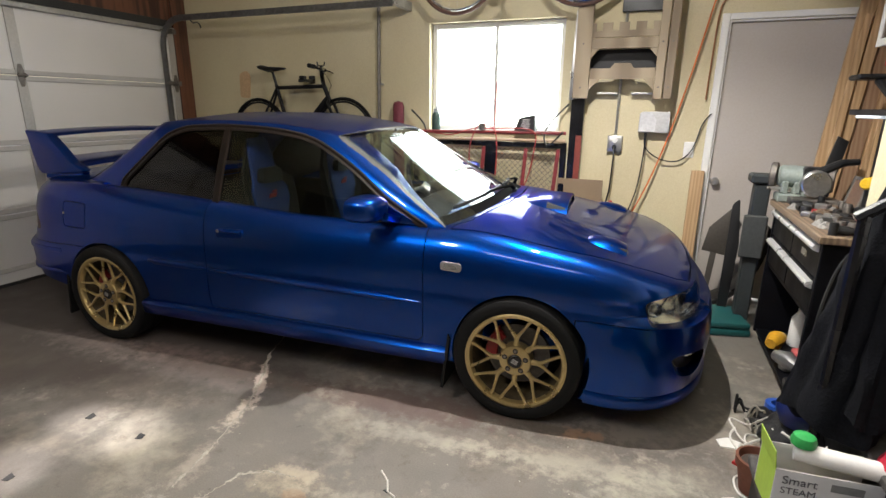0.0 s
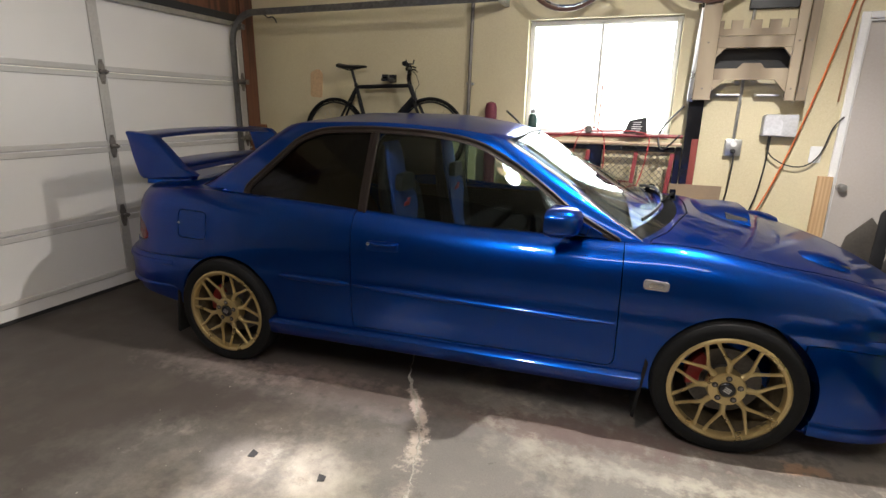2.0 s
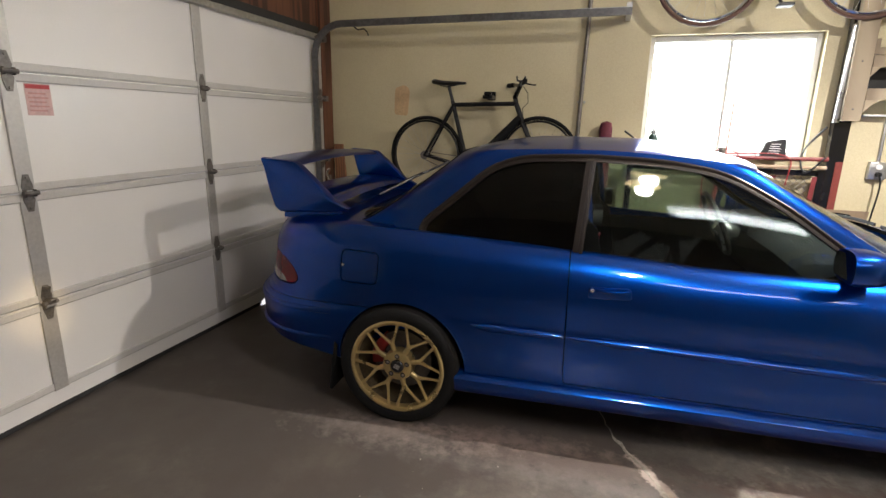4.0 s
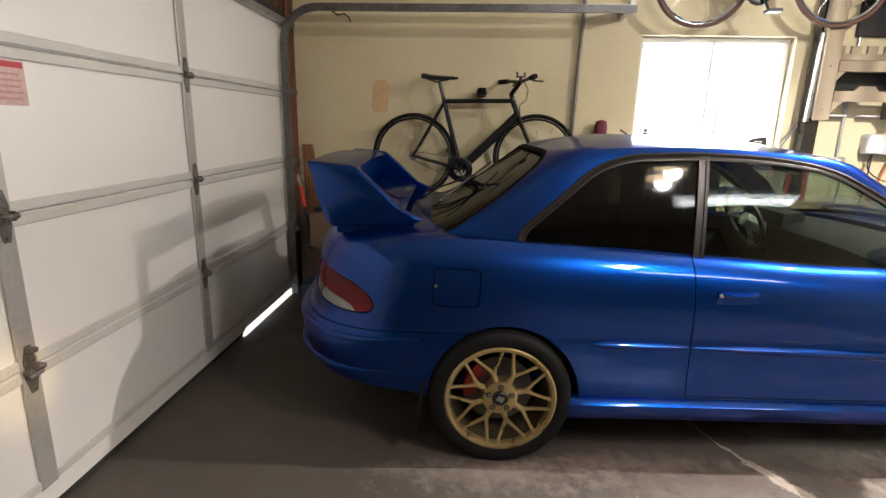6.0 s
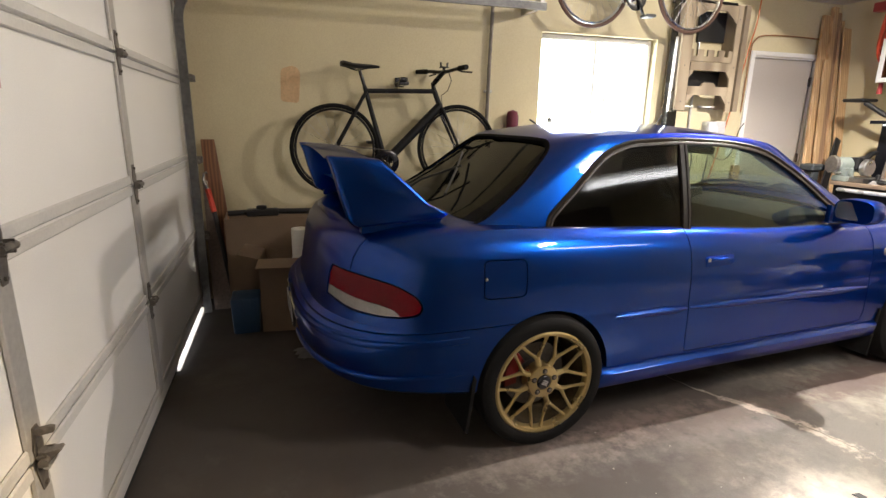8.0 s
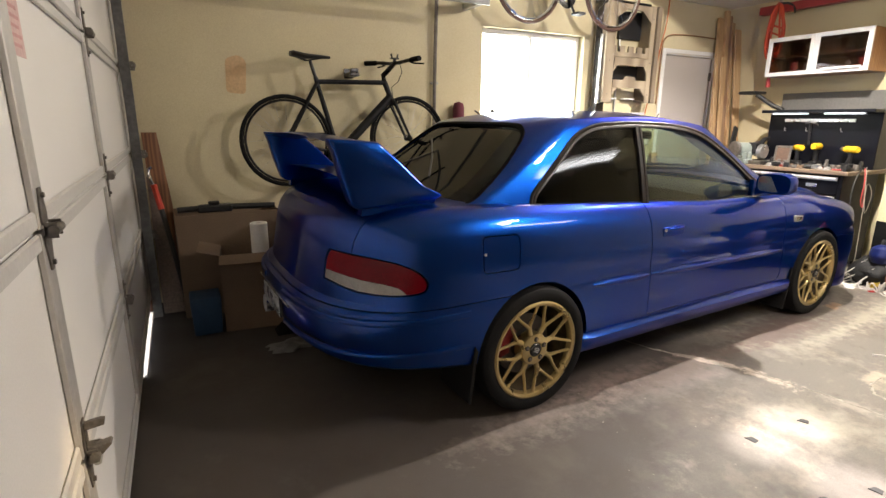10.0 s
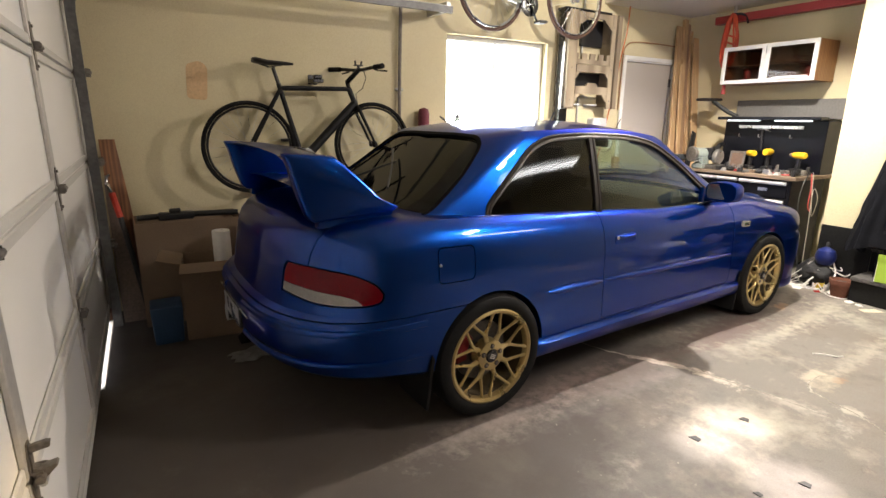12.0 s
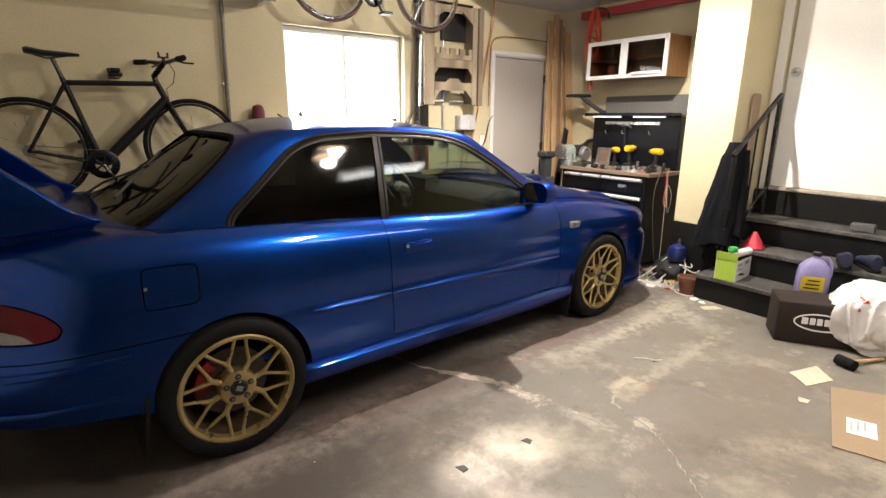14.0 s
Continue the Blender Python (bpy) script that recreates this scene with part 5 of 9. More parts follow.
    for sg in (-1, 1):
        bm = bmesh.new()
        rings = []
        for u, h, w in ((0.255, -0.003, 0.030), (0.280, 0.014, 0.058), (0.335, 0.028, 0.078), (0.395, 0.032, 0.085), (0.440, 0.024, 0.080)):
            c = sg * 0.510
            top = []
            for j in range(11):
                s = c - w + 2 * w * j / 10
                e = max(0.0, 1 - (abs(s - c) / w) ** 2.6)
                top.append((u, s, bonnet_z(u, s) - 0.003 + h * e))
            rings.append(top + [(u, s, z - 0.008) for _, s, z in top[::-1]])
        loft(bm, rings)
        v = part("bonnet_vent", bm, M_BLUE, car)
        bm = bmesh.new()
        loft(bm, [[(u, c + 0.068, bonnet_z(u, c) - 0.01), (u, c - 0.068, bonnet_z(u, c) - 0.01), (u, c - 0.055, bonnet_z(u, c) + 0.012), (u, c + 0.055, bonnet_z(u, c) + 0.012)] for u in (0.365, 0.443)])
        part("vent_mouth", bm, M_TRIMBLACK, v, "black vent opening")
    # rear wing: two end plates, an upper blade and a lower blade
    bm = bmesh.new()

    def foil(u0, u1, z0, z1, t):
        out = []
        for k in range(13):
            a = k / 12
            out.append((u0 + (u1 - u0) * a, z0 + (z1 - z0) * a + t * math.sqrt(a) * (1 - a) * 1.6))
        for k in range(11, 0, -1):
            a = k / 12
            out.append((u0 + (u1 - u0) * a, z0 + (z1 - z0) * a - t * 0.45 * math.sqrt(a) * (1 - a) * 1.6))
        return out
    loft(bm, [[(u, s, z - 0.018 * (abs(s) / 0.56) ** 2) for u, z in foil(-3.165, -3.375, 1.226, 1.254, 0.028)] for s in (-0.565, -0.4, -0.2, 0.0, 0.2, 0.4, 0.565)])
    wing = part("rear_wing", bm, M_BLUE, car, "high blue rear wing")
    bm = bmesh.new()
    loft(bm, [[(u, s, z + 0.02 * (1 - (abs(s) / 0.56) ** 2)) for u, z in foil(-2.955, -3.245, 1.016, 1.060, 0.03)] for s in (-0.545, -0.4, -0.2, 0.0, 0.2, 0.4, 0.545)])
    part("lower_blade", bm, M_BLUE, wing)
    for sg in (-1, 1):
        bm = bmesh.new()
        prof = [(-3.372, 1.248), (-3.27, 1.242), (-3.165, 1.232), (-3.06, 1.140), (-2.96, 1.045), (-2.868, 1.002), (-2.90, 0.985), (-3.10, 0.972), (-3.262, 0.966), (-3.292, 0.990), (-3.325, 1.090), (-3.352, 1.20)]
        prof = rounded(prof, 0.012, 2)
        cu, cz = sum(p[0] for p in prof) / len(prof), sum(p[1] for p in prof) / len(prof)

        def splay(z):
            return 0.012 * (1.27 - z) / 0.3
        rings = []
        for d, g in ((-0.030, 0.93), (-0.024, 0.985), (-0.012, 1.0), (0.014, 1.0), (0.026, 0.975), (0.032, 0.90)):
            rings.append([(cu + (u - cu) * g, sg * (0.565 + d + splay(z)), cz + (z - cz) * g) for u, z in prof])
        loft(bm, rings)
        part("end_plate", bm, M_BLUE, wing)
        bm = bmesh.new()
        prism(bm, rounded([(-3.245, 0.938), (-2.92, 0.955), (-2.90, 0.988), (-3.24, 0.975)], 0.008), sg * 0.545, sg * 0.59, "XZ")
        part("foot", bm, M_BLUE, wing)
    # number plate, left blank, with its holder
    bm = bmesh.new()
    box(bm, -3.503, -3.490, -0.17, 0.17, 0.405, 0.510, 0.004)
    pl = part("number_plate_holder", bm, M_TRIMBLACK, car, "black plate holder")
    bm = bmesh.new()
    box(bm, -3.5065, -3.5035, -0.160, 0.160, 0.410, 0.505, 0.001)
    part("plate", bm, M_SILVER, pl, "blank silver plate")
    # low chrome-edged strip on the rear bumper
    bm = bmesh.new()
    tube(bm, [(-3.494, -0.30, 0.505), (-3.498, 0.0, 0.507), (-3.494, 0.30, 0.505)], 0.005, 6)
    part("bumper_strip", bm, M_CHROME, car, "thin bright strip")
    # ribs round the rear bumper
    for z, out, h in ((0.535, 0.010, 0.016), (0.395, 0.008, 0.012)):
        for sg in (-1, 1):
            lp = [p for p in half_loop(-3.490, 0.880, 0.002, lambda u, s, z=z: z) if p[0] < -2.86][1:]
            bm = bmesh.new()
            rings = []
            for i, (u, s, zz) in enumerate(lp):
                a, b = Vector(lp[max(i - 1, 0)][:2]), Vector(lp[min(i + 1, len(lp) - 1)][:2])
                d = (b - a).normalized()
                nx, ny = -d.y, d.x
                g = 0.3 if i == len(lp) - 1 else 1.0
                rings.append([(u + nx * o * g, sg * (s + ny * o * g), zz + q) for o, q in ((-0.004, h), (out * 0.6, h * 0.7), (out, 0.0), (out * 0.8, -h * 0.8), (-0.004, -h))])
            loft(bm, rings)
            part("bumper_rib", bm, M_BLUE, car)
    # exhaust
    bm = bmesh.new()
    lathe(bm, [(0.045, 0.0), (0.050, -0.004), (0.050, 0.16), (0.045, 0.16)], 24, "X", pose(-3.46, 0.42, 0.285), True)
    part("exhaust_tip", bm, M_SILVER, car, "steel exhaust tip")
    # lip under the front bumper
    loop = [p for p in half_loop(-3.46, 0.893, 0.0, lambda u, s: Z_BOT(u)) if p[0] > 0.30]
    loop = [(u, -s, z) for u, s, z in loop] + [(u, s, z) for u, s, z in loop[::-1][1:]]
    bm = bmesh.new()
    rings = []
    for i, (u, s, z) in enumerate(loop):
        a, b = loop[max(i - 1, 0)], loop[min(i + 1, len(loop) - 1)]
        nrm = Vector((b[1] - a[1], a[0] - b[0], 0)).normalized()
        rings.append([(u + nrm.x * d, s + nrm.y * d, z + h) for d, h in ((-0.03, 0.074), (-0.001, 0.074), (0.0022, 0.069), (0.0022, 0.020), (-0.003, 0.010), (-0.03, 0.008))])
    loft(bm, rings)
    part("front_lip", bm, M_BLUE, car)
    # cowl and wipers
    bm = bmesh.new()
    rings = []
    for k in range(25):
        s = -0.70 + 1.4 * k / 24
        uf = -0.160 - 0.200 * (abs(s) / 0.7) ** 3
        ur = uf - 0.105
        z = bonnet_z(uf, s)
        rings.append([(uf, s, z - 0.004), (uf, s, z - 0.02), (ur, s, z + 0.004), (ur, s, z + 0.022), (ur + 0.03, s, z + 0.010), (uf - 0.02, s, z - 0.006)])
    loft(bm, rings)
    part("cowl_panel", bm, M_COWL, car, "black slotted cowl panel")

    def sweep_at(s, back, up):
        """A point over the cowl, set back from its front edge and raised."""
        u = -0.160 - 0.200 * (abs(s) / 0.7) ** 3
        return (u - back, s, bonnet_z(u, s) + up)
    for s0, s1 in ((-0.58, 0.02), (0.02, 0.56)):
        bm = bmesh.new()
        mid = s0 + (s1 - s0) * 0.45
        tube(bm, [sweep_at(s1, 0.045, 0.020), sweep_at(s1 - 0.06, 0.055, 0.045), sweep_at(s1 - 0.16, 0.085, 0.048), sweep_at(mid, 0.115, 0.050)], [0.012, 0.010, 0.007, 0.006], 6)
        w = part("wiper", bm, M_COWL, car, "black wiper")
        bm = bmesh.new()
        tube(bm, [sweep_at(s0 + (s1 - 0.06 - s0) * k / 8, 0.118, 0.040) for k in range(9)], 0.006, 6, flat=1.6)
        part("wiper_blade", bm, M_TRIMBLACK, w)
        bm = bmesh.new()
        p = sweep_at(s1, 0.045, -0.004)
        lathe(bm, [(0.0, 0.03), (0.014, 0.028), (0.018, 0.0), (0.0, 0.0)], 12, "Z", pose(*p))
        part("pivot_cap", bm, M_TRIMBLACK, w)
    bm = bmesh.new()
    tube(bm, [(-2.90, 0.05, 1.012), (-2.80, 0.02, 1.078), (-2.62, -0.10, 1.158)], 0.006, 6)
    w = part("rear_wiper", bm, M_TRIMBLACK, car, "black rear wiper")
    bm = bmesh.new()
    tube(bm, [(-2.80, -0.34, 1.050), (-2.66, -0.12, 1.133), (-2.52, 0.14, 1.208)], 0.005, 6, flat=1.5)
    part("wiper_blade", bm, M_TRIMBLACK, w)
    bm = bmesh.new()
    lathe(bm, [(0.0, 0.004), (0.006, 0.004), (0.007, 0.0), (0.0, 0.0)], 10, "Y", pose(-2.80, -side_at(-2.80, 0.778) - 0.001, 0.778, 180, 0, 0))
    part("fuel_lock", bm, M_SILVER, CAR_PARTS["fuel_door"][0], "small silver lock")
    # cabin
    bm = bmesh.new()
    box(bm, -2.56, -0.46, -0.70, 0.70, 0.34, 0.36)
    for sg in (-1, 1):
        box(bm, -2.2, -0.5, sg * 0.706 - 0.006, sg * 0.706 + 0.006, 0.36, 0.845)
    part("cabin_lining", bm, M_DARKIN, car, "dark cabin carpet and door cards")
    bm = bmesh.new()
    prof = [(-0.36, 0.60), (-0.36, 0.895), (-0.55, 0.915), (-0.72, 0.900), (-0.80, 0.860), (-0.79, 0.70), (-0.66, 0.58)]
    loft(bm, [[(u, s, z + (0.0 if s < 0.6 and s > -0.6 else -0.02)) for u, z in rounded(prof, 0.03, 2)] for s in (-0.69, -0.6, -0.2, 0.2, 0.6, 0.69)])
    dash = part("dashboard", bm, M_DARKIN, car, "dark grey dashboard")
    bm = bmesh.new()
    loft(bm, [[(u, s, z) for u, z in ((-0.66, 0.89), (-0.80, 0.87), (-0.79, 0.945), (-0.68, 0.955))] for s in (0.18, 0.24, 0.50, 0.56)])
    part("instrument_hood", bm, M_DARKIN, dash)
    bm = bmesh.new()
    tube(bm, [(-0.92 - 0.19 * math.cos(a) * 0.42, 0.36 + 0.185 * math.sin(a), 0.885 + 0.19 * math.cos(a) * 0.91) for a in [2 * math.pi * k / 32 for k in range(32)]], 0.015, 8, True)
    stw = part("steering_wheel", bm, M_TRIMBLACK, car, "black three-spoke steering wheel")
    bm = bmesh.new()
    for a in (0.5 * math.pi, 1.5 * math.pi, math.pi):
        tube(bm, [(-0.90, 0.36, 0.885), (-0.92 - 0.18 * math.cos(a) * 0.42, 0.36 + 0.175 * math.sin(a), 0.885 + 0.18 * math.cos(a) * 0.91)], 0.014, 6)
    tube(bm, [(-0.92, 0.36, 0.885), (-0.74, 0.36, 0.80)], 0.04, 12)
    part("spokes", bm, M_SILVER, stw)
    # bucket seats in the front
    for s0, u0 in ((-0.36, -1.45), (0.36, -1.365)):
        seat = part("bucket_seat", seat_bm(), M_DARKIN, car, "dark racing bucket seat with a blue centre panel", pose(u0, s0, 0.36))
        part("seat_panel", seat_panel_bm(), M_SEATBLUE, seat, "blue fabric centre panel")
        bm = bmesh.new()
        prism(bm, rounded([(-0.10, 0.63), (0.10, 0.63), (0.085, 0.72), (-0.085, 0.72)], 0.03), -0.265, -0.222, "YZ")
        part("harness_hole", bm, M_TRIMBLACK, seat, "black belt opening", pose(0.055, 0, -0.02))
        bm = bmesh.new()
        box(bm, -0.035, 0.035, -0.004, 0.004, -0.014, 0.014, 0.003)
        box(bm, -0.012, 0.030, -0.004, 0.004, 0.018, 0.032, 0.003)
        part("seat_badge", bm, material("red_embroidery", (0.5, 0.04, 0.06), 0.8), seat, "small red badge", pose(-0.176, 0, 0.53, 0, 0, 90) @ pose(0, 0, 0, 15, 0, 0))
    bm = bmesh.new()
    loft(bm, [[(u, s, z) for u, z in rounded([(-1.78, 0.40), (-1.76, 0.56), (-2.20, 0.54), (-2.42, 0.90), (-2.54, 0.90), (-2.36, 0.40)], 0.05, 3)] for s in (-0.62, -0.5, 0.0, 0.5, 0.62)])
    part("rear_seat", bm, M_DARKIN, car, "dark fabric rear seat")
    bm = bmesh.new()
    box(bm, -2.86, -2.50, -0.60, 0.60, 0.905, 0.925, 0.004)
    part("parcel_shelf", bm, M_DARKIN, car)
    bm = bmesh.new()
    box(bm, -0.955, -0.93, -0.12, 0.12, 1.20, 1.255, 0.012)
    tube(bm, [(-0.94, 0, 1.25), (-0.96, 0, 1.29)], 0.008, 6)
    part("inside_mirror", bm, M_TRIMBLACK, car, "black inside mirror")
    bm = bmesh.new()
    box(bm, -2.35, -2.0, -0.45, -0.15, 0.565, 0.70, 0.02, pose(0, 0, 0, 0, 0, 4))
    part("seat_box", bm, material("teal_plastic", (0.03, 0.22, 0.26), 0.5), car, "teal box on the rear seat")


def seat_bm():
    """A one-piece bucket seat: cushion, high back with shoulder wings."""
    bm = bmesh.new()
    stations = [(0.30, 0.10, 0.19, 0.12), (0.20, 0.14, 0.21, 0.12), (0.0, 0.12, 0.22, 0.12), (-0.14, 0.13, 0.22, 0.12), (-0.20, 0.22, 0.22, 0.11), (-0.22, 0.36, 0.225, 0.10), (-0.245, 0.50, 0.24, 0.085), (-0.265, 0.60, 0.235, 0.08), (-0.275, 0.66, 0.17, 0.075), (-0.285, 0.74, 0.125, 0.07), (-0.295, 0.82, 0.108, 0.06), (-0.30, 0.85, 0.08, 0.04)]
    rings = []
    for i, (u, z, w, t) in enumerate(stations):
        a = Vector(stations[max(i - 1, 0)][:2])
        b = Vector(stations[min(i + 1, len(stations) - 1)][:2])
        d = (b - a).normalized()
        nx, nz = -d.y, d.x
        if i < 4:
            nx, nz = 0.0, 1.0
        if nz < 0:
            nx, nz = -nx, -nz
        if i >= 4:
            nx, nz = (abs(nx), 0.25)
        ring = []
        for k in range(20):
            q = 2 * math.pi * k / 20
            y, h = w * math.copysign(abs(math.cos(q)) ** 0.7, math.cos(q)), t * math.sin(q) * 0.5
            wing = 0.075 * (abs(y) / w) ** 4 * (1 if i < 8 else 0.3)
            ring.append((u + nx * (h + wing), y, z + nz * (h + wing)))
        rings.append(ring)
    loft(bm, rings)
    return bm


def seat_panel_bm():
    """The padded blue panel down the middle of the seat's back, widest at the shoulders."""
    bm = bmesh.new()
    rings = []
    for u, z, w in ((-0.118, 0.22, 0.085), (-0.140, 0.30, 0.105), (-0.160, 0.40, 0.135), (-0.180, 0.50, 0.165), (-0.195, 0.57, 0.165), (-0.205, 0.62, 0.125), (-0.214, 0.68, 0.112), (-0.224, 0.76, 0.108), (-0.236, 0.84, 0.092), (-0.245, 0.87, 0.070)):
        ring = []
        for k in range(16):
            q = 2 * math.pi * k / 16
            c, h = math.cos(q), math.sin(q)
            y = w * math.copysign(abs(c) ** 0.6, c)
            ring.append((u - 0.03 + 0.030 * h + 0.035 * (y / 0.165) ** 4, y, z + 0.006 * h))
        rings.append(ring)
    loft(bm, rings)
    return bm


car_details(CAR)

# ---- things along the window wall ----
def ring_pts(cx, cz, r, n, y=0.0):
    return [(cx + r * math.cos(2 * math.pi * k / n), y, cz + r * math.sin(2 * math.pi * k / n)) for k in range(n)]


def bicycle(at, label, frame_mat, rim_mat, tyre_mat, group, geo, rz=0):
    """A bicycle in its own upright plane; geo holds the places of its joints (x, z)."""
    b = thing("bicycle", label, "bicycle", at, rz, group)
    R = geo["r"]
    for name in ("rear", "front"):
        cx, cz = geo[name]
        bm = bmesh.new()
        tube(bm, ring_pts(0, 0, R - 0.014, 56), 0.0155, 8, True)
        w = part("wheel", bm, tyre_mat, b, "", pose(cx, 0, cz))
        bm = bmesh.new()
        tube(bm, ring_pts(0, 0, R - 0.040, 56), 0.015, 8, True, flat=0.6)
        part("rim", bm, rim_mat, w)
        bm = bmesh.new()
        for k in range(24):
            a, c = 2 * math.pi * k / 24, 2 * math.pi * (k + (3 if k % 2 else -3)) / 24
            s = 0.028 if (k // 2) % 2 else -0.028
            tube(bm, [(0.018 * math.cos(c), s, 0.018 * math.sin(c)), ((R - 0.045) * math.cos(a), 0, (R - 0.045) * math.sin(a))], 0.0011, 3, cap=False)
        tagged(part("spokes", bm, M_SILVER, w), kind="stuff")
        bm = bmesh.new()
        lathe(bm, [(0.012, -0.05), (0.026, -0.032), (0.014, -0.024), (0.014, 0.024), (0.026, 0.032), (0.012, 0.05)], 16, "Y")
        part("hub", bm, rim_mat, w)

    def P(n, y=0.0):
        return (geo[n][0], y, geo[n][1])
    bm = bmesh.new()
    tube(bm, [P("seat"), P("bb")], [0.0165, 0.021], 10)
    tube(bm, [P("seat_low"), P("head_top")], 0.018, 10)
    tube(bm, [P("bb"), P("head_low")], 0.034, 12)
    tube(bm, [P("head_top"), P("head_low")], 0.021, 10)
    tube(bm, [P("bb", -0.035), P("bb", 0.035)], 0.022, 12)
    for s in (-1, 1):
        tube(bm, [P("bb", s * 0.02), P("rear", s * 0.058)], [0.012, 0.008], 8)
        tube(bm, [P("seat_low", s * 0.012), P("rear", s * 0.058)], [0.012, 0.010], 8)
    part("frame", bm, frame_mat, b)
    bm = bmesh.new()
    hl = Vector(P("head_low"))
    tube(bm, [P("head_low"), (hl.x + 0.008, 0, hl.z - 0.03)], 0.022, 10)
    for s in (-1, 1):
        tube(bm, [(hl.x + 0.006, s * 0.02, hl.z - 0.02), (hl.x + 0.02, s * 0.052, hl.z - 0.05), P("front", s * 0.052)], [0.016, 0.015, 0.009], 8)
    part("fork", bm, frame_mat, b)
    bm = bmesh.new()
    sx, sz = geo["saddle"]
    tube(bm, [P("seat"), (sx, 0, sz - 0.03)], 0.0135, 10)
    part("seat_post", bm, M_BLACKMETAL, b)
    bm = bmesh.new()
    rings = []
    for u, w, h in ((-0.14, 0.050, 0.034), (-0.12, 0.078, 0.044), (-0.05, 0.074, 0.040), (0.02, 0.042, 0.034), (0.09, 0.026, 0.028), (0.145, 0.018, 0.018)):
        rings.append([(sx + u, w * math.cos(q), sz + 0.5 * h * math.sin(q) + (0.012 if u < -0.1 else 0.0)) for q in [2 * math.pi * k / 14 for k in range(14)]])
    vr = [[bm.verts.new(p) for p in r] for r in rings]
    for a, c in zip(vr, vr[1:]):
        for k in range(14):
            bm.faces.new((a[k], a[(k + 1) % 14], c[(k + 1) % 14], c[k]))
    bm.faces.new(vr[0][::-1])
    bm.faces.new(vr[-1])
    for s in (-0.02, 0.02):
        tube(bm, [(sx - 0.09, s, sz - 0.012), (sx - 0.03, s, sz - 0.03), (sx + 0.07, s, sz - 0.012)], 0.0035, 5)
    part("saddle", bm, M_TRIMBLACK, b)
    hx, hz = geo["bar"]
    bm = bmesh.new()
    ht = Vector(P("head_top"))
    tube(bm, [(ht.x, 0, ht.z), (ht.x - 0.012, 0, ht.z + 0.05), (hx, -0.10, hz)], [0.019, 0.020, 0.018], 8)
    part("stem", bm, M_BLACKMETAL, b)
    # flat bar, turned against the wall with the stem
    bm = bmesh.new()
    tube(bm, [(-0.03, -0.27, 0.012), (-0.008, -0.15, 0.010), (0, -0.05, 0), (0, 0.05, 0), (-0.008, 0.15, 0.010), (-0.03, 0.27, 0.012)], 0.0135, 8)
    bar = part("handlebar", bm, M_BLACKMETAL, b, "", pose(hx, -0.10, hz, 0, 0, geo["turn"]))
    for s in (-1, 1):
        bm = bmesh.new()
        tube(bm, [(-0.036, s * 0.295, 0.013), (-0.015, s * 0.19, 0.011)], 0.0185, 10)
        part("grip", bm, M_RUBBER, bar)
        bm = bmesh.new()
        tube(bm, [(-0.008, s * 0.15, 0.006), (0.045, s * 0.16, -0.006), (0.055, s * 0.25, -0.014)], 0.0065, 6)
        part("brake_lever", bm, M_BLACKMETAL, bar)
    bm = bmesh.new()
    box(bm, -0.03, 0.03, -0.025, 0.025, 0.028, 0.036, 0.003)
    tube(bm, [(0, 0, 0), (0, 0, 0.03)], 0.012, 8)
    for s in (-0.028, 0.028):
        tube(bm, [(s, 0, 0.034), (s * 1.2, 0, 0.066)], 0.007, 6)
    part("phone_mount", bm, M_TRIMBLACK, bar)
    bm = bmesh.new()
    tube(bm, [(hx + 0.02, -0.15, hz), (hx + 0.06, -0.10, hz - 0.06), (hx + 0.055, -0.03, hz - 0.13), (hx + 0.01, 0, hz - 0.17), (hl.x + 0.02, -0.02, hl.z - 0.03)], 0.003, 5)
    part("brake_cable", bm, M_TRIMBLACK, b)
    bx, bz = geo["bb"]
    bm = bmesh.new()
    lathe(bm, [(0.048, -0.052), (0.092, -0.052), (0.097, -0.050), (0.097, -0.048), (0.092, -0.046), (0.048, -0.046)], 40, "Y", pose(bx, 0, bz), True)
    for k in range(5):
        a = 2 * math.pi * k / 5
        tube(bm, [(bx + 0.012 * math.cos(a), -0.049, bz + 0.012 * math.sin(a)), (bx + 0.055 * math.cos(a), -0.049, bz + 0.055 * math.sin(a))], 0.007, 6)
    part("chainring", bm, M_BLACKMETAL, b)
    for s, a in ((-1, radians(-62)), (1, radians(118))):
        bm = bmesh.new()
        ex, ez = bx + 0.165 * math.cos(a), bz + 0.165 * math.sin(a)
        tube(bm, [(bx, s * 0.06, bz), (ex, s * 0.072, ez)], [0.014, 0.010], 8)
        c = part("crank", bm, M_BLACKMETAL, b)
        bm = bmesh.new()
        box(bm, ex - 0.045, ex + 0.045, s * 0.075 if s > 0 else -0.165, 0.165 if s > 0 else -0.075, ez - 0.011, ez + 0.011, 0.004)
        part("pedal", bm, M_TRIMBLACK, c)
    rx, rz_ = geo["rear"]
    bm = bmesh.new()
    for s in (1, -1):
        tube(bm, [(bx, -0.049, bz + s * 0.094), (rx, -0.049, rz_ + s * 0.034)], 0.0035, 5)
    lathe(bm, [(0.014, -0.052), (0.036, -0.052), (0.036, -0.046), (0.014, -0.046)], 20, "Y", pose(rx, 0, rz_), True)
    part("chain", bm, M_RUSTY, b)
    return b


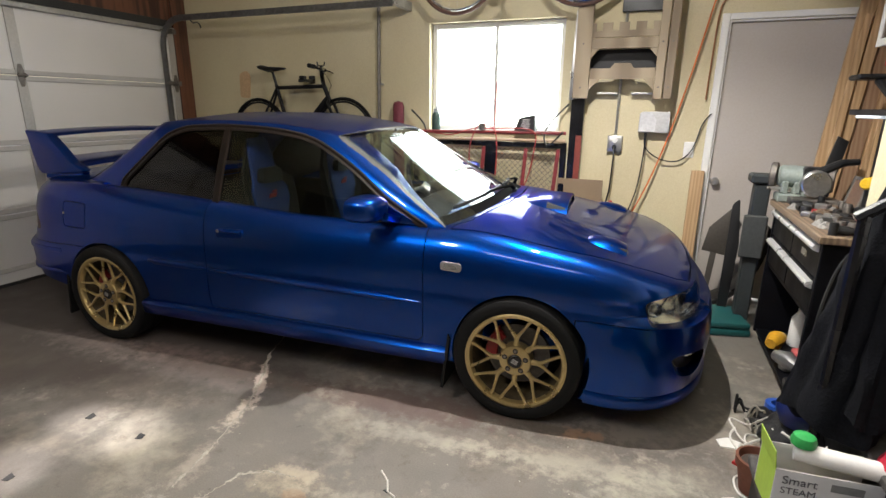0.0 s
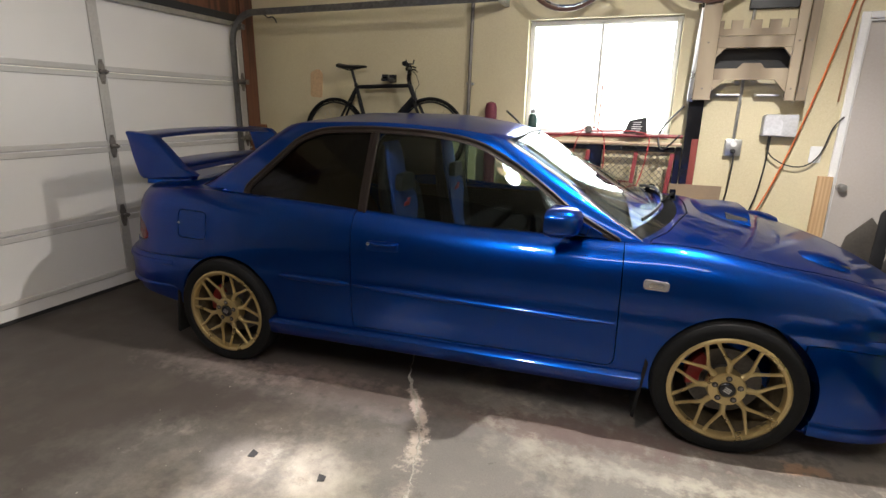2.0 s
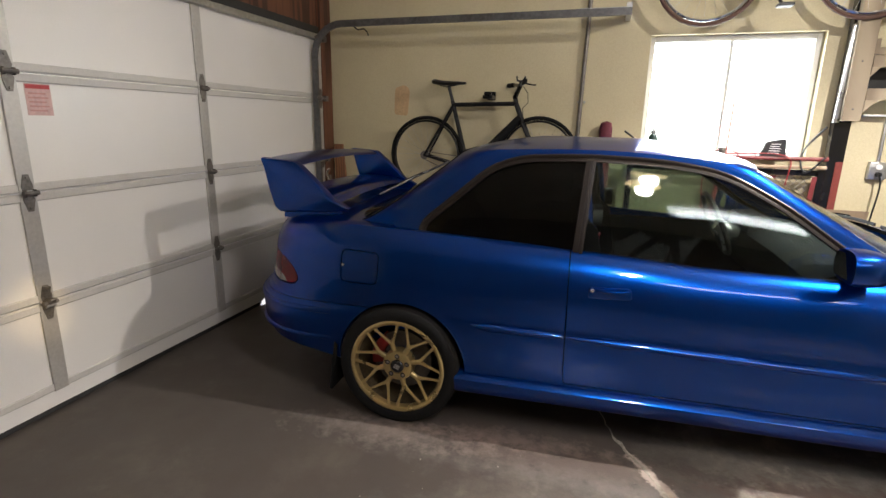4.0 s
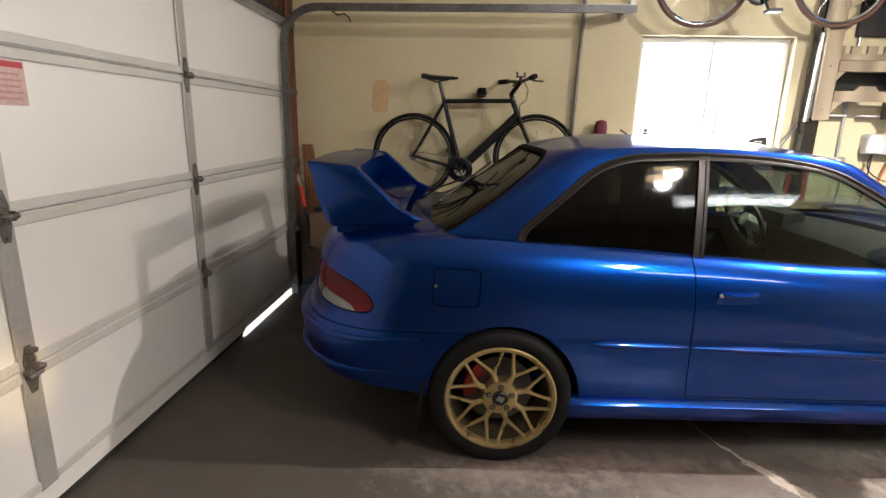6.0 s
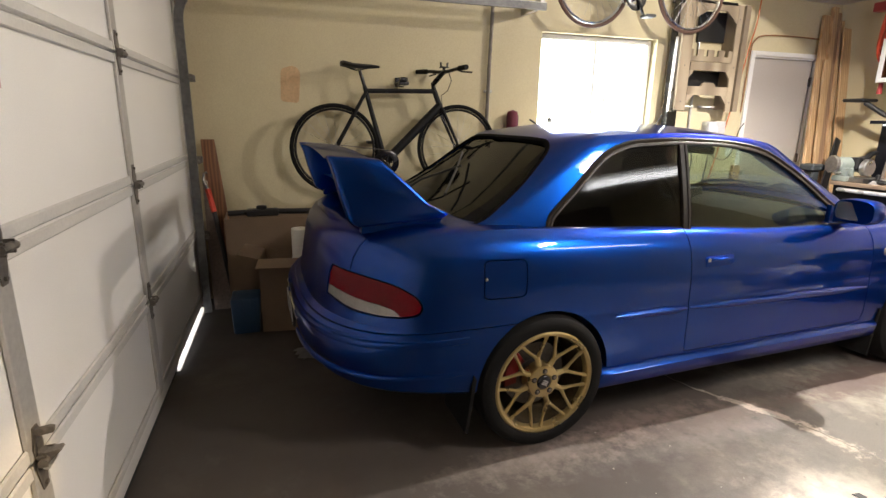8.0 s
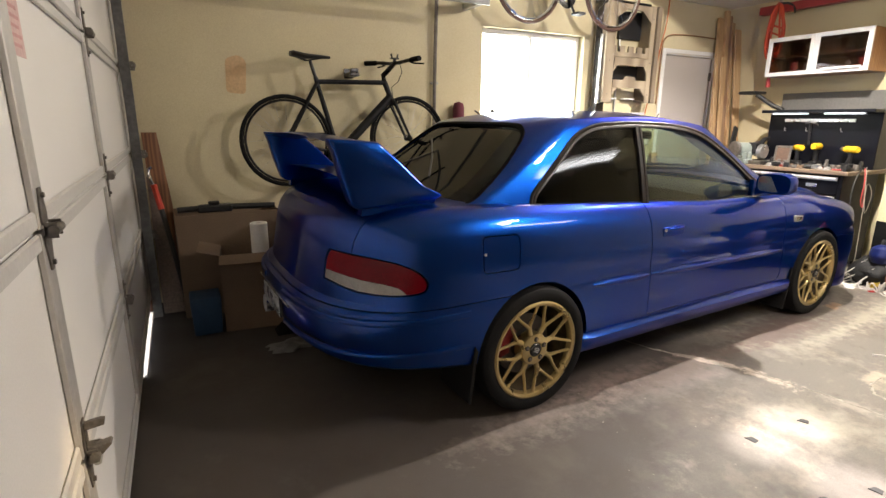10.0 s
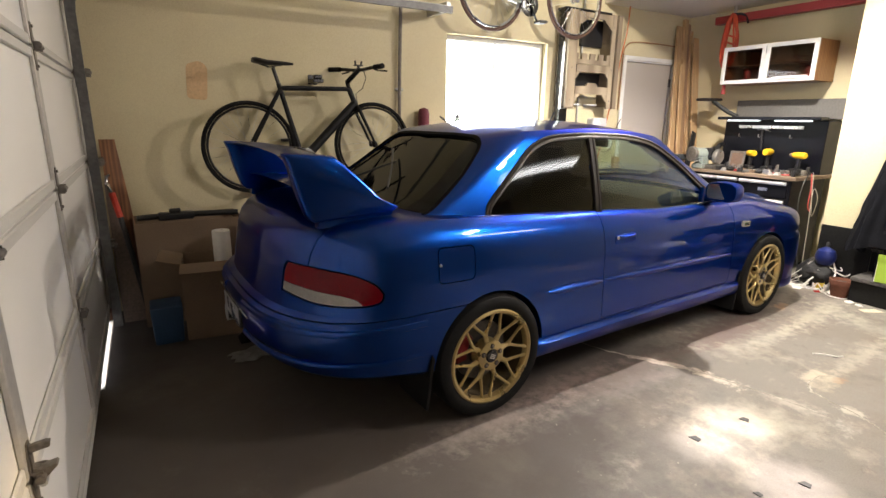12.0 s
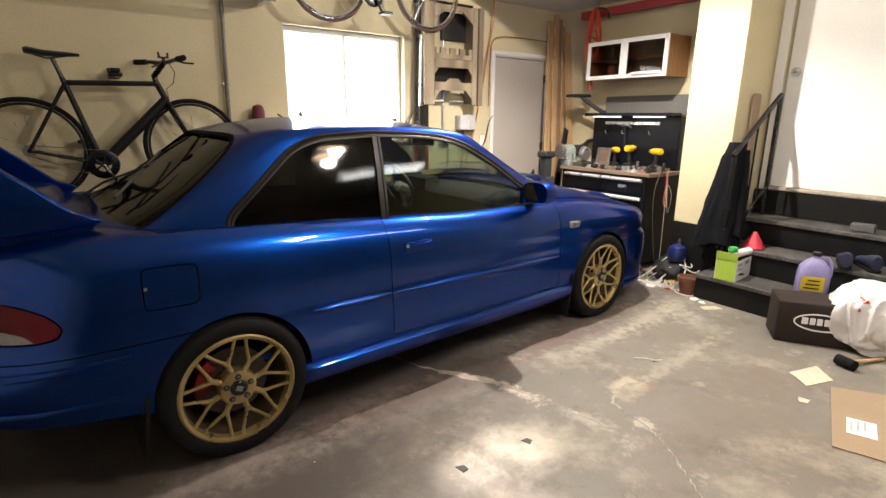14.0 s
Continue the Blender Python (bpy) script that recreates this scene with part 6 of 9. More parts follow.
BIKE = {"r": 0.330, "rear": (-0.965, 0.0), "front": (0.0, 0.012), "bb": (-0.585, -0.10), "seat": (-0.735, 0.455), "seat_low": (-0.722, 0.425), "head_top": (-0.195, 0.438), "head_low": (-0.150, 0.330), "saddle": (-0.768, 0.598), "bar": (-0.150, 0.575), "turn": 22}
bicycle((-2.264, 4.035, 1.160), "matt black single-speed bicycle hung on the wall", M_BIKE, M_BIKE, M_RUBBER, "bicycles on the wall", BIKE)
BIKE2 = dict(BIKE, r=0.345, rear=(-0.965, 0.0))
M_BROWNTYRE = material("brown_gumwall_tyre", (0.10, 0.05, 0.035), 0.7)
bicycle((-0.185, 4.0, 2.475), "road bicycle hung high over the window", M_SILVER, M_SILVER, M_BROWNTYRE, "bicycles on the wall", BIKE2)

wh = thing("wall_hook", "black wall hook holding the bicycle's top tube", "hook", (-2.70, 4.2, 1.60))
bm = bmesh.new()
box(bm, -0.035, 0.035, -0.012, 0.0, 0.03, 0.10, 0.003)
part("plate", bm, M_BLACKMETAL, wh)
bm = bmesh.new()
box(bm, -0.04, 0.04, -0.175, -0.012, 0.036, 0.064, 0.006)
box(bm, -0.03, 0.03, -0.175, -0.13, 0.064, 0.092, 0.006)
part("arm", bm, M_BLACKMETAL, wh)
wh2 = thing("wall_hook", "black wall hook holding the upper bicycle", "hook", (-0.65, 4.2, 2.86))
bm = bmesh.new()
box(bm, -0.035, 0.035, -0.012, 0.0, -0.05, 0.09, 0.003)
part("plate", bm, M_BLACKMETAL, wh2)
bm = bmesh.new()
box(bm, -0.03, 0.03, -0.22, -0.012, -0.012, 0.016, 0.004)
part("arm", bm, M_BLACKMETAL, wh2)

# patch of bare filler on the plaster
bm = bmesh.new()
prism(bm, rounded([(-3.60, 1.50), (-3.47, 1.49), (-3.45, 1.72), (-3.50, 1.76), (-3.59, 1.73)], 0.03), 4.2025, 4.206, "XZ")
struct("trim", bm, material("bare_filler", (0.66, 0.45, 0.25), 0.85), "tan patch of bare wall filler", "wall patch")

# dark pipe down the wall
pp = thing("wall_pipe", "dark steel pipe running down the wall", "pipe", (-1.955, 4.17, 0), kind="structure")
bm = bmesh.new()
tube(bm, [(0, 0, 0.02), (-0.012, 0, 0.9), (-0.008, 0, 1.35), (0.0, 0, 1.8), (0.012, -0.005, 2.27), (0.012, 0, CEIL - 0.01)], 0.016, 8)
part("pipe", bm, M_RUSTY, pp)
for z in (0.7, 1.62, 2.5):
    bm = bmesh.new()
    box(bm, -0.032, 0.032, 0.0, 0.033, z - 0.01, z + 0.01, 0.003)
    part("pipe_clip", bm, M_GALV, pp)


def ply_rack():
    r = thing("plywood_rack", "weathered plywood tool rack with cut-outs on the wall", "tool rack", (-0.205, 4.02, 1.50))
    H = 0.92
    for x0, x1, y0, y1 in ((0.0, 0.115, 0.0, 0.022), (0.575, 0.635, 0.0, 0.022), (0.642, 0.70, -0.018, 0.02)):
        bm = bmesh.new()
        box(bm, x0, x1, y0, y1, 0.0, H, 0.003)
        part("upright", bm, M_PLY, r)
    for x in (0.004, 0.606):
        bm = bmesh.new()
        box(bm, x, x + 0.022, 0.023, 0.178, 0.02, H - 0.02, 0.002)
        part("side", bm, M_PLY, r)
    top = [(0.116, 0.56), (0.574, 0.56), (0.574, 0.66)]
    for k in range(4):
        a = 0.53 - 0.115 * k
        top += [(a, 0.66), (a, 0.605), (a - 0.045, 0.605), (a - 0.045, 0.66)]
    top += [(0.116, 0.66)]
    bm = bmesh.new()
    prism(bm, [(x, z - 0.13) for x, z in top], 0.004, 0.02, "XZ")
    part("notched_shelf", bm, M_PLY, r)
    bm = bmesh.new()
    prism(bm, rounded([(0.117, 0.352), (0.573, 0.352), (0.573, 0.425), (0.117, 0.425)], 0.004), -0.003, 0.021, "XZ")
    part("crossboard", bm, M_PLY, r)
    bm = bmesh.new()
    prism(bm, [(0.117, 0.14), (0.573, 0.14), (0.573, 0.215), (0.43, 0.215), (0.40, 0.25), (0.29, 0.25), (0.26, 0.215), (0.117, 0.215)], -0.002, 0.02, "XZ")
    part("crossboard", bm, M_PLY, r)
    for x0, x1, s in ((0.117, 0.19, 1), (0.573, 0.50, -1)):
        bm = bmesh.new()
        prism(bm, [(x0, 0.139), (x1, 0.139), (x0, 0.06)][::s], 0.0, 0.02, "XZ")
        part("corner_gusset", bm, M_PLY, r)
    for x0, x1, s in ((0.117, 0.17, 1), (0.573, 0.52, -1)):
        bm = bmesh.new()
        prism(bm, [(x0, 0.351), (x1, 0.351), (x0, 0.29)][::s], 0.0, 0.02, "XZ")
        part("corner_gusset", bm, M_PLY, r)
    bm = bmesh.new()
    prism(bm, [(0.117, 0.91), (0.117, 0.78), (0.25, 0.86), (0.45, 0.86), (0.573, 0.76), (0.573, 0.91)], 0.0, 0.02, "XZ")
    part("crossboard", bm, M_PLY, r)
    bm = bmesh.new()
    box(bm, 0.03, 0.60, 0.150, 0.178, 0.20, 0.36, 0.004)
    part("back_tray", bm, M_TRIMBLACK, r, "black tray behind the cut-out")
    bm = bmesh.new()
    box(bm, 0.30, 0.60, 0.150, 0.178, 0.62, 0.88, 0.004)
    part("back_tray", bm, M_TRIMBLACK, r, "black tray behind the cut-out")
    for x in (0.17, 0.42):
        bm = bmesh.new()
        box(bm, x, x + 0.15, 0.12, 0.178, 0.035, 0.05, 0.003)
        part("ledge", bm, M_WHITE, r, "white ledge strip")
    for x in (0.055, 0.605, 0.67):
        for z in (0.08, 0.39, 0.80):
            bm = bmesh.new()
            lathe(bm, [(0.0, -0.003), (0.006, -0.002), (0.007, 0.0)], 8, "Y", pose(x, -0.001 if x < 0.65 else -0.019, z))
            part("screw", bm, M_RUSTY, r)
    bm = bmesh.new()
    box(bm, -0.01, 0.62, 0.06, 0.178, H + 0.002, H + 0.03, 0.003)
    part("top_rail", bm, M_BLACKMETAL, r, "black top rail")


ply_rack()
st = thing("steel_strip", "bright stainless steel strip leaning beside the rack", "metal strip", (-0.235, 4.06, 1.49))
bm = bmesh.new()
prism(bm, [(0.0, 0.0), (0.035, 0.0), (0.045, 0.06), (0.06, 0.0), (0.072, 0.62), (0.016, 0.64)], 0.0, 0.03, "XZ", 0.002)
part("sheet", bm, M_SILVER, st)


def ramp():
    """Folded trailer ramp standing under the window."""
    r = thing("trailer_ramp", "folded black and red trailer ramp with expanded mesh, under the window", "trailer ramp", (-1.56, 4.06, 0.0))
    red = material("faded_red_paint", (0.22, 0.030, 0.032), 0.5, 0, 0.2, 60, 8, 0.05)
    L = 1.34
    for z, mt, rr in ((1.232, red, 0.014), (1.172, material("tan_strap", (0.45, 0.33, 0.22), 0.7), 0.013)):
        bm = bmesh.new()
        tube(bm, [(0.02, -0.03, z - 0.012), (L * 0.5, -0.032, z), (L - 0.01, -0.03, z + 0.004)], rr, 8)
        part("rail", bm, mt, r)
    for x0, x1 in ((0.0, 0.045), (0.66, 0.76), (L - 0.05, L - 0.005)):
        bm = bmesh.new()
        box(bm, x0, x1, -0.012, 0.03, 0.002, 1.16, 0.004)
        part("post", bm, M_BLACKMETAL, r)
    for z in (0.46, 1.115):
        bm = bmesh.new()
        box(bm, 0.046, L - 0.052, 0.0, 0.026, z, z + 0.04, 0.004)
        part("cross_bar", bm, M_BLACKMETAL, r)
    for x in (0.60, 0.96, 1.22):
        bm = bmesh.new()
        prism(bm, [(x, 0.50), (x + 0.03, 0.50), (x + 0.07, 1.11), (x + 0.04, 1.11)], -0.018, -0.013, "XZ")
        part("red_stay", bm, red, r)
    bm = bmesh.new()
    dx, dz, t = 0.046, 0.0235, 0.0033
    n, rows = int((L - 0.1) / dx), int(0.62 / dz)
    for j in range(rows):
        z0 = 0.502 + j * dz
        up = []
        for k in range(2 * n + 1):
            x = 0.048 + k * dx / 2
            z = z0 + (dz / 2 if (k % 2) else -dz / 2) * (1 if j % 2 == 0 else -1)
            up.append((x, z))
        lo = [bm.verts.new((x, 0.010, z - t)) for x, z in up]
        mi = [bm.verts.new((x, 0.004, z)) for x, z in up]
        hi = [bm.verts.new((x, 0.010, z + t)) for x, z in up]
        for k in range(2 * n):
            bm.faces.new((lo[k], lo[k + 1], mi[k + 1], mi[k]))
            bm.faces.new((mi[k], mi[k + 1], hi[k + 1], hi[k]))
            bm.faces.new((hi[k], hi[k + 1], lo[k + 1], lo[k]))
    tagged(part("expanded_mesh", bm, M_RUSTY, r, "black expanded metal mesh", None, 10), kind="stuff")


ramp()
po = thing("steel_channel", "tall black steel channel with a reddish edge against the wall", "steel post", (-0.215, 4.09, 0.0))
bm = bmesh.new()
prism(bm, [(0.0, 0.0), (0.10, 0.0), (0.10, 0.07), (0.09, 0.07), (0.09, 0.01), (0.01, 0.01), (0.01, 0.07), (0.0, 0.07)], 0.0, 2.42, "XY", 0.0)
part("channel", bm, M_BLACKMETAL, po)
bm = bmesh.new()
box(bm, 0.052, 0.098, -0.008, -0.001, 0.80, 1.22, 0.002)
part("red_edge", bm, material("rust_red_primer", (0.20, 0.035, 0.025), 0.6), po, "rust red strip")

# things on the window sill and rail
bo = thing("spray_bottle", "small dark green bottle with a grey cap", "bottle", (-1.385, 4.150, 1.233))
bm = bmesh.new()
lathe(bm, [(0.0, 0.0), (0.036, 0.0), (0.038, 0.01), (0.038, 0.11), (0.03, 0.14), (0.018, 0.15), (0.0, 0.15)], 20)
part("body", bm, material("dark_green_plastic", (0.03, 0.07, 0.06), 0.35), bo)
bm = bmesh.new()
lathe(bm, [(0.0, 0.151), (0.02, 0.151), (0.02, 0.178), (0.008, 0.182), (0.006, 0.20), (0.0, 0.20)], 16)
part("cap", bm, material("grey_plastic", (0.30, 0.31, 0.32), 0.5), bo)

ch = thing("battery_charger", "black charger with pale printed lines on its face", "charger", (-0.66, 4.085, 1.238))
bm = bmesh.new()
loft_pts = [[(0.0, y, 0.0), (0.175, y, 0.0), (0.165, y, 0.135), (0.04, y, 0.108)] for y in (-0.03, 0.06)]
vr = [[bm.verts.new(p) for p in q] for q in loft_pts]
for k in range(4):
    bm.faces.new((vr[0][k], vr[0][(k + 1) % 4], vr[1][(k + 1) % 4], vr[1][k]))
bm.faces.new(vr[0][::-1])
bm.faces.new(vr[1])
bmesh.ops.bevel(bm, geom=bm.edges[:], offset=0.006, segments=2, affect="EDGES")
part("case", bm, M_TRIMBLACK, ch)
for k in range(5):
    bm = bmesh.new()
    box(bm, 0.055 + 0.004 * k, 0.125 + 0.006 * (k % 3), -0.0325, -0.0305, 0.028 + 0.016 * k, 0.033 + 0.016 * k)
    part("print_line", bm, M_WHITE, ch)
rd = thing("folded_red_cover", "dark red padded roll standing beside the window", "roll", (-1.745, 4.13, 0.0))
bm = bmesh.new()
lathe(bm, [(0.0, 0.0), (0.045, 0.0), (0.05, 0.02), (0.05, 1.42), (0.04, 1.46), (0.0, 1.475)], 16)
part("roll", bm, material("dark_red_fabric", (0.13, 0.022, 0.035), 0.8), rd)
cl = thing("clamp", "small grey clamp on the red rail", "clamp", (-0.915, 4.02, 1.246))
bm = bmesh.new()
box(bm, -0.025, 0.025, -0.03, 0.02, 0.0, 0.055, 0.008)
tube(bm, [(0, -0.03, 0.03), (0, -0.07, 0.045)], 0.007, 8)
part("jaw", bm, M_RUSTY, cl)
tw = thing("thin_stick", "thin pale red stick standing in the window", "stick", (-0.855, 4.17, 1.234))
bm = bmesh.new()
tube(bm, [(0, 0, 0), (0.006, 0, 0.4)], 0.007, 6)
part("stick", bm, material("pale_red_paint", (0.55, 0.25, 0.22), 0.6), tw)
M_CORDRED = material("red_cord", (0.42, 0.05, 0.05), 0.55)
M_CORDBLACK = material("black_cord", (0.015, 0.015, 0.015), 0.5)
M_CORDORANGE = material("orange_cord", (0.62, 0.15, 0.03), 0.5)
M_CORDGREY = material("grey_cord", (0.35, 0.33, 0.28), 0.6)
M_CORDWHITE = material("white_cord", (0.75, 0.73, 0.68), 0.5)


def cord(name, label, pts, r, mt, smooth_n=4):
    """A hanging lead through the points."""
    ob = thing(name, label, "cord", pts[0])
    P = [Vector(p) - Vector(pts[0]) for p in pts]
    fine = []
    for i in range(len(P) - 1):
        p0, p1, p2, p3 = P[max(i - 1, 0)], P[i], P[i + 1], P[min(i + 2, len(P) - 1)]
        for k in range(smooth_n):
            t = k / smooth_n
            fine.append(0.5 * ((2 * p1) + (p2 - p0) * t + (2 * p0 - 5 * p1 + 4 * p2 - p3) * t * t + (3 * p1 - p0 - 3 * p2 + p3) * t**3))
    fine.append(P[-1])
    bm = bmesh.new()
    tube(bm, fine, r, 6)
    part("lead", bm, mt, ob)
    return ob


cord("lead", "red lead looped over the ramp's rail", [(-0.98, 4.0, 0.70), (-1.02, 4.0, 1.05), (-0.97, 4.0, 1.25), (-0.90, 4.0, 1.29), (-0.80, 4.0, 1.24), (-0.78, 4.0, 1.0), (-0.80, 4.0, 0.75)], 0.005, M_CORDRED)
cord("lead", "red lead draped along the rail", [(-1.45, 4.02, 1.23), (-1.2, 4.01, 1.20), (-1.0, 4.0, 1.255), (-0.86, 4.0, 1.26), (-0.5, 4.0, 1.255), (-0.47, 4.0, 1.1), (-0.52, 4.0, 0.85), (-0.6, 4.0, 0.7)], 0.005, M_CORDRED)
cord("black_strap", "black rubber strap between ramp and wall", [(-0.24, 4.13, 1.46), (-0.36, 4.08, 1.32), (-0.40, 4.02, 1.22), (-0.36, 4.0, 1.14), (-0.25, 4.02, 1.25)], 0.007, M_CORDBLACK)
cord("black_strap", "black hooked rod leaning by the window", [(-1.60, 4.1, 1.40), (-1.47, 4.05, 1.30), (-1.43, 4.03, 1.23)], 0.008, M_CORDBLACK)


def socket():
    s = thing("wall_socket", "grey metal socket box with a conduit above", "socket", (0.075, NORTH, 1.10), kind="structure")
    bm = bmesh.new()
    box(bm, 0, 0.112, -0.045, 0.0, 0, 0.125, 0.008, None, 2)
    part("box", bm, M_GALV, s)
    bm = bmesh.new()
    lathe(bm, [(0.0, -0.006), (0.02, -0.005), (0.022, 0.0)], 20, "Y", pose(0.056, -0.0455, 0.09))
    part("outlet", bm, M_WHITE, s)
    bm = bmesh.new()
    lathe(bm, [(0.0, -0.03), (0.016, -0.03), (0.018, 0.0)], 14, "Y", pose(0.056, -0.0455, 0.038))
    part("plug", bm, M_TRIMBLACK, s, "black plug")
    bm = bmesh.new()
    tube(bm, [(0.056, -0.014, 0.126), (0.056, -0.014, 0.6), (0.056, -0.014, CEIL - 1.11)], 0.011, 8)
    part("conduit", bm, M_GALV, s)


socket()
gb = thing("control_box", "pale grey plastic control box on the wall", "control box", (0.295, NORTH, 1.255), kind="structure")
bm = bmesh.new()
prism(bm, rounded([(0, 0), (0.215, 0), (0.215, 0.155), (0.02, 0.155), (0.0, 0.14)], 0.012), -0.085, -0.001, "XZ", 0.006)
part("case", bm, material("pale_grey_plastic", (0.50, 0.50, 0.50), 0.5), gb)
bm = bmesh.new()
prism(bm, rounded([(0.008, 0.008), (0.12, 0.008), (0.12, 0.10), (0.085, 0.148), (0.008, 0.148)], 0.01), -0.092, -0.086, "XZ")
part("cover", bm, material("light_grey_plastic", (0.60, 0.60, 0.61), 0.45), gb)
sp = thing("switch_plate", "white switch plate", "switch", (0.632, NORTH, 1.075), kind="structure")
bm = bmesh.new()
box(bm, 0, 0.075, -0.007, -0.0005, 0, 0.118, 0.003)
part("plate", bm, M_WHITE, sp)
bm = bmesh.new()
box(bm, 0.03, 0.045, -0.012, -0.0072, 0.045, 0.073, 0.002)
part("toggle", bm, M_WHITE, sp)
cord("extension_lead", "black power lead hanging from the socket", [(0.131, 4.13, 1.135), (0.135, 4.10, 1.05), (0.125, 4.12, 0.8), (0.10, 4.12, 0.62), (0.14, 4.08, 0.4), (0.2, 4.05, 0.02)], 0.006, M_CORDBLACK)
cord("extension_lead", "black lead hanging from the control box", [(0.355, 4.13, 1.254), (0.350, 4.13, 1.05), (0.325, 4.14, 0.8), (0.25, 4.13, 0.55), (0.16, 4.1, 0.35), (0.10, 4.0, 0.02)], 0.006, M_CORDBLACK)
cord("extension_lead", "black lead looping towards the door", [(0.345, 4.13, 1.254), (0.36, 4.15, 1.14), (0.47, 4.15, 1.06), (0.60, 4.16, 1.05), (0.69, 4.17, 1.14), (0.735, 4.175, 1.32), (0.785, 4.17, 1.40)], 0.005, M_CORDBLACK)
cord("cable", "orange extension lead running down the wall", [(0.74, 4.14, CEIL - 0.02), (0.74, 4.15, 2.4), (0.70, 4.16, 2.12), (0.62, 4.16, 1.7), (0.52, 4.16, 1.25), (0.40, 4.14, 0.85), (0.26, 4.1, 0.5), (0.1, 3.95, 0.02)], 0.0065, M_CORDORANGE)
cord("cable", "brown lead stapled round the door frame", [(0.735, 4.185, 1.5), (0.745, 4.185, 2.05), (0.78, 4.185, 2.17), (0.90, 4.185, 2.22), (1.3, 4.185, 2.23), (1.75, 4.185, 2.22)], 0.006, material("brown_cord", (0.35, 0.16, 0.07), 0.6))
sd = thing("pine_stud", "short pine stud leaning beside the door", "timber", (0.705, 4.13, 0.0))
bm = bmesh.new()
box(bm, 0, 0.09, -0.02, 0.02, 0.001, 0.985, 0.003, pose(0, 0, 0, -2.0, 0, 0))
part("stud", bm, M_PINE, sd)
bx = thing("cardboard_box", "open brown cardboard box with packing tape", "box", (-0.28, 3.78, 0.0))
for a, b, c, d_ in ((0, 0.36, 0, 0.004), (0, 0.36, 0.296, 0.30), (0, 0.004, 0.004, 0.296), (0.356, 0.36, 0.004, 0.296)):
    bm = bmesh.new()
    box(bm, a, b, c, d_, 0.001, 0.72)
    part("side", bm, M_CARD, bx)
bm = bmesh.new()
box(bm, 0.004, 0.356, 0.004, 0.296, 0.002, 0.006)
part("base", bm, M_CARD, bx)
bm = bmesh.new()
box(bm, 0, 0.36, -0.004, 0.0, 0, 0.15, 0, pose(0, 0, 0.72, 115, 0, 0))
part("flap", bm, M_CARD, bx)
bm = bmesh.new()
box(bm, 0, 0.36, 0.0, 0.004, 0, 0.17, 0, pose(0, 0.30, 0.72, 15, 0, 0))
part("flap", bm, M_CARD, bx)
bm = bmesh.new()
box(bm, 0.05, 0.31, -0.002, -0.0005, 0.60, 0.66)
part("tape", bm, material("clear_tape", (0.5, 0.42, 0.3), 0.2), bx, "shiny packing tape")
ol = thing("oil_bottle", "black oil bottle with a red cap", "bottle", (0.16, 3.86, 0.0))
bm = bmesh.new()
box(bm, -0.055, 0.055, -0.04, 0.04, 0.001, 0.62, 0.018, None, 2)
tube(bm, [(0, 0, 0.6), (0, 0, 0.68)], [0.045, 0.02], 12)
part("body", bm, M_TRIMBLACK, ol)
bm = bmesh.new()
lathe(bm, [(0.0, 0.68), (0.024, 0.68), (0.022, 0.73), (0.012, 0.76), (0.0, 0.76)], 14)
part("cap", bm, M_CORDRED, ol, "red cap")
vb = thing("vent_board", "grey-green board standing low against the wall", "board", (0.40, 4.15, 0.0))
bm = bmesh.new()
box(bm, 0, 0.28, 0.0, 0.045, 0.001, 0.36, 0.003)
part("board", bm, material("grey_green_board", (0.24, 0.24, 0.19), 0.8), vb)

# left corner by the garage door
lb = thing("leaning_board", "brown plank leaning in the corner", "plank", (-4.16, 4.03, 0.0))
bm = bmesh.new()
prism(bm, [(0.03, 0.0), (0.20, 0.0), (0.09, 1.225), (0.0, 1.225)], 0.05, 0.072, "XZ", 0.003)
part("plank", bm, wood("reddish_plank", (0.30, 0.14, 0.065), (0.16, 0.07, 0.035), rough=0.6), lb)
lb2 = thing("leaning_board", "pale scuffed panel leaning in the corner", "plank", (-4.155, 3.94, 0.0))
bm = bmesh.new()
prism(bm, [(0.0, 0.0), (0.14, 0.0), (0.10, 0.42), (0.03, 0.95), (0.0, 0.95)], 0.0, 0.02, "XZ", 0.003)
part("panel", bm, material("scuffed_white_panel", (0.26, 0.20, 0.17), 0.7, 0, 0.25), lb2)
rt = thing("pry_tool", "black and red long-handled tool leaning in the corner", "tool", (-4.15, 3.90, 0.0))
bm = bmesh.new()
tube(bm, [(0.16, -0.06, 0.004), (0.095, -0.03, 0.50), (0.06, -0.015, 0.74)], 0.016, 8)
part("handle", bm, M_TRIMBLACK, rt)
bm = bmesh.new()
tube(bm, [(0.06, -0.015, 0.74), (0.032, -0.005, 0.90)], 0.019, 8)
part("grip", bm, material("bright_red_plastic", (0.65, 0.06, 0.03), 0.4), rt, "bright red grip")
bm = bmesh.new()
tube(bm, [(0.032, -0.005, 0.90), (0.01, 0.0, 0.96), (0.015, 0.01, 1.0), (0.035, 0.01, 1.01)], 0.010, 8)
part("hook", bm, M_SILVER, rt)


def carton(at, w, d, h, rz, label, mt, wall=0.004, content=None):
    c = thing("cardboard_box", label, "box", at, rz, "boxes in the corner")
    for a, b, e, f in ((0, w, 0, wall), (0, w, d - wall, d), (0, wall, wall, d - wall), (w - wall, w, wall, d - wall)):
        bm = bmesh.new()
        box(bm, a, b, e, f, 0.001, h)
        part("side", bm, mt, c)
    bm = bmesh.new()
    box(bm, wall, w - wall, wall, d - wall, 0.002, h * 0.75)
    part("filling", bm, mt, c)
    return c


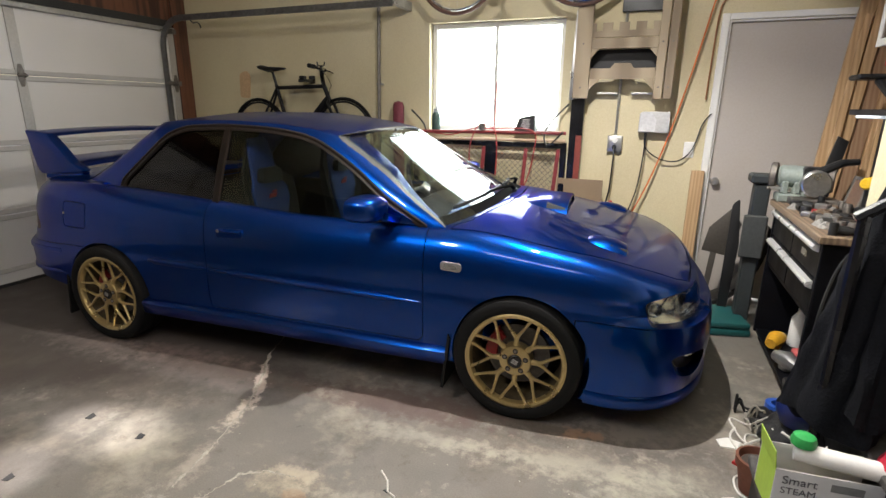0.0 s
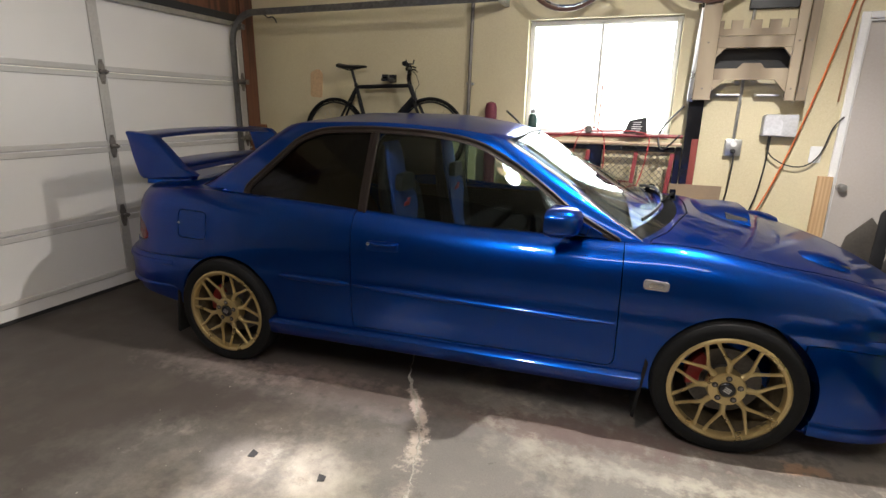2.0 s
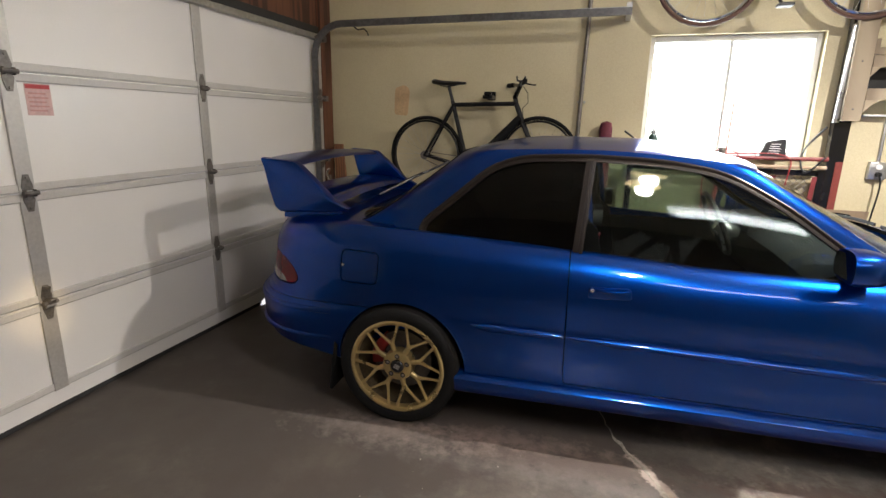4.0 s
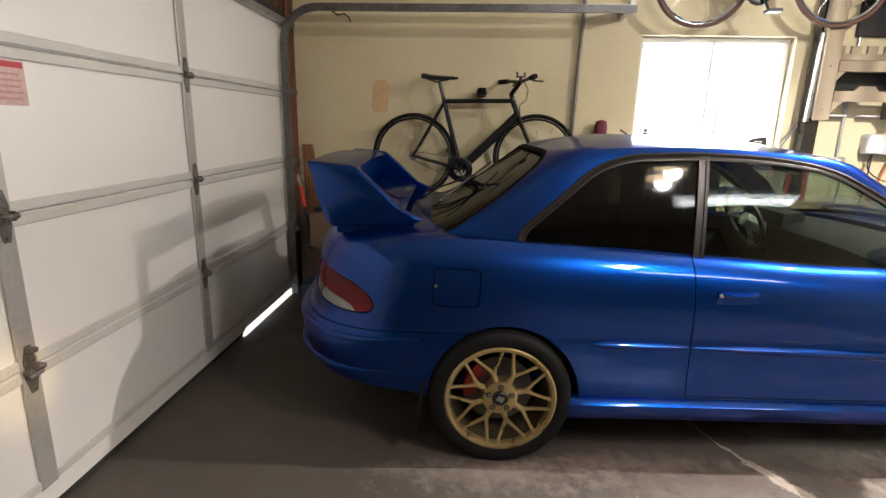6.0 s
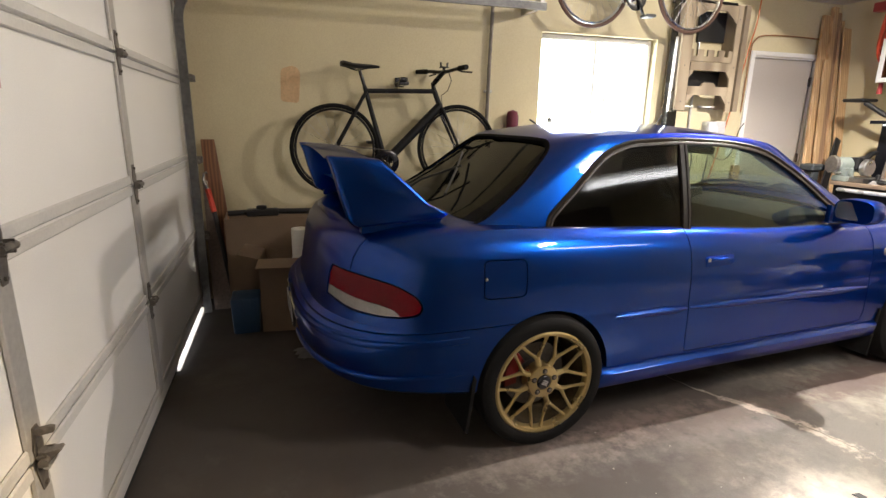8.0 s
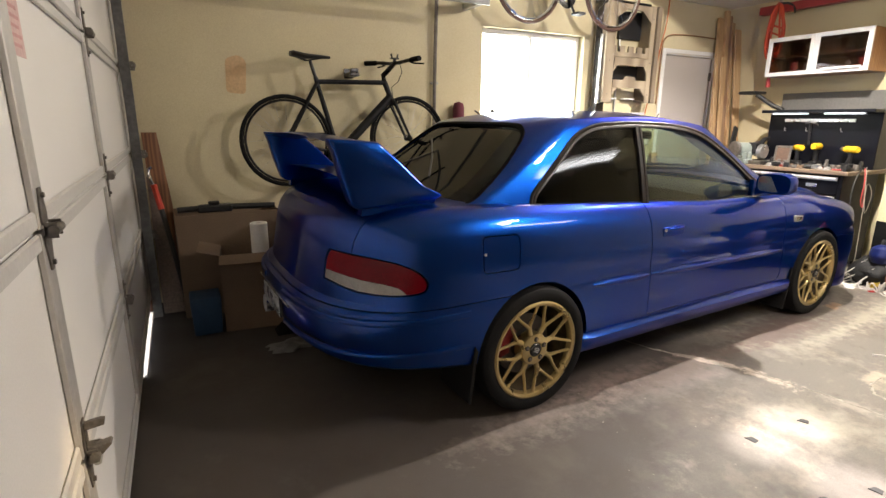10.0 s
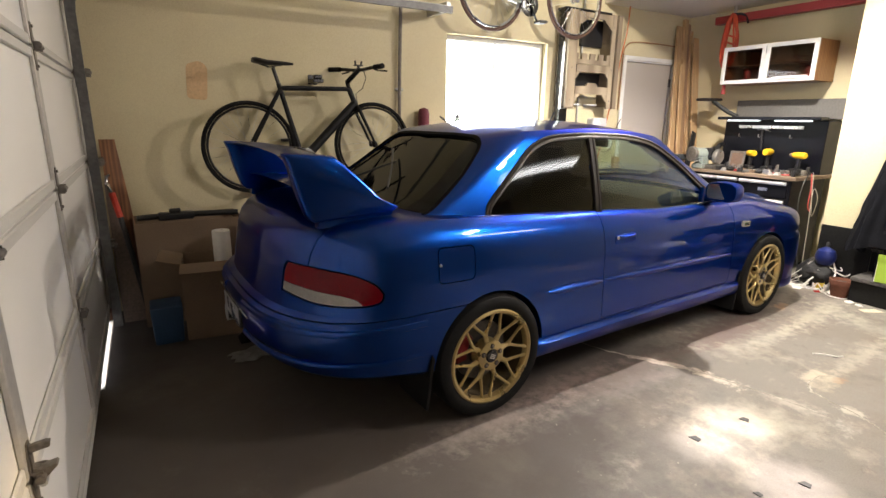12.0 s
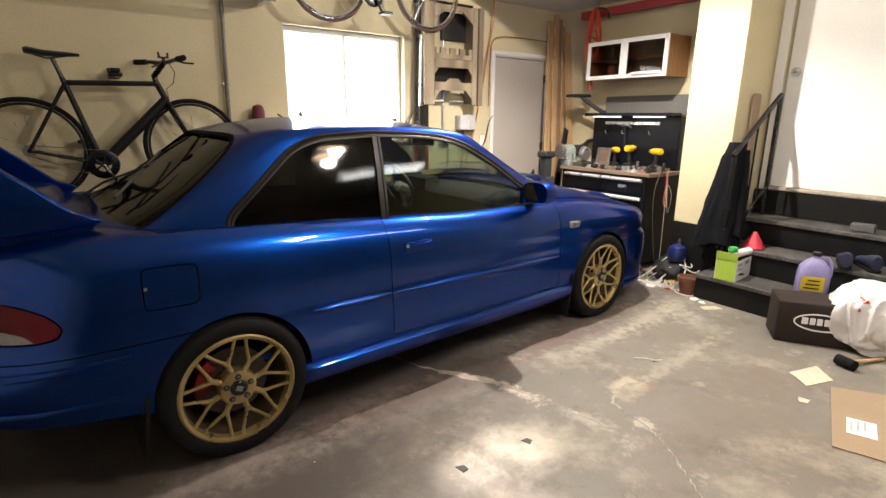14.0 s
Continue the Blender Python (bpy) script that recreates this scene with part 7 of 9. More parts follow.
# the car's shade on these boxes is put into their card colour
carton((-4.02, 3.78, 0), 0.66, 0.36, 0.70, 2, "large brown cardboard box in the corner", M_CARDSHADE)
c2 = carton((-3.80, 3.42, 0), 0.36, 0.30, 0.50, -6, "open brown cardboard box with papers inside", M_CARDSHADE)
bm = bmesh.new()
box(bm, 0.0, 0.36, -0.002, 0.002, 0, 0.14, 0, pose(0, 0, 0.5, 100, 0, 0))
part("flap", bm, M_CARDSHADE, c2)
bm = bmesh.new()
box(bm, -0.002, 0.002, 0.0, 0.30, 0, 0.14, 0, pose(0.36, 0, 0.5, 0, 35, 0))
part("flap", bm, M_CARDSHADE, c2)
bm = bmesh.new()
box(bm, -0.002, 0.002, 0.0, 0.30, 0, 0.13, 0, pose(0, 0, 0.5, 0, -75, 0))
part("flap", bm, M_CARDSHADE, c2)
for k in range(5):
    bm = bmesh.new()
    tube(bm, [(0.06 + 0.045 * k, 0.06 + 0.03 * (k % 3), 0.40), (0.09 + 0.045 * k, 0.12, 0.44 + 0.02 * (k % 2))], 0.018, 7)
    pp_ = thing("paper_scrap", "crumpled white paper in a box", "paper", (-3.80, 3.42, 0))
    part("scrap", bm, M_WHITE, pp_)
ro = thing("paper_roll", "white paper roll standing in the box", "paper roll", (-3.53, 3.62, 0.377))
bm = bmesh.new()
lathe(bm, [(0.018, 0.0), (0.055, 0.0), (0.056, 0.01), (0.056, 0.27), (0.05, 0.275), (0.018, 0.275)], 18, "Z", None, True)
part("roll", bm, M_WHITE, ro)
tr = thing("bike_rack_strap", "black folded strut lying on the box", "strut", (-4.0, 3.86, 0.702))
bm = bmesh.new()
tube(bm, [(0.0, 0.0, 0.025), (0.25, 0.02, 0.03), (0.62, 0.0, 0.022)], 0.02, 8)
box(bm, 0.12, 0.34, -0.03, 0.05, 0.001, 0.05, 0.01)
box(bm, 0.19, 0.26, -0.02, 0.02, 0.05, 0.075, 0.006)
part("strut", bm, M_TRIMBLACK, tr)
bb = thing("blue_bin", "small blue plastic bin with dark contents", "bin", (-3.98, 3.42, 0.0))
bm = bmesh.new()
prism(bm, rounded([(0, 0), (0.16, 0), (0.17, 0.24), (-0.01, 0.24)], 0.015), 0.0, 0.2, "XZ", 0.008)
part("bin", bm, material("navy_plastic", (0.02, 0.06, 0.13), 0.5), bb)
dk = thing("ramp_block", "dark rubber wheel block on the floor behind the car", "wheel block", (-3.52, 3.20, 0.0))
bm = bmesh.new()
prism(bm, [(0, 0.001), (0.28, 0.001), (0.22, 0.07), (0.08, 0.07)], 0.0, 0.14, "XZ", 0.006)
part("block", bm, M_RUBBER, dk)

# ---- workbench corner ----
def tool_chest():
    X0, X1, Y0, Y1 = 1.14, 1.74, 2.46, 3.44
    t = thing("tool_chest", "black steel tool chest with chrome handles and open shelf", "tool chest", (X0, Y0, 0))
    W, D = Y1 - Y0, X1 - X0
    black = material("gloss_black_steel", (0.005, 0.005, 0.007), 0.42, 0, 0.2, 60, 5, 0.02, spec=0.14)
    bright = material("bright_aluminium", (0.78, 0.78, 0.78), 0.32, 0.45, 0.06, 80, 8, 0.02)
    for y in (0.0, W - 0.03):
        bm = bmesh.new()
        box(bm, 0.0, D, y, y + 0.03, 0.06, 0.872, 0.004)
        part("side_panel", bm, black, t)
    bm = bmesh.new()
    box(bm, D - 0.02, D, 0.031, W - 0.031, 0.06, 0.872, 0.002)
    part("back_panel", bm, black, t)
    for z in (0.06, 0.50):
        bm = bmesh.new()
        box(bm, 0.012, D - 0.021, 0.031, W - 0.031, z, z + 0.02, 0.003)
        part("shelf", bm, black, t)
    for i in range(2):
        for j in range(2):
            y0 = 0.033 + i * (W - 0.066) / 2
            y1 = y0 + (W - 0.066) / 2 - 0.006
            z0 = 0.528 + j * 0.172
            bm = bmesh.new()
            box(bm, 0.003, D - 0.03, y0, y1, z0, z0 + 0.162, 0.005)
            dr = part("drawer", bm, black, t)
            bm = bmesh.new()
            prism(bm, [(0.0025, z0 + 0.118), (-0.022, z0 + 0.126), (-0.026, z0 + 0.138), (-0.020, z0 + 0.150), (0.0025, z0 + 0.154)], y0 + 0.01, y1 - 0.01, "XZ", 0.0)
            part("handle", bm, bright, dr, "long bright aluminium handle")
    for y in (0.06, W - 0.06):
        for x in (0.06, D - 0.06):
            bm = bmesh.new()
            lathe(bm, [(0.0, -0.015), (0.03, -0.015), (0.032, -0.01), (0.032, 0.01), (0.03, 0.015), (0.0, 0.015)], 18, "Y", pose(x, y, 0.033))
            box(bm, x - 0.02, x + 0.02, y - 0.02, y + 0.02, 0.045, 0.06)
            part("castor", bm, M_RUBBER, t)
    bm = bmesh.new()
    box(bm, 0.004, 0.0042 - 0.003, 0.20, 0.29, 0.735, 0.765)
    part("badge", bm, M_SILVER, t, "small silver badge", pose(-0.002, 0, 0.02))
    wt = thing("worktop", "scratched brown timber worktop on the tool chest", "worktop", (X0 - 0.03, Y0 - 0.04, 0.873))
    bm = bmesh.new()
    box(bm, 0, D + 0.07, 0, W + 0.06, 0, 0.034, 0.004)
    part("top", bm, wood("worn_bench_top", (0.25, 0.18, 0.12), (0.15, 0.105, 0.07), (1, 12, 1)), wt)


tool_chest()
BT = 0.907


def hutch():
    h = thing("tool_cabinet", "black upper tool cabinet with strip light on the worktop", "tool cabinet", (1.56, 2.44, BT))
    black = material("satin_black_steel", (0.005, 0.0055, 0.009), 0.36, 0, 0.2, 70, 4, 0.02, spec=0.22)
    bm = bmesh.new()
    box(bm, 0.0, 0.26, 0.0, 0.98, 0.001, 0.50, 0.006)
    part("body", bm, black, h)
    bm = bmesh.new()
    box(bm, -0.16, 0.0, 0.0, 0.98, 0.50, 0.53, 0.004)
    part("canopy", bm, black, h)
    bm = bmesh.new()
    box(bm, -0.018, -0.001, 0.20, 0.82, 0.416, 0.446, 0.003)
    part("silver_rail", bm, M_SILVER, h)
    for y in (0.08, 0.55):
        bm = bmesh.new()
        box(bm, -0.158, -0.12, y, y + 0.32, 0.485, 0.499, 0.003)
        part("strip_light", bm, glow("strip_light_tube", (0.85, 0.93, 1.0), 0.7), h, "lit strip light")
    for y in (0.3, 0.6, 0.8):
        bm = bmesh.new()
        tube(bm, [(-0.002, y, 0.33), (-0.03, y, 0.33), (-0.03, y, 0.36)], 0.004, 6)
        part("peg", bm, M_SILVER, h)
    gs = thing("wall_shelf", "grey back board above the tool cabinet", "board", (1.80, 2.42, 1.42), kind="structure")
    bm = bmesh.new()
    box(bm, 0.0, 0.035, 0.0, 1.05, 0.0, 0.19, 0.004)
    part("board", bm, material("grey_board", (0.15, 0.145, 0.135), 0.7), gs)


hutch()


def drill(at, rz, s=1.0):
    d = thing("cordless_drill", "yellow and black cordless drill standing on its battery", "drill", at, rz, "drills on the bench")
    yel = material("yellow_tool_plastic", (0.75, 0.48, 0.02), 0.4)
    bm = bmesh.new()
    box(bm, -0.06 * s, 0.06 * s, -0.038 * s, 0.038 * s, 0.001, 0.055 * s, 0.008)
    part("battery", bm, M_TRIMBLACK, d)
    bm = bmesh.new()
    tube(bm, [(0.0, 0, 0.055 * s), (-0.012 * s, 0, 0.12 * s), (-0.008 * s, 0, 0.165 * s)], [0.024 * s, 0.020 * s, 0.026 * s], 10)
    part("grip", bm, M_TRIMBLACK, d)
    bm = bmesh.new()
    tube(bm, [(-0.085 * s, 0, 0.195 * s), (-0.07 * s, 0, 0.195 * s), (0.03 * s, 0, 0.195 * s), (0.06 * s, 0, 0.195 * s)], [0.026 * s, 0.034 * s, 0.034 * s, 0.028 * s], 14)
    part("motor_body", bm, yel, d, "yellow body")
    bm = bmesh.new()
    tube(bm, [(0.061 * s, 0, 0.195 * s), (0.10 * s, 0, 0.195 * s), (0.115 * s, 0, 0.195 * s)], [0.022 * s, 0.021 * s, 0.010 * s], 12)
    part("chuck", bm, M_RUSTY, d)


drill((1.47, 2.60, BT), 70, 0.9)
drill((1.47, 2.88, BT), 8, 0.98)
drill((1.45, 3.04, BT), 55, 0.88)


def bench_vise():
    g = thing("bench_saw", "grey metal chop saw with a round guard, on the bench", "saw", (1.28, 3.30, BT))
    bm = bmesh.new()
    box(bm, -0.11, 0.13, -0.10, 0.10, 0.001, 0.04, 0.006)
    part("base", bm, M_RUSTY, g)
    bm = bmesh.new()
    lathe(bm, [(0.0, -0.025), (0.066, -0.025), (0.074, -0.018), (0.074, 0.018), (0.066, 0.025), (0.0, 0.025)], 32, "Y", pose(0.0, -0.02, 0.125))
    part("blade_guard", bm, M_GALV, g)
    bm = bmesh.new()
    tube(bm, [(0.0, 0.03, 0.17), (0.12, 0.05, 0.24), (0.20, 0.06, 0.25)], [0.03, 0.022, 0.018], 10)
    box(bm, -0.05, 0.07, 0.03, 0.12, 0.10, 0.21, 0.012)
    part("motor", bm, M_TRIMBLACK, g)


bench_vise()
ml = thing("milling_block", "pale green vise on the bench corner", "vise", (1.17, 3.40, BT))
bm = bmesh.new()
M_VISE = material("pale_green_enamel", (0.26, 0.30, 0.27), 0.45)
box(bm, -0.05, 0.07, -0.06, 0.06, 0.001, 0.05, 0.008)
part("base", bm, M_VISE, ml)
for x in (-0.03, 0.03):
    bm = bmesh.new()
    box(bm, x, x + 0.03, -0.05, 0.05, 0.051, 0.12, 0.006)
    part("jaw", bm, M_VISE, ml)
bm = bmesh.new()
tube(bm, [(-0.10, 0, 0.075), (0.08, 0, 0.075)], 0.010, 8)
tube(bm, [(-0.095, -0.05, 0.075), (-0.095, 0.05, 0.075)], 0.006, 6)
part("screw", bm, M_SILVER, ml)

# black arched frame behind the chest, and a helmet-like guard
aw = thing("folding_arm", "dark grey folding work-light arm reaching over the bench", "work light", (1.62, 3.34, BT + 0.531))
bm = bmesh.new()
tube(bm, [(0.0, 0.0, 0.0), (-0.02, 0.10, 0.05), (-0.06, 0.26, 0.16)], 0.022, 8)
part("arm", bm, M_TRIMBLACK, aw)
bm = bmesh.new()
box(bm, -0.17, 0.05, 0.22, 0.40, 0.165, 0.195, 0.01)
part("head", bm, M_TRIMBLACK, aw)
rng = random.Random(7)
M_BENCHRAG = material("dirty_rag", (0.30, 0.29, 0.27), 0.85, 0, 0.2, 90, 8, 0.2)
SMALL = [("tin", "small dark metal tin on the bench", M_RUSTY), ("screw_box", "small grey screw box on the bench", M_GALV), ("grinder", "dark hand grinder on the bench", M_TRIMBLACK), ("tape_roll", "roll of pale tape on the bench", M_CARDSHADE), ("jar", "small dark jar on the bench", M_TRIMBLACK), ("pliers", "red-handled pliers on the bench", M_CORDRED), ("tray", "black parts tray on the bench", M_TRIMBLACK), ("rag", "crumpled grey rag on the bench", M_BENCHRAG)]
spots = []
for k in range(60):
    for _ in range(30):
        x, y = rng.uniform(1.16, 1.50), rng.uniform(2.47, 3.2)
        if all((x - a) ** 2 + (y - b) ** 2 > 0.046**2 for a, b in spots) and min(math.hypot(x - a, y - b) for a, b in ((1.40, 2.60), (1.46, 2.86), (1.42, 3.0), (1.28, 3.3))) > 0.11:
            break
    else:
        continue
    spots.append((x, y))
    name, lab, mt = SMALL[k % len(SMALL)]
    o = thing(name, lab, name.replace("_", " "), (x, y, BT), rng.uniform(0, 360), "clutter on the bench")
    bm = bmesh.new()
    h = rng.uniform(0.012, 0.05)
    if name in ("tin", "jar"):
        r = rng.uniform(0.014, 0.026)
        lathe(bm, [(0.0, 0.001), (r, 0.001), (r, h + 0.02), (r * 0.85, h + 0.028), (0.0, h + 0.028)], 16)
    elif name == "tape_roll":
        lathe(bm, [(0.018, 0.001), (0.034, 0.001), (0.034, 0.026), (0.018, 0.026)], 18, "Z", None, True)
    elif name == "pliers":
        for s in (-1, 1):
            tube(bm, [(-0.035, s * 0.016, 0.008), (0.0, s * 0.010, 0.008), (0.03, s * 0.002, 0.008)], 0.007, 6)
        box(bm, 0.02, 0.036, -0.008, 0.008, 0.002, 0.013, 0.002)
    elif name == "grinder":
        tube(bm, [(-0.035, 0, 0.022), (0.0, 0, 0.022), (0.032, 0, 0.022)], [0.018, 0.021, 0.015], 10)
    elif name == "rag":
        rings = []
        for j in range(5):
            q = j / 4
            rings.append([bm.verts.new((0.034 * (1 - q * 0.75) * math.cos(a) * rng.uniform(0.8, 1.15), 0.034 * (1 - q * 0.75) * math.sin(a) * rng.uniform(0.8, 1.15), 0.001 + 0.03 * q)) for a in [2 * math.pi * i / 10 for i in range(10)]])
        for a, b in zip(rings, rings[1:]):
            for i in range(10):
                bm.faces.new((a[i], a[(i + 1) % 10], b[(i + 1) % 10], b[i]))
        bm.faces.new(rings[0][::-1])
        bm.faces.new(rings[-1])
    else:
        box(bm, -0.032, 0.032, -0.024, 0.024, 0.001, 0.015 + h * 0.6, 0.004)
    part("body", bm, mt, o)
for k, (x, y, a, lab, mt, ln) in enumerate(((1.22, 2.52, 20, "screwdriver with a red handle on the bench", M_CORDRED, 0.2), (1.30, 2.50, 65, "screwdriver with a black handle on the bench", M_TRIMBLACK, 0.22), (1.20, 2.62, -30, "steel spanner-like bar on the bench", M_SILVER, 0.18), (1.25, 2.48, 5, "black marker on the bench", M_TRIMBLACK, 0.14))):
    o = thing("screwdriver", lab, "hand tool", (x, y, BT + 0.002), a, "clutter on the bench")
    bm = bmesh.new()
    tube(bm, [(0, 0, 0.012), (ln * 0.45, 0, 0.012)], 0.011, 8)
    part("handle", bm, mt, o)
    bm = bmesh.new()
    tube(bm, [(ln * 0.45, 0, 0.012), (ln, 0, 0.008)], 0.004, 6)
    part("blade", bm, M_SILVER, o)
cord("hanging_cable", "black lead hanging off the bench end", [(1.40, 2.44, 0.935), (1.34, 2.42, 0.93), (1.27, 2.405, 0.90), (1.20, 2.40, 0.80), (1.16, 2.38, 0.62), (1.13, 2.33, 0.35), (1.10, 2.25, 0.02)], 0.006, M_CORDBLACK)
cord("hanging_cable", "pale lead hanging off the bench end", [(1.45, 2.44, 0.94), (1.38, 2.40, 0.86), (1.33, 2.36, 0.70), (1.34, 2.34, 0.55), (1.30, 2.30, 0.72), (1.26, 2.33, 0.80), (1.22, 2.30, 0.45), (1.16, 2.26, 0.02)], 0.0032, M_CORDGREY)
cord("hanging_cable", "red lead looped at the bench end", [(1.40, 2.43, 0.93), (1.35, 2.39, 0.80), (1.30, 2.37, 0.66), (1.33, 2.36, 0.60), (1.36, 2.38, 0.74), (1.37, 2.41, 0.90)], 0.005, M_CORDRED)

# stuff on the chest's open shelf
for k in range(9):
    x, y = 1.20 + 0.12 * (k % 3), 2.55 + 0.095 * k
    mt = (M_TRIMBLACK, material("amber_plastic", (0.75, 0.40, 0.03), 0.4), M_WHITE, M_GALV, M_CORDRED)[k % 5]
    o = thing("power_tool", ("black hand tool", "yellow hand tool", "white plastic bottle", "grey metal case", "red hand tool")[k % 5] + " on the chest's lower shelf", "tool", (x, y, 0.081), 40 * k, "tools on the lower shelf")
    bm = bmesh.new()
    if k % 5 == 2:
        lathe(bm, [(0.0, 0.0), (0.04, 0.0), (0.042, 0.02), (0.04, 0.17), (0.015, 0.21), (0.015, 0.24), (0.0, 0.24)], 16)
    else:
        tube(bm, [(-0.07, 0, 0.05), (0.0, 0, 0.06), (0.08, 0, 0.05)], [0.035, 0.048, 0.03], 10)
        box(bm, -0.03, 0.03, -0.03, 0.03, 0.001, 0.06, 0.01)
    part("body", bm, mt, o)


def wall_cabinet():
    c = thing("wall_cabinet", "oak wall cabinet with a white front and two dark glazed doors", "cabinet", (1.50, 2.60, 1.765))
    D, W, H = 0.345, 0.90, 0.365
    for args in ((0.0, D, 0.0, 0.02, 0.0, H), (0.0, D, W - 0.02, W, 0.0, H), (0.0, D, 0.021, W - 0.021, 0.0, 0.02), (0.0, D, 0.021, W - 0.021, H - 0.02, H), (D - 0.01, D, 0.021, W - 0.021, 0.021, H - 0.021)):
        bm = bmesh.new()
        box(bm, *args, 0.002)
        part("carcass_panel", bm, M_OAK, c)
    dark = material("dark_oak_inside", (0.10, 0.045, 0.02), 0.5)
    bm = bmesh.new()
    box(bm, 0.02, D - 0.012, 0.022, W - 0.022, 0.17, 0.185, 0.002)
    part("shelf", bm, dark, c)
    for y0, y1 in ((0.0, 0.462), (0.466, W)):
        bm = bmesh.new()
        f = 0.038
        for a, b, z0, z1 in ((y0, y0 + f, 0, H), (y1 - f, y1, 0, H), (y0 + f, y1 - f, 0, f), (y0 + f, y1 - f, H - f, H)):
            box(bm, -0.022, -0.002, a, b, z0, z1, 0.002)
        d = part("cabinet_door", bm, M_WHITE, c, "white framed door")
        bm = bmesh.new()
        box(bm, -0.014, -0.010, y0 + f, y1 - f, f, H - f)
        p = part("pane", bm, pane_material("smoked_glass", (0.25, 0.17, 0.14)), d, "smoked glass pane")
        p.visible_shadow = False
    bm = bmesh.new()
    box(bm, -0.045, -0.023, 0.05, 0.36, 0.028, 0.048, 0.003)
    part("label_strip", bm, M_WHITE, c, "white paper strip")
    for k, (y, h) in enumerate(((0.12, 0.10), (0.22, 0.07), (0.58, 0.09), (0.70, 0.11))):
        o = thing("spray_can", "dim spray can inside the wall cabinet", "can", (1.62, 2.60 + y, 1.7865))
        bm = bmesh.new()
        lathe(bm, [(0.0, 0.0), (0.03, 0.0), (0.03, h), (0.012, h + 0.02), (0.0, h + 0.02)], 14)
        part("can", bm, (M_CORDRED, M_SILVER, M_GALV, M_CORDRED)[k], o)


wall_cabinet()
rb = thing("red_rail", "long red painted steel rail under the ceiling", "rail", (1.62, 2.22, 2.40), kind="structure")
bm = bmesh.new()
prism(bm, [(0.0, 0.0), (0.09, 0.0), (0.09, 0.012), (0.012, 0.012), (0.012, 0.075), (0.0, 0.075)], 0.0, 1.52, "XZ")
part("rail", bm, material("red_steel_paint", (0.32, 0.03, 0.03), 0.45), rb)
for y in (0.3, 1.3):
    bm = bmesh.new()
    box(bm, 0.005, 0.02, y, y + 0.03, 0.0755, 0.159, 0.002)
    part("hanger", bm, M_GALV, rb)
bm = bmesh.new()
box(bm, 0.02, 0.08, 0.1, 1.5, 0.013, 0.05, 0.004)
part("timber_strip", bm, M_BROWNWOOD, rb, "dark timber strip on the rail")
cd = thing("cord_bundle", "coiled orange-red extension lead hanging from the rail", "cord", (1.56, 3.50, 2.47))
bm = bmesh.new()
rng = random.Random(3)
for k in range(9):
    a, w, dpt = rng.uniform(-0.02, 0.02), rng.uniform(0.06, 0.125), rng.uniform(0.38, 0.58)
    pts = []
    for j in range(22):
        q = 2 * math.pi * j / 22
        pts.append((a + 0.012 * math.sin(3 * q + k), w * math.sin(q) * (0.35 + 0.65 * (0.5 - 0.5 * math.cos(q))), -dpt * (0.5 - 0.5 * math.cos(q))))
    tube(bm, pts, 0.0092, 6, True)
tube(bm, [(0.0, 0.04, -0.2), (-0.02, -0.09, -0.25), (0.0, -0.03, -0.3), (0.02, 0.09, -0.25), (0.0, 0.04, -0.2)], 0.0105, 6)
tagged(part("coil", bm, material("orange_red_cable", (0.58, 0.075, 0.03), 0.45), cd), kind="stuff")
bm = bmesh.new()
tube(bm, [(0, 0.0, -0.42), (0.01, 0.02, -0.6), (0, 0.0, -0.70)], 0.0075, 6)
part("tail", bm, material("orange_red_cable_end", (0.58, 0.075, 0.03), 0.45), cd)
bm = bmesh.new()
tube(bm, [(0, 0.0, -0.70), (0, 0.0, -0.80)], [0.016, 0.022], 8)
part("plug", bm, M_CORDRED, cd)
bm = bmesh.new()
tube(bm, [(0.0, 0.0, 0.0), (0.05, -0.05, 0.0), (0.07, -0.10, -0.03), (0.05, -0.13, -0.10)], 0.011, 8)
part("hook", bm, M_TRIMBLACK, cd, "black hook")

# timber leaning in the corner
for k, (x0, x1, y0, y1, w, tz, top) in enumerate(((1.36, 1.62, 3.86, 4.17, 0.085, 0.035, 2.42), (1.44, 1.70, 3.84, 4.16, 0.06, 0.04, 2.50), (1.53, 1.76, 3.85, 4.17, 0.09, 0.02, 2.46), (1.62, 1.80, 3.83, 4.15, 0.04, 0.04, 2.38), (1.40, 1.58, 3.77, 4.07, 0.04, 0.02, 2.0), (1.70, 1.81, 3.75, 4.08, 0.11, 0.02, 2.3))):
    o = thing("timber_board", ("long pale pine board", "long pine batten", "wide brown board")[k % 3] + " leaning in the corner", "timber", (x0, y0, 0.0), 0, "timber in the corner")
    bm = bmesh.new()
    d = Vector((x1 - x0, y1 - y0, top))
    L = d.length
    box(bm, -w / 2, w / 2, -tz / 2, tz / 2, 0.0, L, 0.003)
    q = Vector((0, 0, 1)).rotation_difference(d.normalized()).to_matrix().to_4x4()
    bmesh.ops.transform(bm, matrix=Matrix.Translation((0, 0, 0.02)) @ q, verts=bm.verts)
    part("board", bm, M_PINE if k != 2 else wood("brown_board", (0.36, 0.23, 0.14), (0.28, 0.17, 0.10)), o)
bp = thing("dark_plank", "dark curved plank leaning by the timber", "plank", (1.30, 3.72, 0.0))
bm = bmesh.new()
prism(bm, [(0.0, 0.0), (0.10, 0.0), (0.13, 0.6), (0.22, 1.25), (0.16, 1.28), (0.05, 0.7)], 0.0, 0.02, "XZ", 0.003)
part("plank", bm, M_TRIMBLACK, bp)

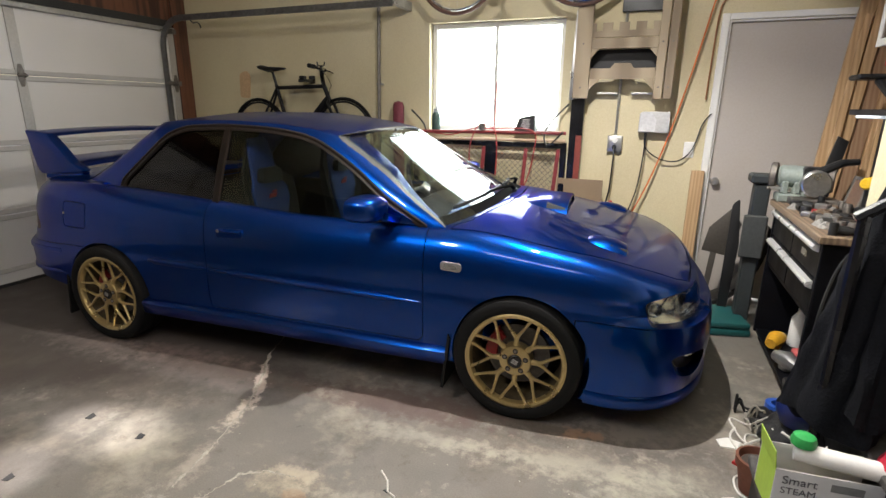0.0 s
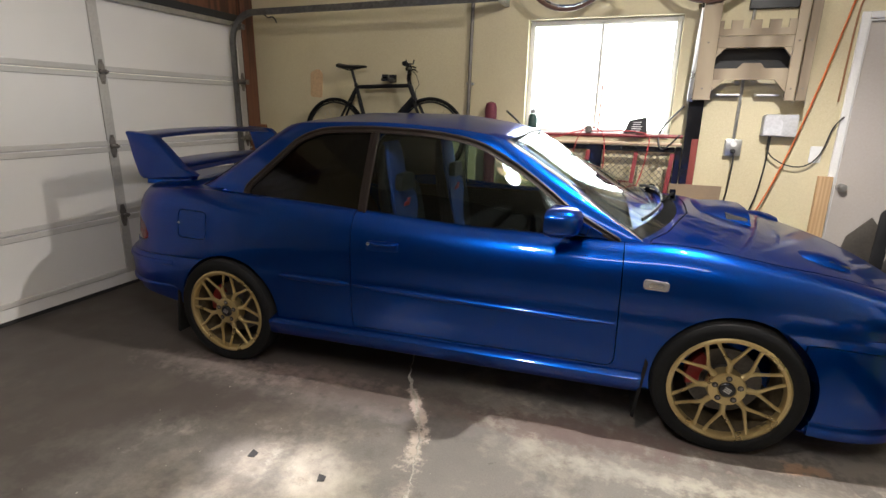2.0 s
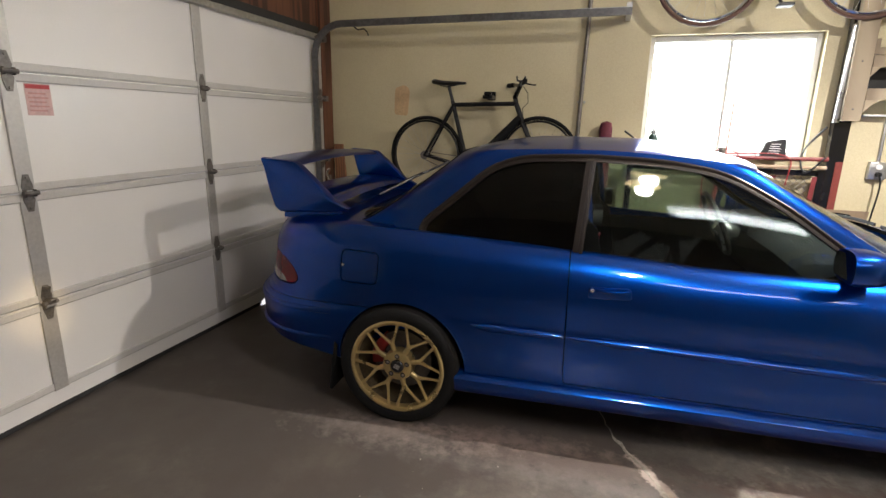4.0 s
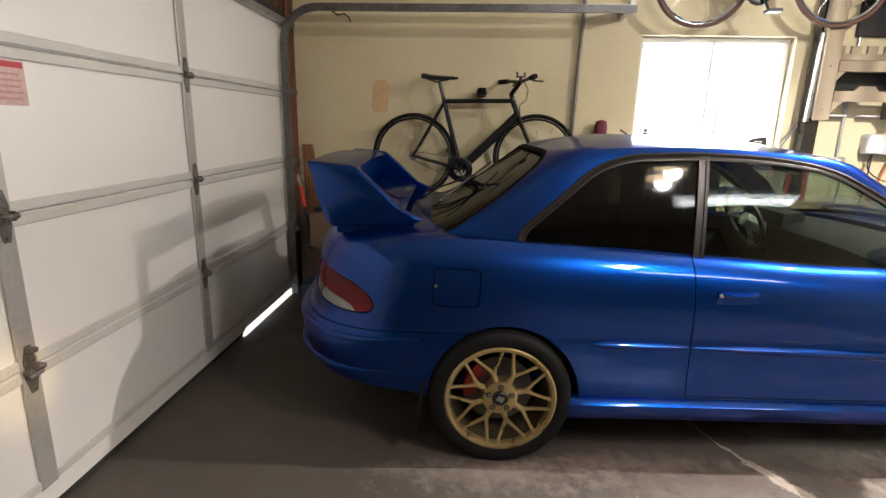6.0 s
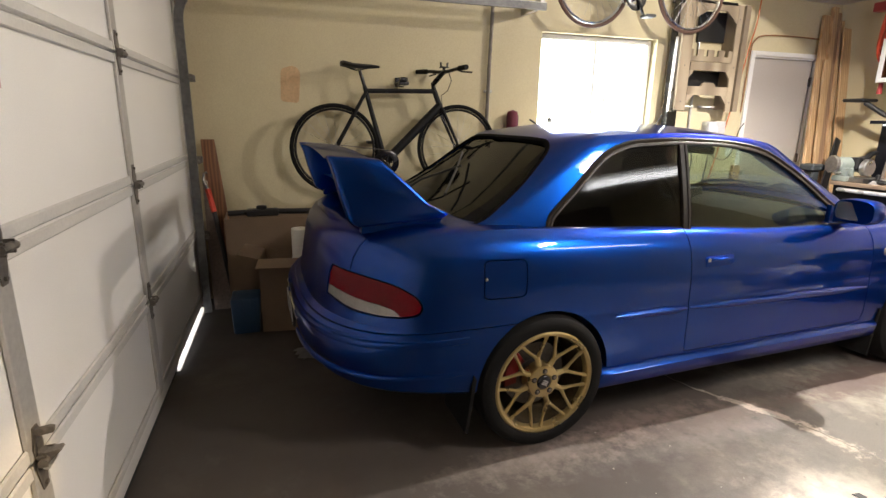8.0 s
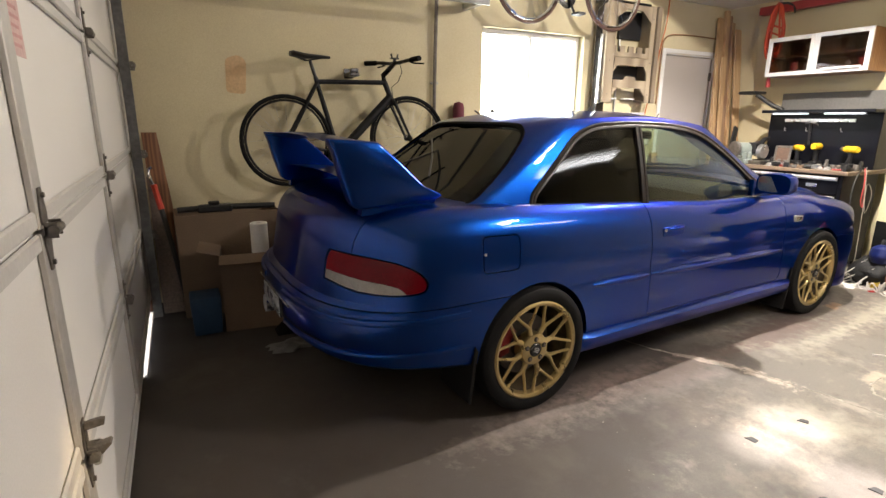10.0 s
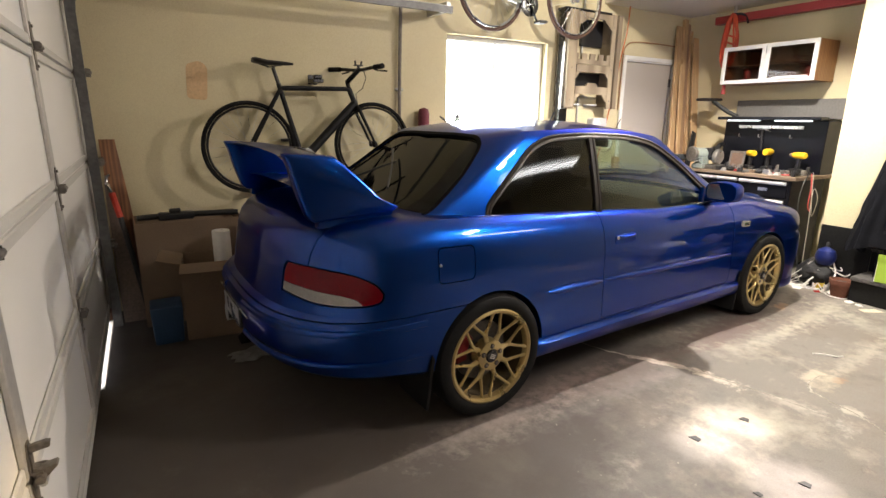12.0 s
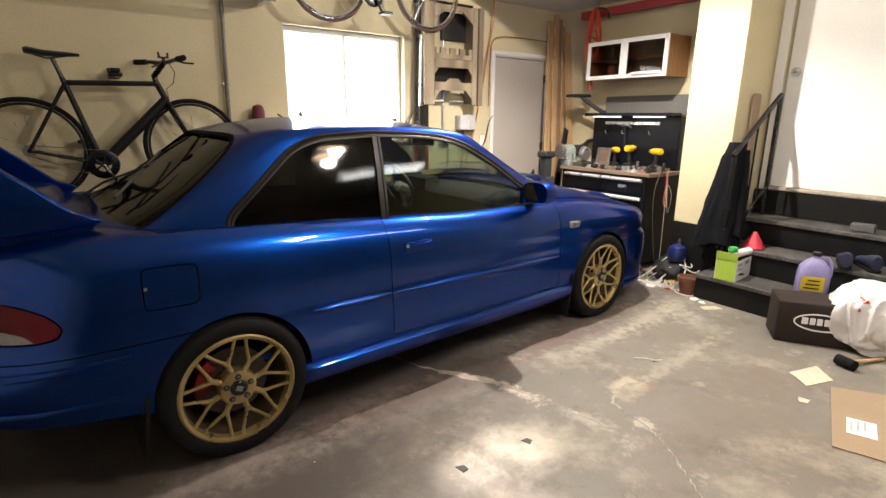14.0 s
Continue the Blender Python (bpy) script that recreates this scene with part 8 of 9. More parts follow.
# floor things between the chest and the wall
gc = thing("tool_case", "teal green plastic tool case lying on the floor", "tool case", (0.87, 3.36, 0.0), 12)
bm = bmesh.new()
box(bm, 0.0, 0.27, 0.0, 0.36, 0.001, 0.05, 0.016, None, 2)
part("lower_shell", bm, material("teal_case", (0.015, 0.10, 0.10), 0.45), gc)
bm = bmesh.new()
box(bm, 0.004, 0.266, 0.004, 0.356, 0.052, 0.095, 0.018, None, 2)
part("upper_shell", bm, material("teal_case_lid", (0.015, 0.105, 0.105), 0.45), gc)
bm = bmesh.new()
tube(bm, [(-0.001, 0.12, 0.05), (-0.035, 0.13, 0.05), (-0.035, 0.23, 0.05), (-0.001, 0.24, 0.05)], 0.01, 8)
part("handle", bm, M_TRIMBLACK, gc)
fl = thing("wheel_arch_liner", "black curved plastic wheel arch liner standing on its edge", "car part", (0.93, 3.90, 0.0))
bm = bmesh.new()
outer, inner = [], []
for k in range(15):
    a = radians(-8 + 100 * k / 14)
    outer.append((0.42 * math.sin(a) - 0.10, 0.60 * (1 - math.cos(a)) + 0.004))
    inner.append((0.42 * math.sin(a) - 0.13, 0.60 * (1 - math.cos(a)) + 0.03))
prism(bm, outer + inner[::-1], 0.0, 0.22, "XZ", 0.004)
part("liner", bm, M_TRIMBLACK, fl)
gp = thing("hoist_leg", "grey painted steel hoist leg standing by the bench", "hoist", (1.04, 3.58, 0.0))
grey = material("grey_machine_paint", (0.040, 0.046, 0.048), 0.5)
bm = bmesh.new()
box(bm, 0.0, 0.09, 0.0, 0.10, 0.001, 0.98, 0.01)
part("post", bm, grey, gp)
bm = bmesh.new()
box(bm, -0.03, 0.13, -0.02, 0.12, 0.981, 1.04, 0.012)
part("head", bm, grey, gp)
bm = bmesh.new()
box(bm, -0.035, 0.10, -0.03, -0.001, 0.50, 0.78, 0.008)
part("bracket", bm, material("light_grey_bracket", (0.07, 0.075, 0.075), 0.5), gp)
sw = thing("skateboard_deck", "dark narrow board standing by the hoist leg", "board", (0.95, 3.70, 0.0))
bm = bmesh.new()
prism(bm, rounded([(0.0, 0.001), (0.06, 0.001), (0.075, 0.55), (0.04, 0.86), (0.0, 0.82)], 0.02), 0.0, 0.012, "XZ", 0.002)
part("deck", bm, M_TRIMBLACK, sw)
wb = thing("grey_hood", "grey crumpled metal cover leaning by the door", "cover", (0.80, 3.86, 0.0))
bm = bmesh.new()
prism(bm, [(0.02, 0.45), (0.20, 0.42), (0.25, 0.66), (0.17, 0.76), (0.05, 0.62)], 0.0, 0.015, "XZ", 0.003)
prism(bm, [(0.05, 0.002), (0.09, 0.002), (0.12, 0.45), (0.08, 0.45)], 0.0, 0.015, "XZ", 0.002)
part("cover", bm, material("dull_grey_metal", (0.10, 0.088, 0.075), 0.5, 0.3), wb)

# ---- round the entry steps ----
hr = thing("handrail", "black steel handrail beside the steps", "handrail", (0, 1.665, 0), kind="structure")
bm = bmesh.new()
tube(bm, [(1.62, 0, 1.575), (1.04, 0, 1.165), (0.98, 0, 1.12)], 0.019, 8)
part("top_bar", bm, M_BLACKMETAL, hr)
for x, z0, z1 in ((1.62, 0.616, 1.575), (1.00, 0.206, 1.13)):
    bm = bmesh.new()
    tube(bm, [(x, 0, z0), (x, 0, z1)], 0.018, 8)
    part("post", bm, M_BLACKMETAL, hr)
for x in (1.16, 1.31, 1.46):
    bm = bmesh.new()
    tube(bm, [(x, 0, 0.40 + (x - 1.0) * 0.726), (x, 0, 1.135 + (x - 1.0) * 0.707)], 0.008, 6)
    part("baluster", bm, M_BLACKMETAL, hr)
bm = bmesh.new()
tube(bm, [(1.62, 0, 0.85), (1.0, 0, 0.40)], 0.012, 8)
part("bottom_bar", bm, M_BLACKMETAL, hr)
pk = thing("guitar_neck", "brown wooden board end standing behind the handrail", "board", (1.36, 1.745, 0.62))
bm = bmesh.new()
prism(bm, rounded([(0.0, 0.0), (0.11, 0.0), (0.115, 0.96), (0.0, 0.96)], 0.04), 0.0, 0.02, "XZ", 0.003)
part("board", bm, wood("pale_brown_board", (0.42, 0.30, 0.22), (0.28, 0.18, 0.12)), pk)


def jacket():
    j = thing("jacket", "dark navy padded jacket draped over the handrail", "jacket", (1.095, 1.705, 0), -65)
    cloth = material("dark_padded_cloth", (0.006, 0.0065, 0.009), 0.9, 0, 0.3, 120, 7, 0.3, spec=0.15)

    def drape(n, m, w0, w1, z0, z1, thick, x_off, lean):
        bm = bmesh.new()
        rings = []
        for i in range(m + 1):
            q = i / m
            w = w0 + (w1 - w0) * q**0.8
            ring = []
            for k in range(n):
                a = 2 * math.pi * k / n
                fold = 1 + 0.10 * math.sin(5 * a + 1.3) * q + 0.07 * math.sin(9 * a + 4 * q) * q + 0.16 * noise.noise(Vector((math.cos(a) * 2.4 + x_off * 30, math.sin(a) * 2.4, q * 7))) + 0.07 * noise.noise(Vector((math.cos(a) * 5, math.sin(a) * 5, q * 16)))
                t = thick * (0.5 + 0.7 * q)
                ring.append(bm.verts.new((x_off + w * math.cos(a) * fold + lean * q, t * math.sin(a) * fold - 0.02 * q, z0 + (z1 - z0) * q + 0.02 * math.sin(3 * a) * q)))
            rings.append(ring)
        for a, b in zip(rings, rings[1:]):
            for k in range(n):
                bm.faces.new((a[k], a[(k + 1) % n], b[(k + 1) % n], b[k]))
        bm.faces.new(rings[0][::-1])
        bm.faces.new(rings[-1])
        return bm
    part("body", drape(60, 24, 0.050, 0.145, 1.215, 0.43, 0.095, 0.0, -0.045), cloth, j)
    part("sleeve", drape(30, 20, 0.040, 0.065, 1.12, 0.40, 0.065, -0.045, -0.115), cloth, j)
    part("sleeve", drape(30, 20, 0.04, 0.06, 1.16, 0.50, 0.06, 0.055, 0.02), cloth, j)


jacket()


def gift_box():
    b = thing("appliance_box", "white and green appliance carton, opened, on the lowest step", "box", (0.862, 1.47, 0.206), 5)
    white = material("printed_white_card", (0.74, 0.74, 0.73), 0.5, 0, 0.03)
    green = material("lime_green_card", (0.38, 0.56, 0.07), 0.5, 0, 0.06)
    W, D, H = 0.33, 0.15, 0.158
    bm = bmesh.new()
    box(bm, 0, W, 0, 0.003, 0, H)
    part("front_face", bm, white, b)
    bm = bmesh.new()
    box(bm, 0, W, D - 0.003, D, 0, H)
    part("back_face", bm, white, b)
    bm = bmesh.new()
    box(bm, 0, 0.003, 0.004, D - 0.004, 0, H)
    part("end_face", bm, green, b, "lime green end")
    bm = bmesh.new()
    box(bm, W - 0.003, W, 0.004, D - 0.004, 0, H)
    part("end_face", bm, green, b, "lime green end")
    bm = bmesh.new()
    box(bm, 0.003, W - 0.003, 0.004, D - 0.004, 0, 0.004)
    part("base", bm, M_CARD, b)
    bm = bmesh.new()
    box(bm, -0.003, 0.0, 0.0, D, 0, 0.06, 0, pose(0, 0, H, 0, -8, 0))
    part("end_flap", bm, green, b, "lime green raised flap")
    for body, size, x, z in (("Smart", 0.040, 0.02, 0.112), ("STEAM", 0.032, 0.02, 0.078)):
        cu = bpy.data.curves.new("lettering", "FONT")
        cu.body, cu.size, cu.extrude = body, size, 0.0004
        cu.materials.append(material("grey_print", (0.12, 0.12, 0.13), 0.6))
        wk = new("work", cu)
        me = bpy.data.meshes.new_from_object(wk.evaluated_get(bpy.context.evaluated_depsgraph_get()))
        bpy.data.objects.remove(wk)
        o = new("lettering", me)
        o.parent, o.matrix_basis = b, pose(x, -0.0012, z, 90, 0, 0)
        tagged(o, "dark grey printed word")
    bm = bmesh.new()
    box(bm, 0.150, 0.235, -0.0015, -0.0002, 0.112, 0.138)
    part("print_bar", bm, material("grey_print_bar", (0.25, 0.25, 0.25), 0.6), b)
    bm = bmesh.new()
    prism(bm, [(0.03, 0.05), (0.16, 0.025), (0.17, 0.035), (0.10, 0.055)], -0.0016, -0.0002, "XZ")
    part("print_picture", bm, M_TRIMBLACK, b)
    o = thing("spray_bottle", "white bottle with a green cap lying in the carton", "bottle", (0.90, 1.555, 0.37), -10)
    bm = bmesh.new()
    tube(bm, [(0.02, 0, 0.02), (0.24, 0, 0.03)], 0.03, 14)
    part("body", bm, M_WHITE, o)
    bm = bmesh.new()
    lathe(bm, [(0.0, 0.0), (0.034, 0.0), (0.036, 0.012), (0.03, 0.03), (0.012, 0.036), (0.0, 0.036)], 18, "Z", pose(0.04, 0, 0.05))
    part("cap", bm, material("bright_green_plastic", (0.05, 0.40, 0.10), 0.4), o, "green cap")


gift_box()


def jug(at, rz, body_mat, cap_mat, label, band_mat=None, s=1.0):
    j = thing("fluid_jug", label, "jug", at, rz)
    bm = bmesh.new()
    rings = []
    for z, w, d in ((0.001, 0.085, 0.055), (0.02, 0.095, 0.062), (0.16, 0.095, 0.062), (0.21, 0.085, 0.055), (0.25, 0.05, 0.038), (0.27, 0.022, 0.022), (0.285, 0.022, 0.022)):
        rings.append([(s * w * math.copysign(abs(math.cos(a)) ** 0.5, math.cos(a)), s * d * math.copysign(abs(math.sin(a)) ** 0.5, math.sin(a)), s * z) for a in [2 * math.pi * k / 24 for k in range(24)]])
    loft(bm, rings)
    part("body", bm, body_mat, j)
    bm = bmesh.new()
    lathe(bm, [(0.0, 0.286 * s), (0.027 * s, 0.286 * s), (0.027 * s, 0.31 * s), (0.0, 0.312 * s)], 16)
    part("cap", bm, cap_mat, j)
    bm = bmesh.new()
    tube(bm, [(0.02 * s, 0, 0.272 * s), (0.065 * s, 0, 0.275 * s), (0.092 * s, 0, 0.23 * s), (0.094 * s, 0, 0.15 * s)], 0.013 * s, 8)
    part("handle", bm, body_mat, j)
    if band_mat:
        bm = bmesh.new()
        box(bm, -0.075 * s, 0.055 * s, -0.066 * s, -0.0635 * s, 0.05 * s, 0.15 * s, 0.001)
        lb_ = part("label", bm, band_mat, j, "yellow label with dark bars")
        for k in range(3):
            bm = bmesh.new()
            box(bm, (-0.06 + 0.01 * k) * s, 0.03 * s, -0.0675 * s, -0.066 * s, (0.065 + 0.027 * k) * s, (0.075 + 0.027 * k) * s)
            part("print_bar", bm, M_TRIMBLACK, lb_)


jug((0.995, 1.03, 0.206), -60, material("lilac_plastic", (0.28, 0.25, 0.48), 0.4), M_TRIMBLACK, "lilac screenwash jug with a yellow label on the lowest step", material("yellow_label", (0.70, 0.52, 0.03), 0.5), 1.0)
rc = thing("funnel", "red plastic funnel on the second step", "funnel", (1.20, 1.52, 0.411))
bm = bmesh.new()
lathe(bm, [(0.075, 0.002), (0.078, 0.01), (0.055, 0.06), (0.03, 0.10), (0.015, 0.13), (0.0, 0.135)], 20)
part("funnel", bm, material("red_plastic", (0.55, 0.03, 0.06), 0.4), rc)
for dx, dy, a in ((0.0, 0.0, 20), (0.05, -0.12, 35)):
    sh = thing("work_boot", "dark blue work shoe on the second step", "shoe", (1.20 + dx, 0.93 + dy, 0.412), a, "pair of shoes")
    bm = bmesh.new()
    rings = []
    for u, w, h in ((-0.12, 0.034, 0.09), (-0.09, 0.040, 0.10), (-0.03, 0.038, 0.085), (0.04, 0.046, 0.062), (0.10, 0.045, 0.05), (0.14, 0.03, 0.035)):
        rings.append([(u, w * math.cos(q), 0.018 + h * 0.5 + h * 0.5 * math.sin(q)) for q in [2 * math.pi * k / 14 for k in range(14)]])
    loft(bm, rings)
    part("upper", bm, material("navy_leather", (0.02, 0.025, 0.06), 0.6), sh)
    bm = bmesh.new()
    prism(bm, rounded([(-0.13, -0.036), (0.0, -0.04), (0.15, -0.04), (0.15, 0.04), (0.0, 0.038), (-0.13, 0.036)], 0.03), 0.0, 0.018, "XY", 0.003)
    part("sole", bm, M_RUBBER, sh)
bx = thing("electrical_box", "small dark box on the third step", "box", (1.44, 0.86, 0.616), 10)
bm = bmesh.new()
box(bm, 0, 0.10, 0, 0.14, 0.001, 0.055, 0.006)
part("box", bm, material("grey_dark_box", (0.10, 0.10, 0.10), 0.6), bx)


def seat_carrier():
    g = thing("storage_case", "dark brown fabric storage case with a pale oval logo shape", "case", (0.505, 1.03, 0.0), -58)
    bm = bmesh.new()
    box(bm, 0.0, 0.62, 0.0, 0.26, 0.001, 0.275, 0.012, None, 3)
    part("case", bm, material("dark_brown_fabric", (0.024, 0.014, 0.010), 0.85, 0, 0.2, 150, 6, 0.15), g)
    bm = bmesh.new()
    tube(bm, [(0.235 + 0.14 * math.cos(a), -0.003, 0.155 + 0.054 * math.sin(a)) for a in [2 * math.pi * k / 36 for k in range(36)]], 0.0045, 6, True)
    part("logo_oval", bm, M_WHITE, g, "pale oval outline")
    for k, (x, w) in enumerate(((0.135, 0.034), (0.178, 0.03), (0.216, 0.03), (0.255, 0.03), (0.294, 0.038))):
        bm = bmesh.new()
        box(bm, x, x + w, -0.004, 0.001, 0.138, 0.182, 0.002)
        part("logo_bar", bm, M_WHITE, g)


seat_carrier()
pb = thing("plastic_bag", "crumpled white plastic bag with red print draped over the case", "bag", (0.852, 0.610, 0.0), -58)
bm = bmesh.new()
bmesh.ops.create_icosphere(bm, subdivisions=6, radius=1.0)


def blunt(c, e):
    return math.copysign(abs(c) ** e, c)


for v in bm.verts:
    n = v.co.normalized()
    # broad sags, then creases that run down from the gathered top
    ridge = abs(noise.noise(Vector((n.x * 3.2, n.y * 3.2, n.z * 1.1 + 4))))
    fine = abs(noise.noise(Vector((n.x * 8, n.y * 8, n.z * 3 + 9))))
    k = 1 + 0.20 * noise.noise(n * 1.7 + Vector((1, 4, 2))) + 0.20 * (0.3 - ridge) + 0.07 * (0.3 - fine)
    v.co = Vector((0.235 * blunt(n.x, 0.75) * k, 0.185 * blunt(n.y, 0.75) * k, max(0.003, 0.215 + 0.205 * blunt(n.z, 0.70) * k)))
part("bag", bm, material("white_polythene", (0.80, 0.78, 0.77), 0.32, 0, 0.04, 40, 6, 0.25), pb, "", None, 50)
bag_tree = BVHTree.FromPolygons([v.co for v in pb.children[0].data.vertices], [p.vertices for p in pb.children[0].data.polygons])
for x, z, w, h in ((-0.13, 0.350, 0.030, 0.018), (-0.02, 0.325, 0.022, 0.014), (0.07, 0.34, 0.026, 0.016), (-0.16, 0.300, 0.014, 0.020)):
    bm = bmesh.new()
    rows = []
    for i in range(6):
        row = []
        for j in range(6):
            hit = bag_tree.ray_cast(Vector((x + w * (i / 5 - 0.5) * (1.2 - 0.4 * j / 5), -1.0, z + h * (j / 5 - 0.5))), Vector((0, 1, 0)))[0]
            row.append(bm.verts.new(hit + Vector((0, -0.0015, 0))) if hit else None)
        rows.append(row)
    for i in range(5):
        for j in range(5):
            q = (rows[i][j], rows[i + 1][j], rows[i + 1][j + 1], rows[i][j + 1])
            if None not in q:
                bm.faces.new(q)
    part("red_print", bm, material("red_print", (0.6, 0.06, 0.05), 0.5), pb, "red print")
hm = thing("mallet", "black rubber mallet with a pale wooden handle on the floor", "mallet", (0.44, 0.62, 0.0), -20)
bm = bmesh.new()
tube(bm, [(0, -0.05, 0.032), (0, 0.05, 0.032)], 0.031, 14)
part("head", bm, M_RUBBER, hm)
bm = bmesh.new()
tube(bm, [(0.02, 0, 0.032), (0.15, 0, 0.02), (0.30, 0, 0.013)], 0.012, 8)
part("handle", bm, M_PINE, hm)
fc = thing("cardboard_sheet", "flattened cardboard box with a white label on the floor", "cardboard", (-0.50, 0.38, 0.0), 0)
bm = bmesh.new()
prism(bm, [(0.0, 0.0), (0.60, 0.20), (0.83, -0.15), (0.75, -0.42), (0.12, -0.35)], 0.002, 0.007, "XY")
part("sheet", bm, M_CARD, fc)
bm = bmesh.new()
prism(bm, [(0.17, 0.0), (0.32, 0.045), (0.36, -0.06), (0.21, -0.105)], 0.0078, 0.0084, "XY")
part("label", bm, M_WHITE, fc, "white paper label")
for k in range(3):
    bm = bmesh.new()
    prism(bm, [(0.20 + 0.022 * k, -0.005 - 0.02 * k), (0.29 + 0.022 * k, 0.02 - 0.02 * k), (0.292 + 0.022 * k, 0.014 - 0.02 * k), (0.202 + 0.022 * k, -0.011 - 0.02 * k)], 0.0085, 0.009, "XY")
    part("print_bar", bm, M_GALV, fc)
for at, pts, lab in (((0.10, 0.78, 0), [(0.0, 0.0), (0.22, -0.06), (0.10, -0.18), (-0.09, -0.12), (-0.03, -0.05)], "torn pale paper sheet on the floor"), ((0.55, 0.30, 0), [(0, 0), (0.2, 0.03), (0.22, -0.12), (0.02, -0.14)], "pale paper sheet on the floor"), ((-0.20, 0.62, 0), [(0, 0), (0.05, 0.02), (0.06, -0.03), (0.01, -0.035)], "small paper scrap on the floor"), ((0.70, 1.62, 0), [(0, 0), (0.12, -0.06), (0.10, -0.13), (-0.03, -0.05)], "small white paper on the floor")):
    o = thing("paper_sheet", lab, "paper", at, 0, "papers on the floor")
    bm = bmesh.new()
    prism(bm, pts, 0.001, 0.003, "XY")
    part("sheet", bm, material("stained_paper", (0.66, 0.58, 0.44), 0.7, 0, 0.2), o)
fp = thing("flower_pot", "small terracotta plant pot on the floor", "pot", (0.915, 1.845, 0.0))
bm = bmesh.new()
lathe(bm, [(0.0, 0.001), (0.055, 0.001), (0.075, 0.11), (0.082, 0.11), (0.084, 0.145), (0.074, 0.147), (0.066, 0.12), (0.0, 0.118)], 24)
part("pot", bm, material("terracotta", (0.17, 0.062, 0.036), 0.8), fp)
bm = bmesh.new()
lathe(bm, [(0.0, 0.122), (0.064, 0.1215), (0.0, 0.128)], 16)
part("soil", bm, material("dry_soil", (0.06, 0.045, 0.035), 0.9), fp)
hb = thing("tool_bag", "slumped black fabric tool bag on the floor by the steps", "bag", (1.13, 2.12, 0.0), 25)
bm = bmesh.new()
bmesh.ops.create_icosphere(bm, subdivisions=4, radius=1.0)
for v in bm.verts:
    n = v.co.normalized()
    k = 1 + 0.25 * noise.noise(n * 2.0 + Vector((7, 1, 0))) + 0.10 * (0.5 - abs(noise.noise(n * 5)))
    v.co = Vector((n.x * 0.19 * k, n.y * 0.15 * k, max(0.001, 0.10 + n.z * 0.13 * k)))
part("bag", bm, material("black_bag_fabric", (0.012, 0.012, 0.013), 0.7, 0, 0.3, 90, 9, 0.3), hb)
bm = bmesh.new()
tube(bm, [(-0.10, 0.0, 0.20), (-0.06, -0.02, 0.26), (0.02, -0.03, 0.27), (0.08, -0.01, 0.21)], 0.010, 8)
part("strap", bm, M_TRIMBLACK, hb)
bk = thing("blue_lantern", "round blue work lamp resting on a tool bag", "lamp", (1.06, 2.05, 0.205), 20)
bm = bmesh.new()
lathe(bm, [(0.0, 0.001), (0.055, 0.004), (0.076, 0.05), (0.078, 0.08), (0.062, 0.125), (0.026, 0.148), (0.0, 0.15)], 24)
part("shell", bm, material("blue_plastic", (0.012, 0.022, 0.12), 0.35), bk)
bm = bmesh.new()
tube(bm, [(0.04, 0, 0.13), (0.10, 0.0, 0.17), (0.14, 0.02, 0.15)], 0.015, 8)
part("handle", bm, M_TRIMBLACK, bk)


def tangle(name, label, at, mt, seed, n, spread, r, rise=0.08):
    o = thing(name, label, "cord", at)
    rng = random.Random(seed)
    p = Vector((0, 0, r + 0.002))
    a = rng.uniform(0, 6)
    pts = []
    for _ in range(n):
        a += rng.uniform(-0.9, 1.1)
        p = p + Vector((math.cos(a), math.sin(a), 0)) * spread * 0.24
        p.x, p.y = max(-spread, min(spread, p.x)), max(-spread, min(spread, p.y))
        pts.append((p.x, p.y, r + 0.002 + rise * rng.random() ** 2))
    fine = []
    P = [Vector(q) for q in pts]
    for i in range(len(P) - 1):
        p0, p1, p2, p3 = P[max(i - 1, 0)], P[i], P[i + 1], P[min(i + 2, len(P) - 1)]
        for k in range(4):
            t = k / 4
            q = 0.5 * ((2 * p1) + (p2 - p0) * t + (2 * p0 - 5 * p1 + 4 * p2 - p3) * t * t + (3 * p1 - p0 - 3 * p2 + p3) * t**3)
            q.z = max(q.z, r + 0.001)
            fine.append(q)
    bm = bmesh.new()
    tube(bm, fine, r, 6)
    part("lead", bm, mt, o)


tangle("cable_tangle", "tangled white cable on the floor by the bench", (1.04, 2.10, 0), M_CORDWHITE, 11, 80, 0.15, 0.0042, 0.07)
tangle("cable_tangle", "tangled white cable on the floor by the pot", (1.05, 2.02, 0), M_CORDWHITE, 12, 60, 0.13, 0.0042, 0.10)
tangle("cable_tangle", "tangled grey cable on the floor", (1.02, 2.26, 0), M_CORDGREY, 13, 30, 0.12, 0.005)
tangle("cable_tangle", "tangled black cable on the floor", (1.04, 2.32, 0), M_CORDBLACK, 14, 34, 0.12, 0.006)
cord("loose_cable", "white cable looped on the floor", [(1.00, 1.98, 0.20), (1.10, 1.93, 0.17), (1.16, 1.99, 0.20), (1.08, 2.10, 0.25), (0.99, 2.20, 0.12), (0.96, 2.30, 0.02), (0.91, 2.35, 0.006), (0.886, 2.340, 0.006), (0.895, 2.28, 0.006), (0.92, 2.18, 0.006), (0.97, 2.12, 0.02), (1.03, 2.11, 0.03)], 0.0045, M_CORDWHITE)
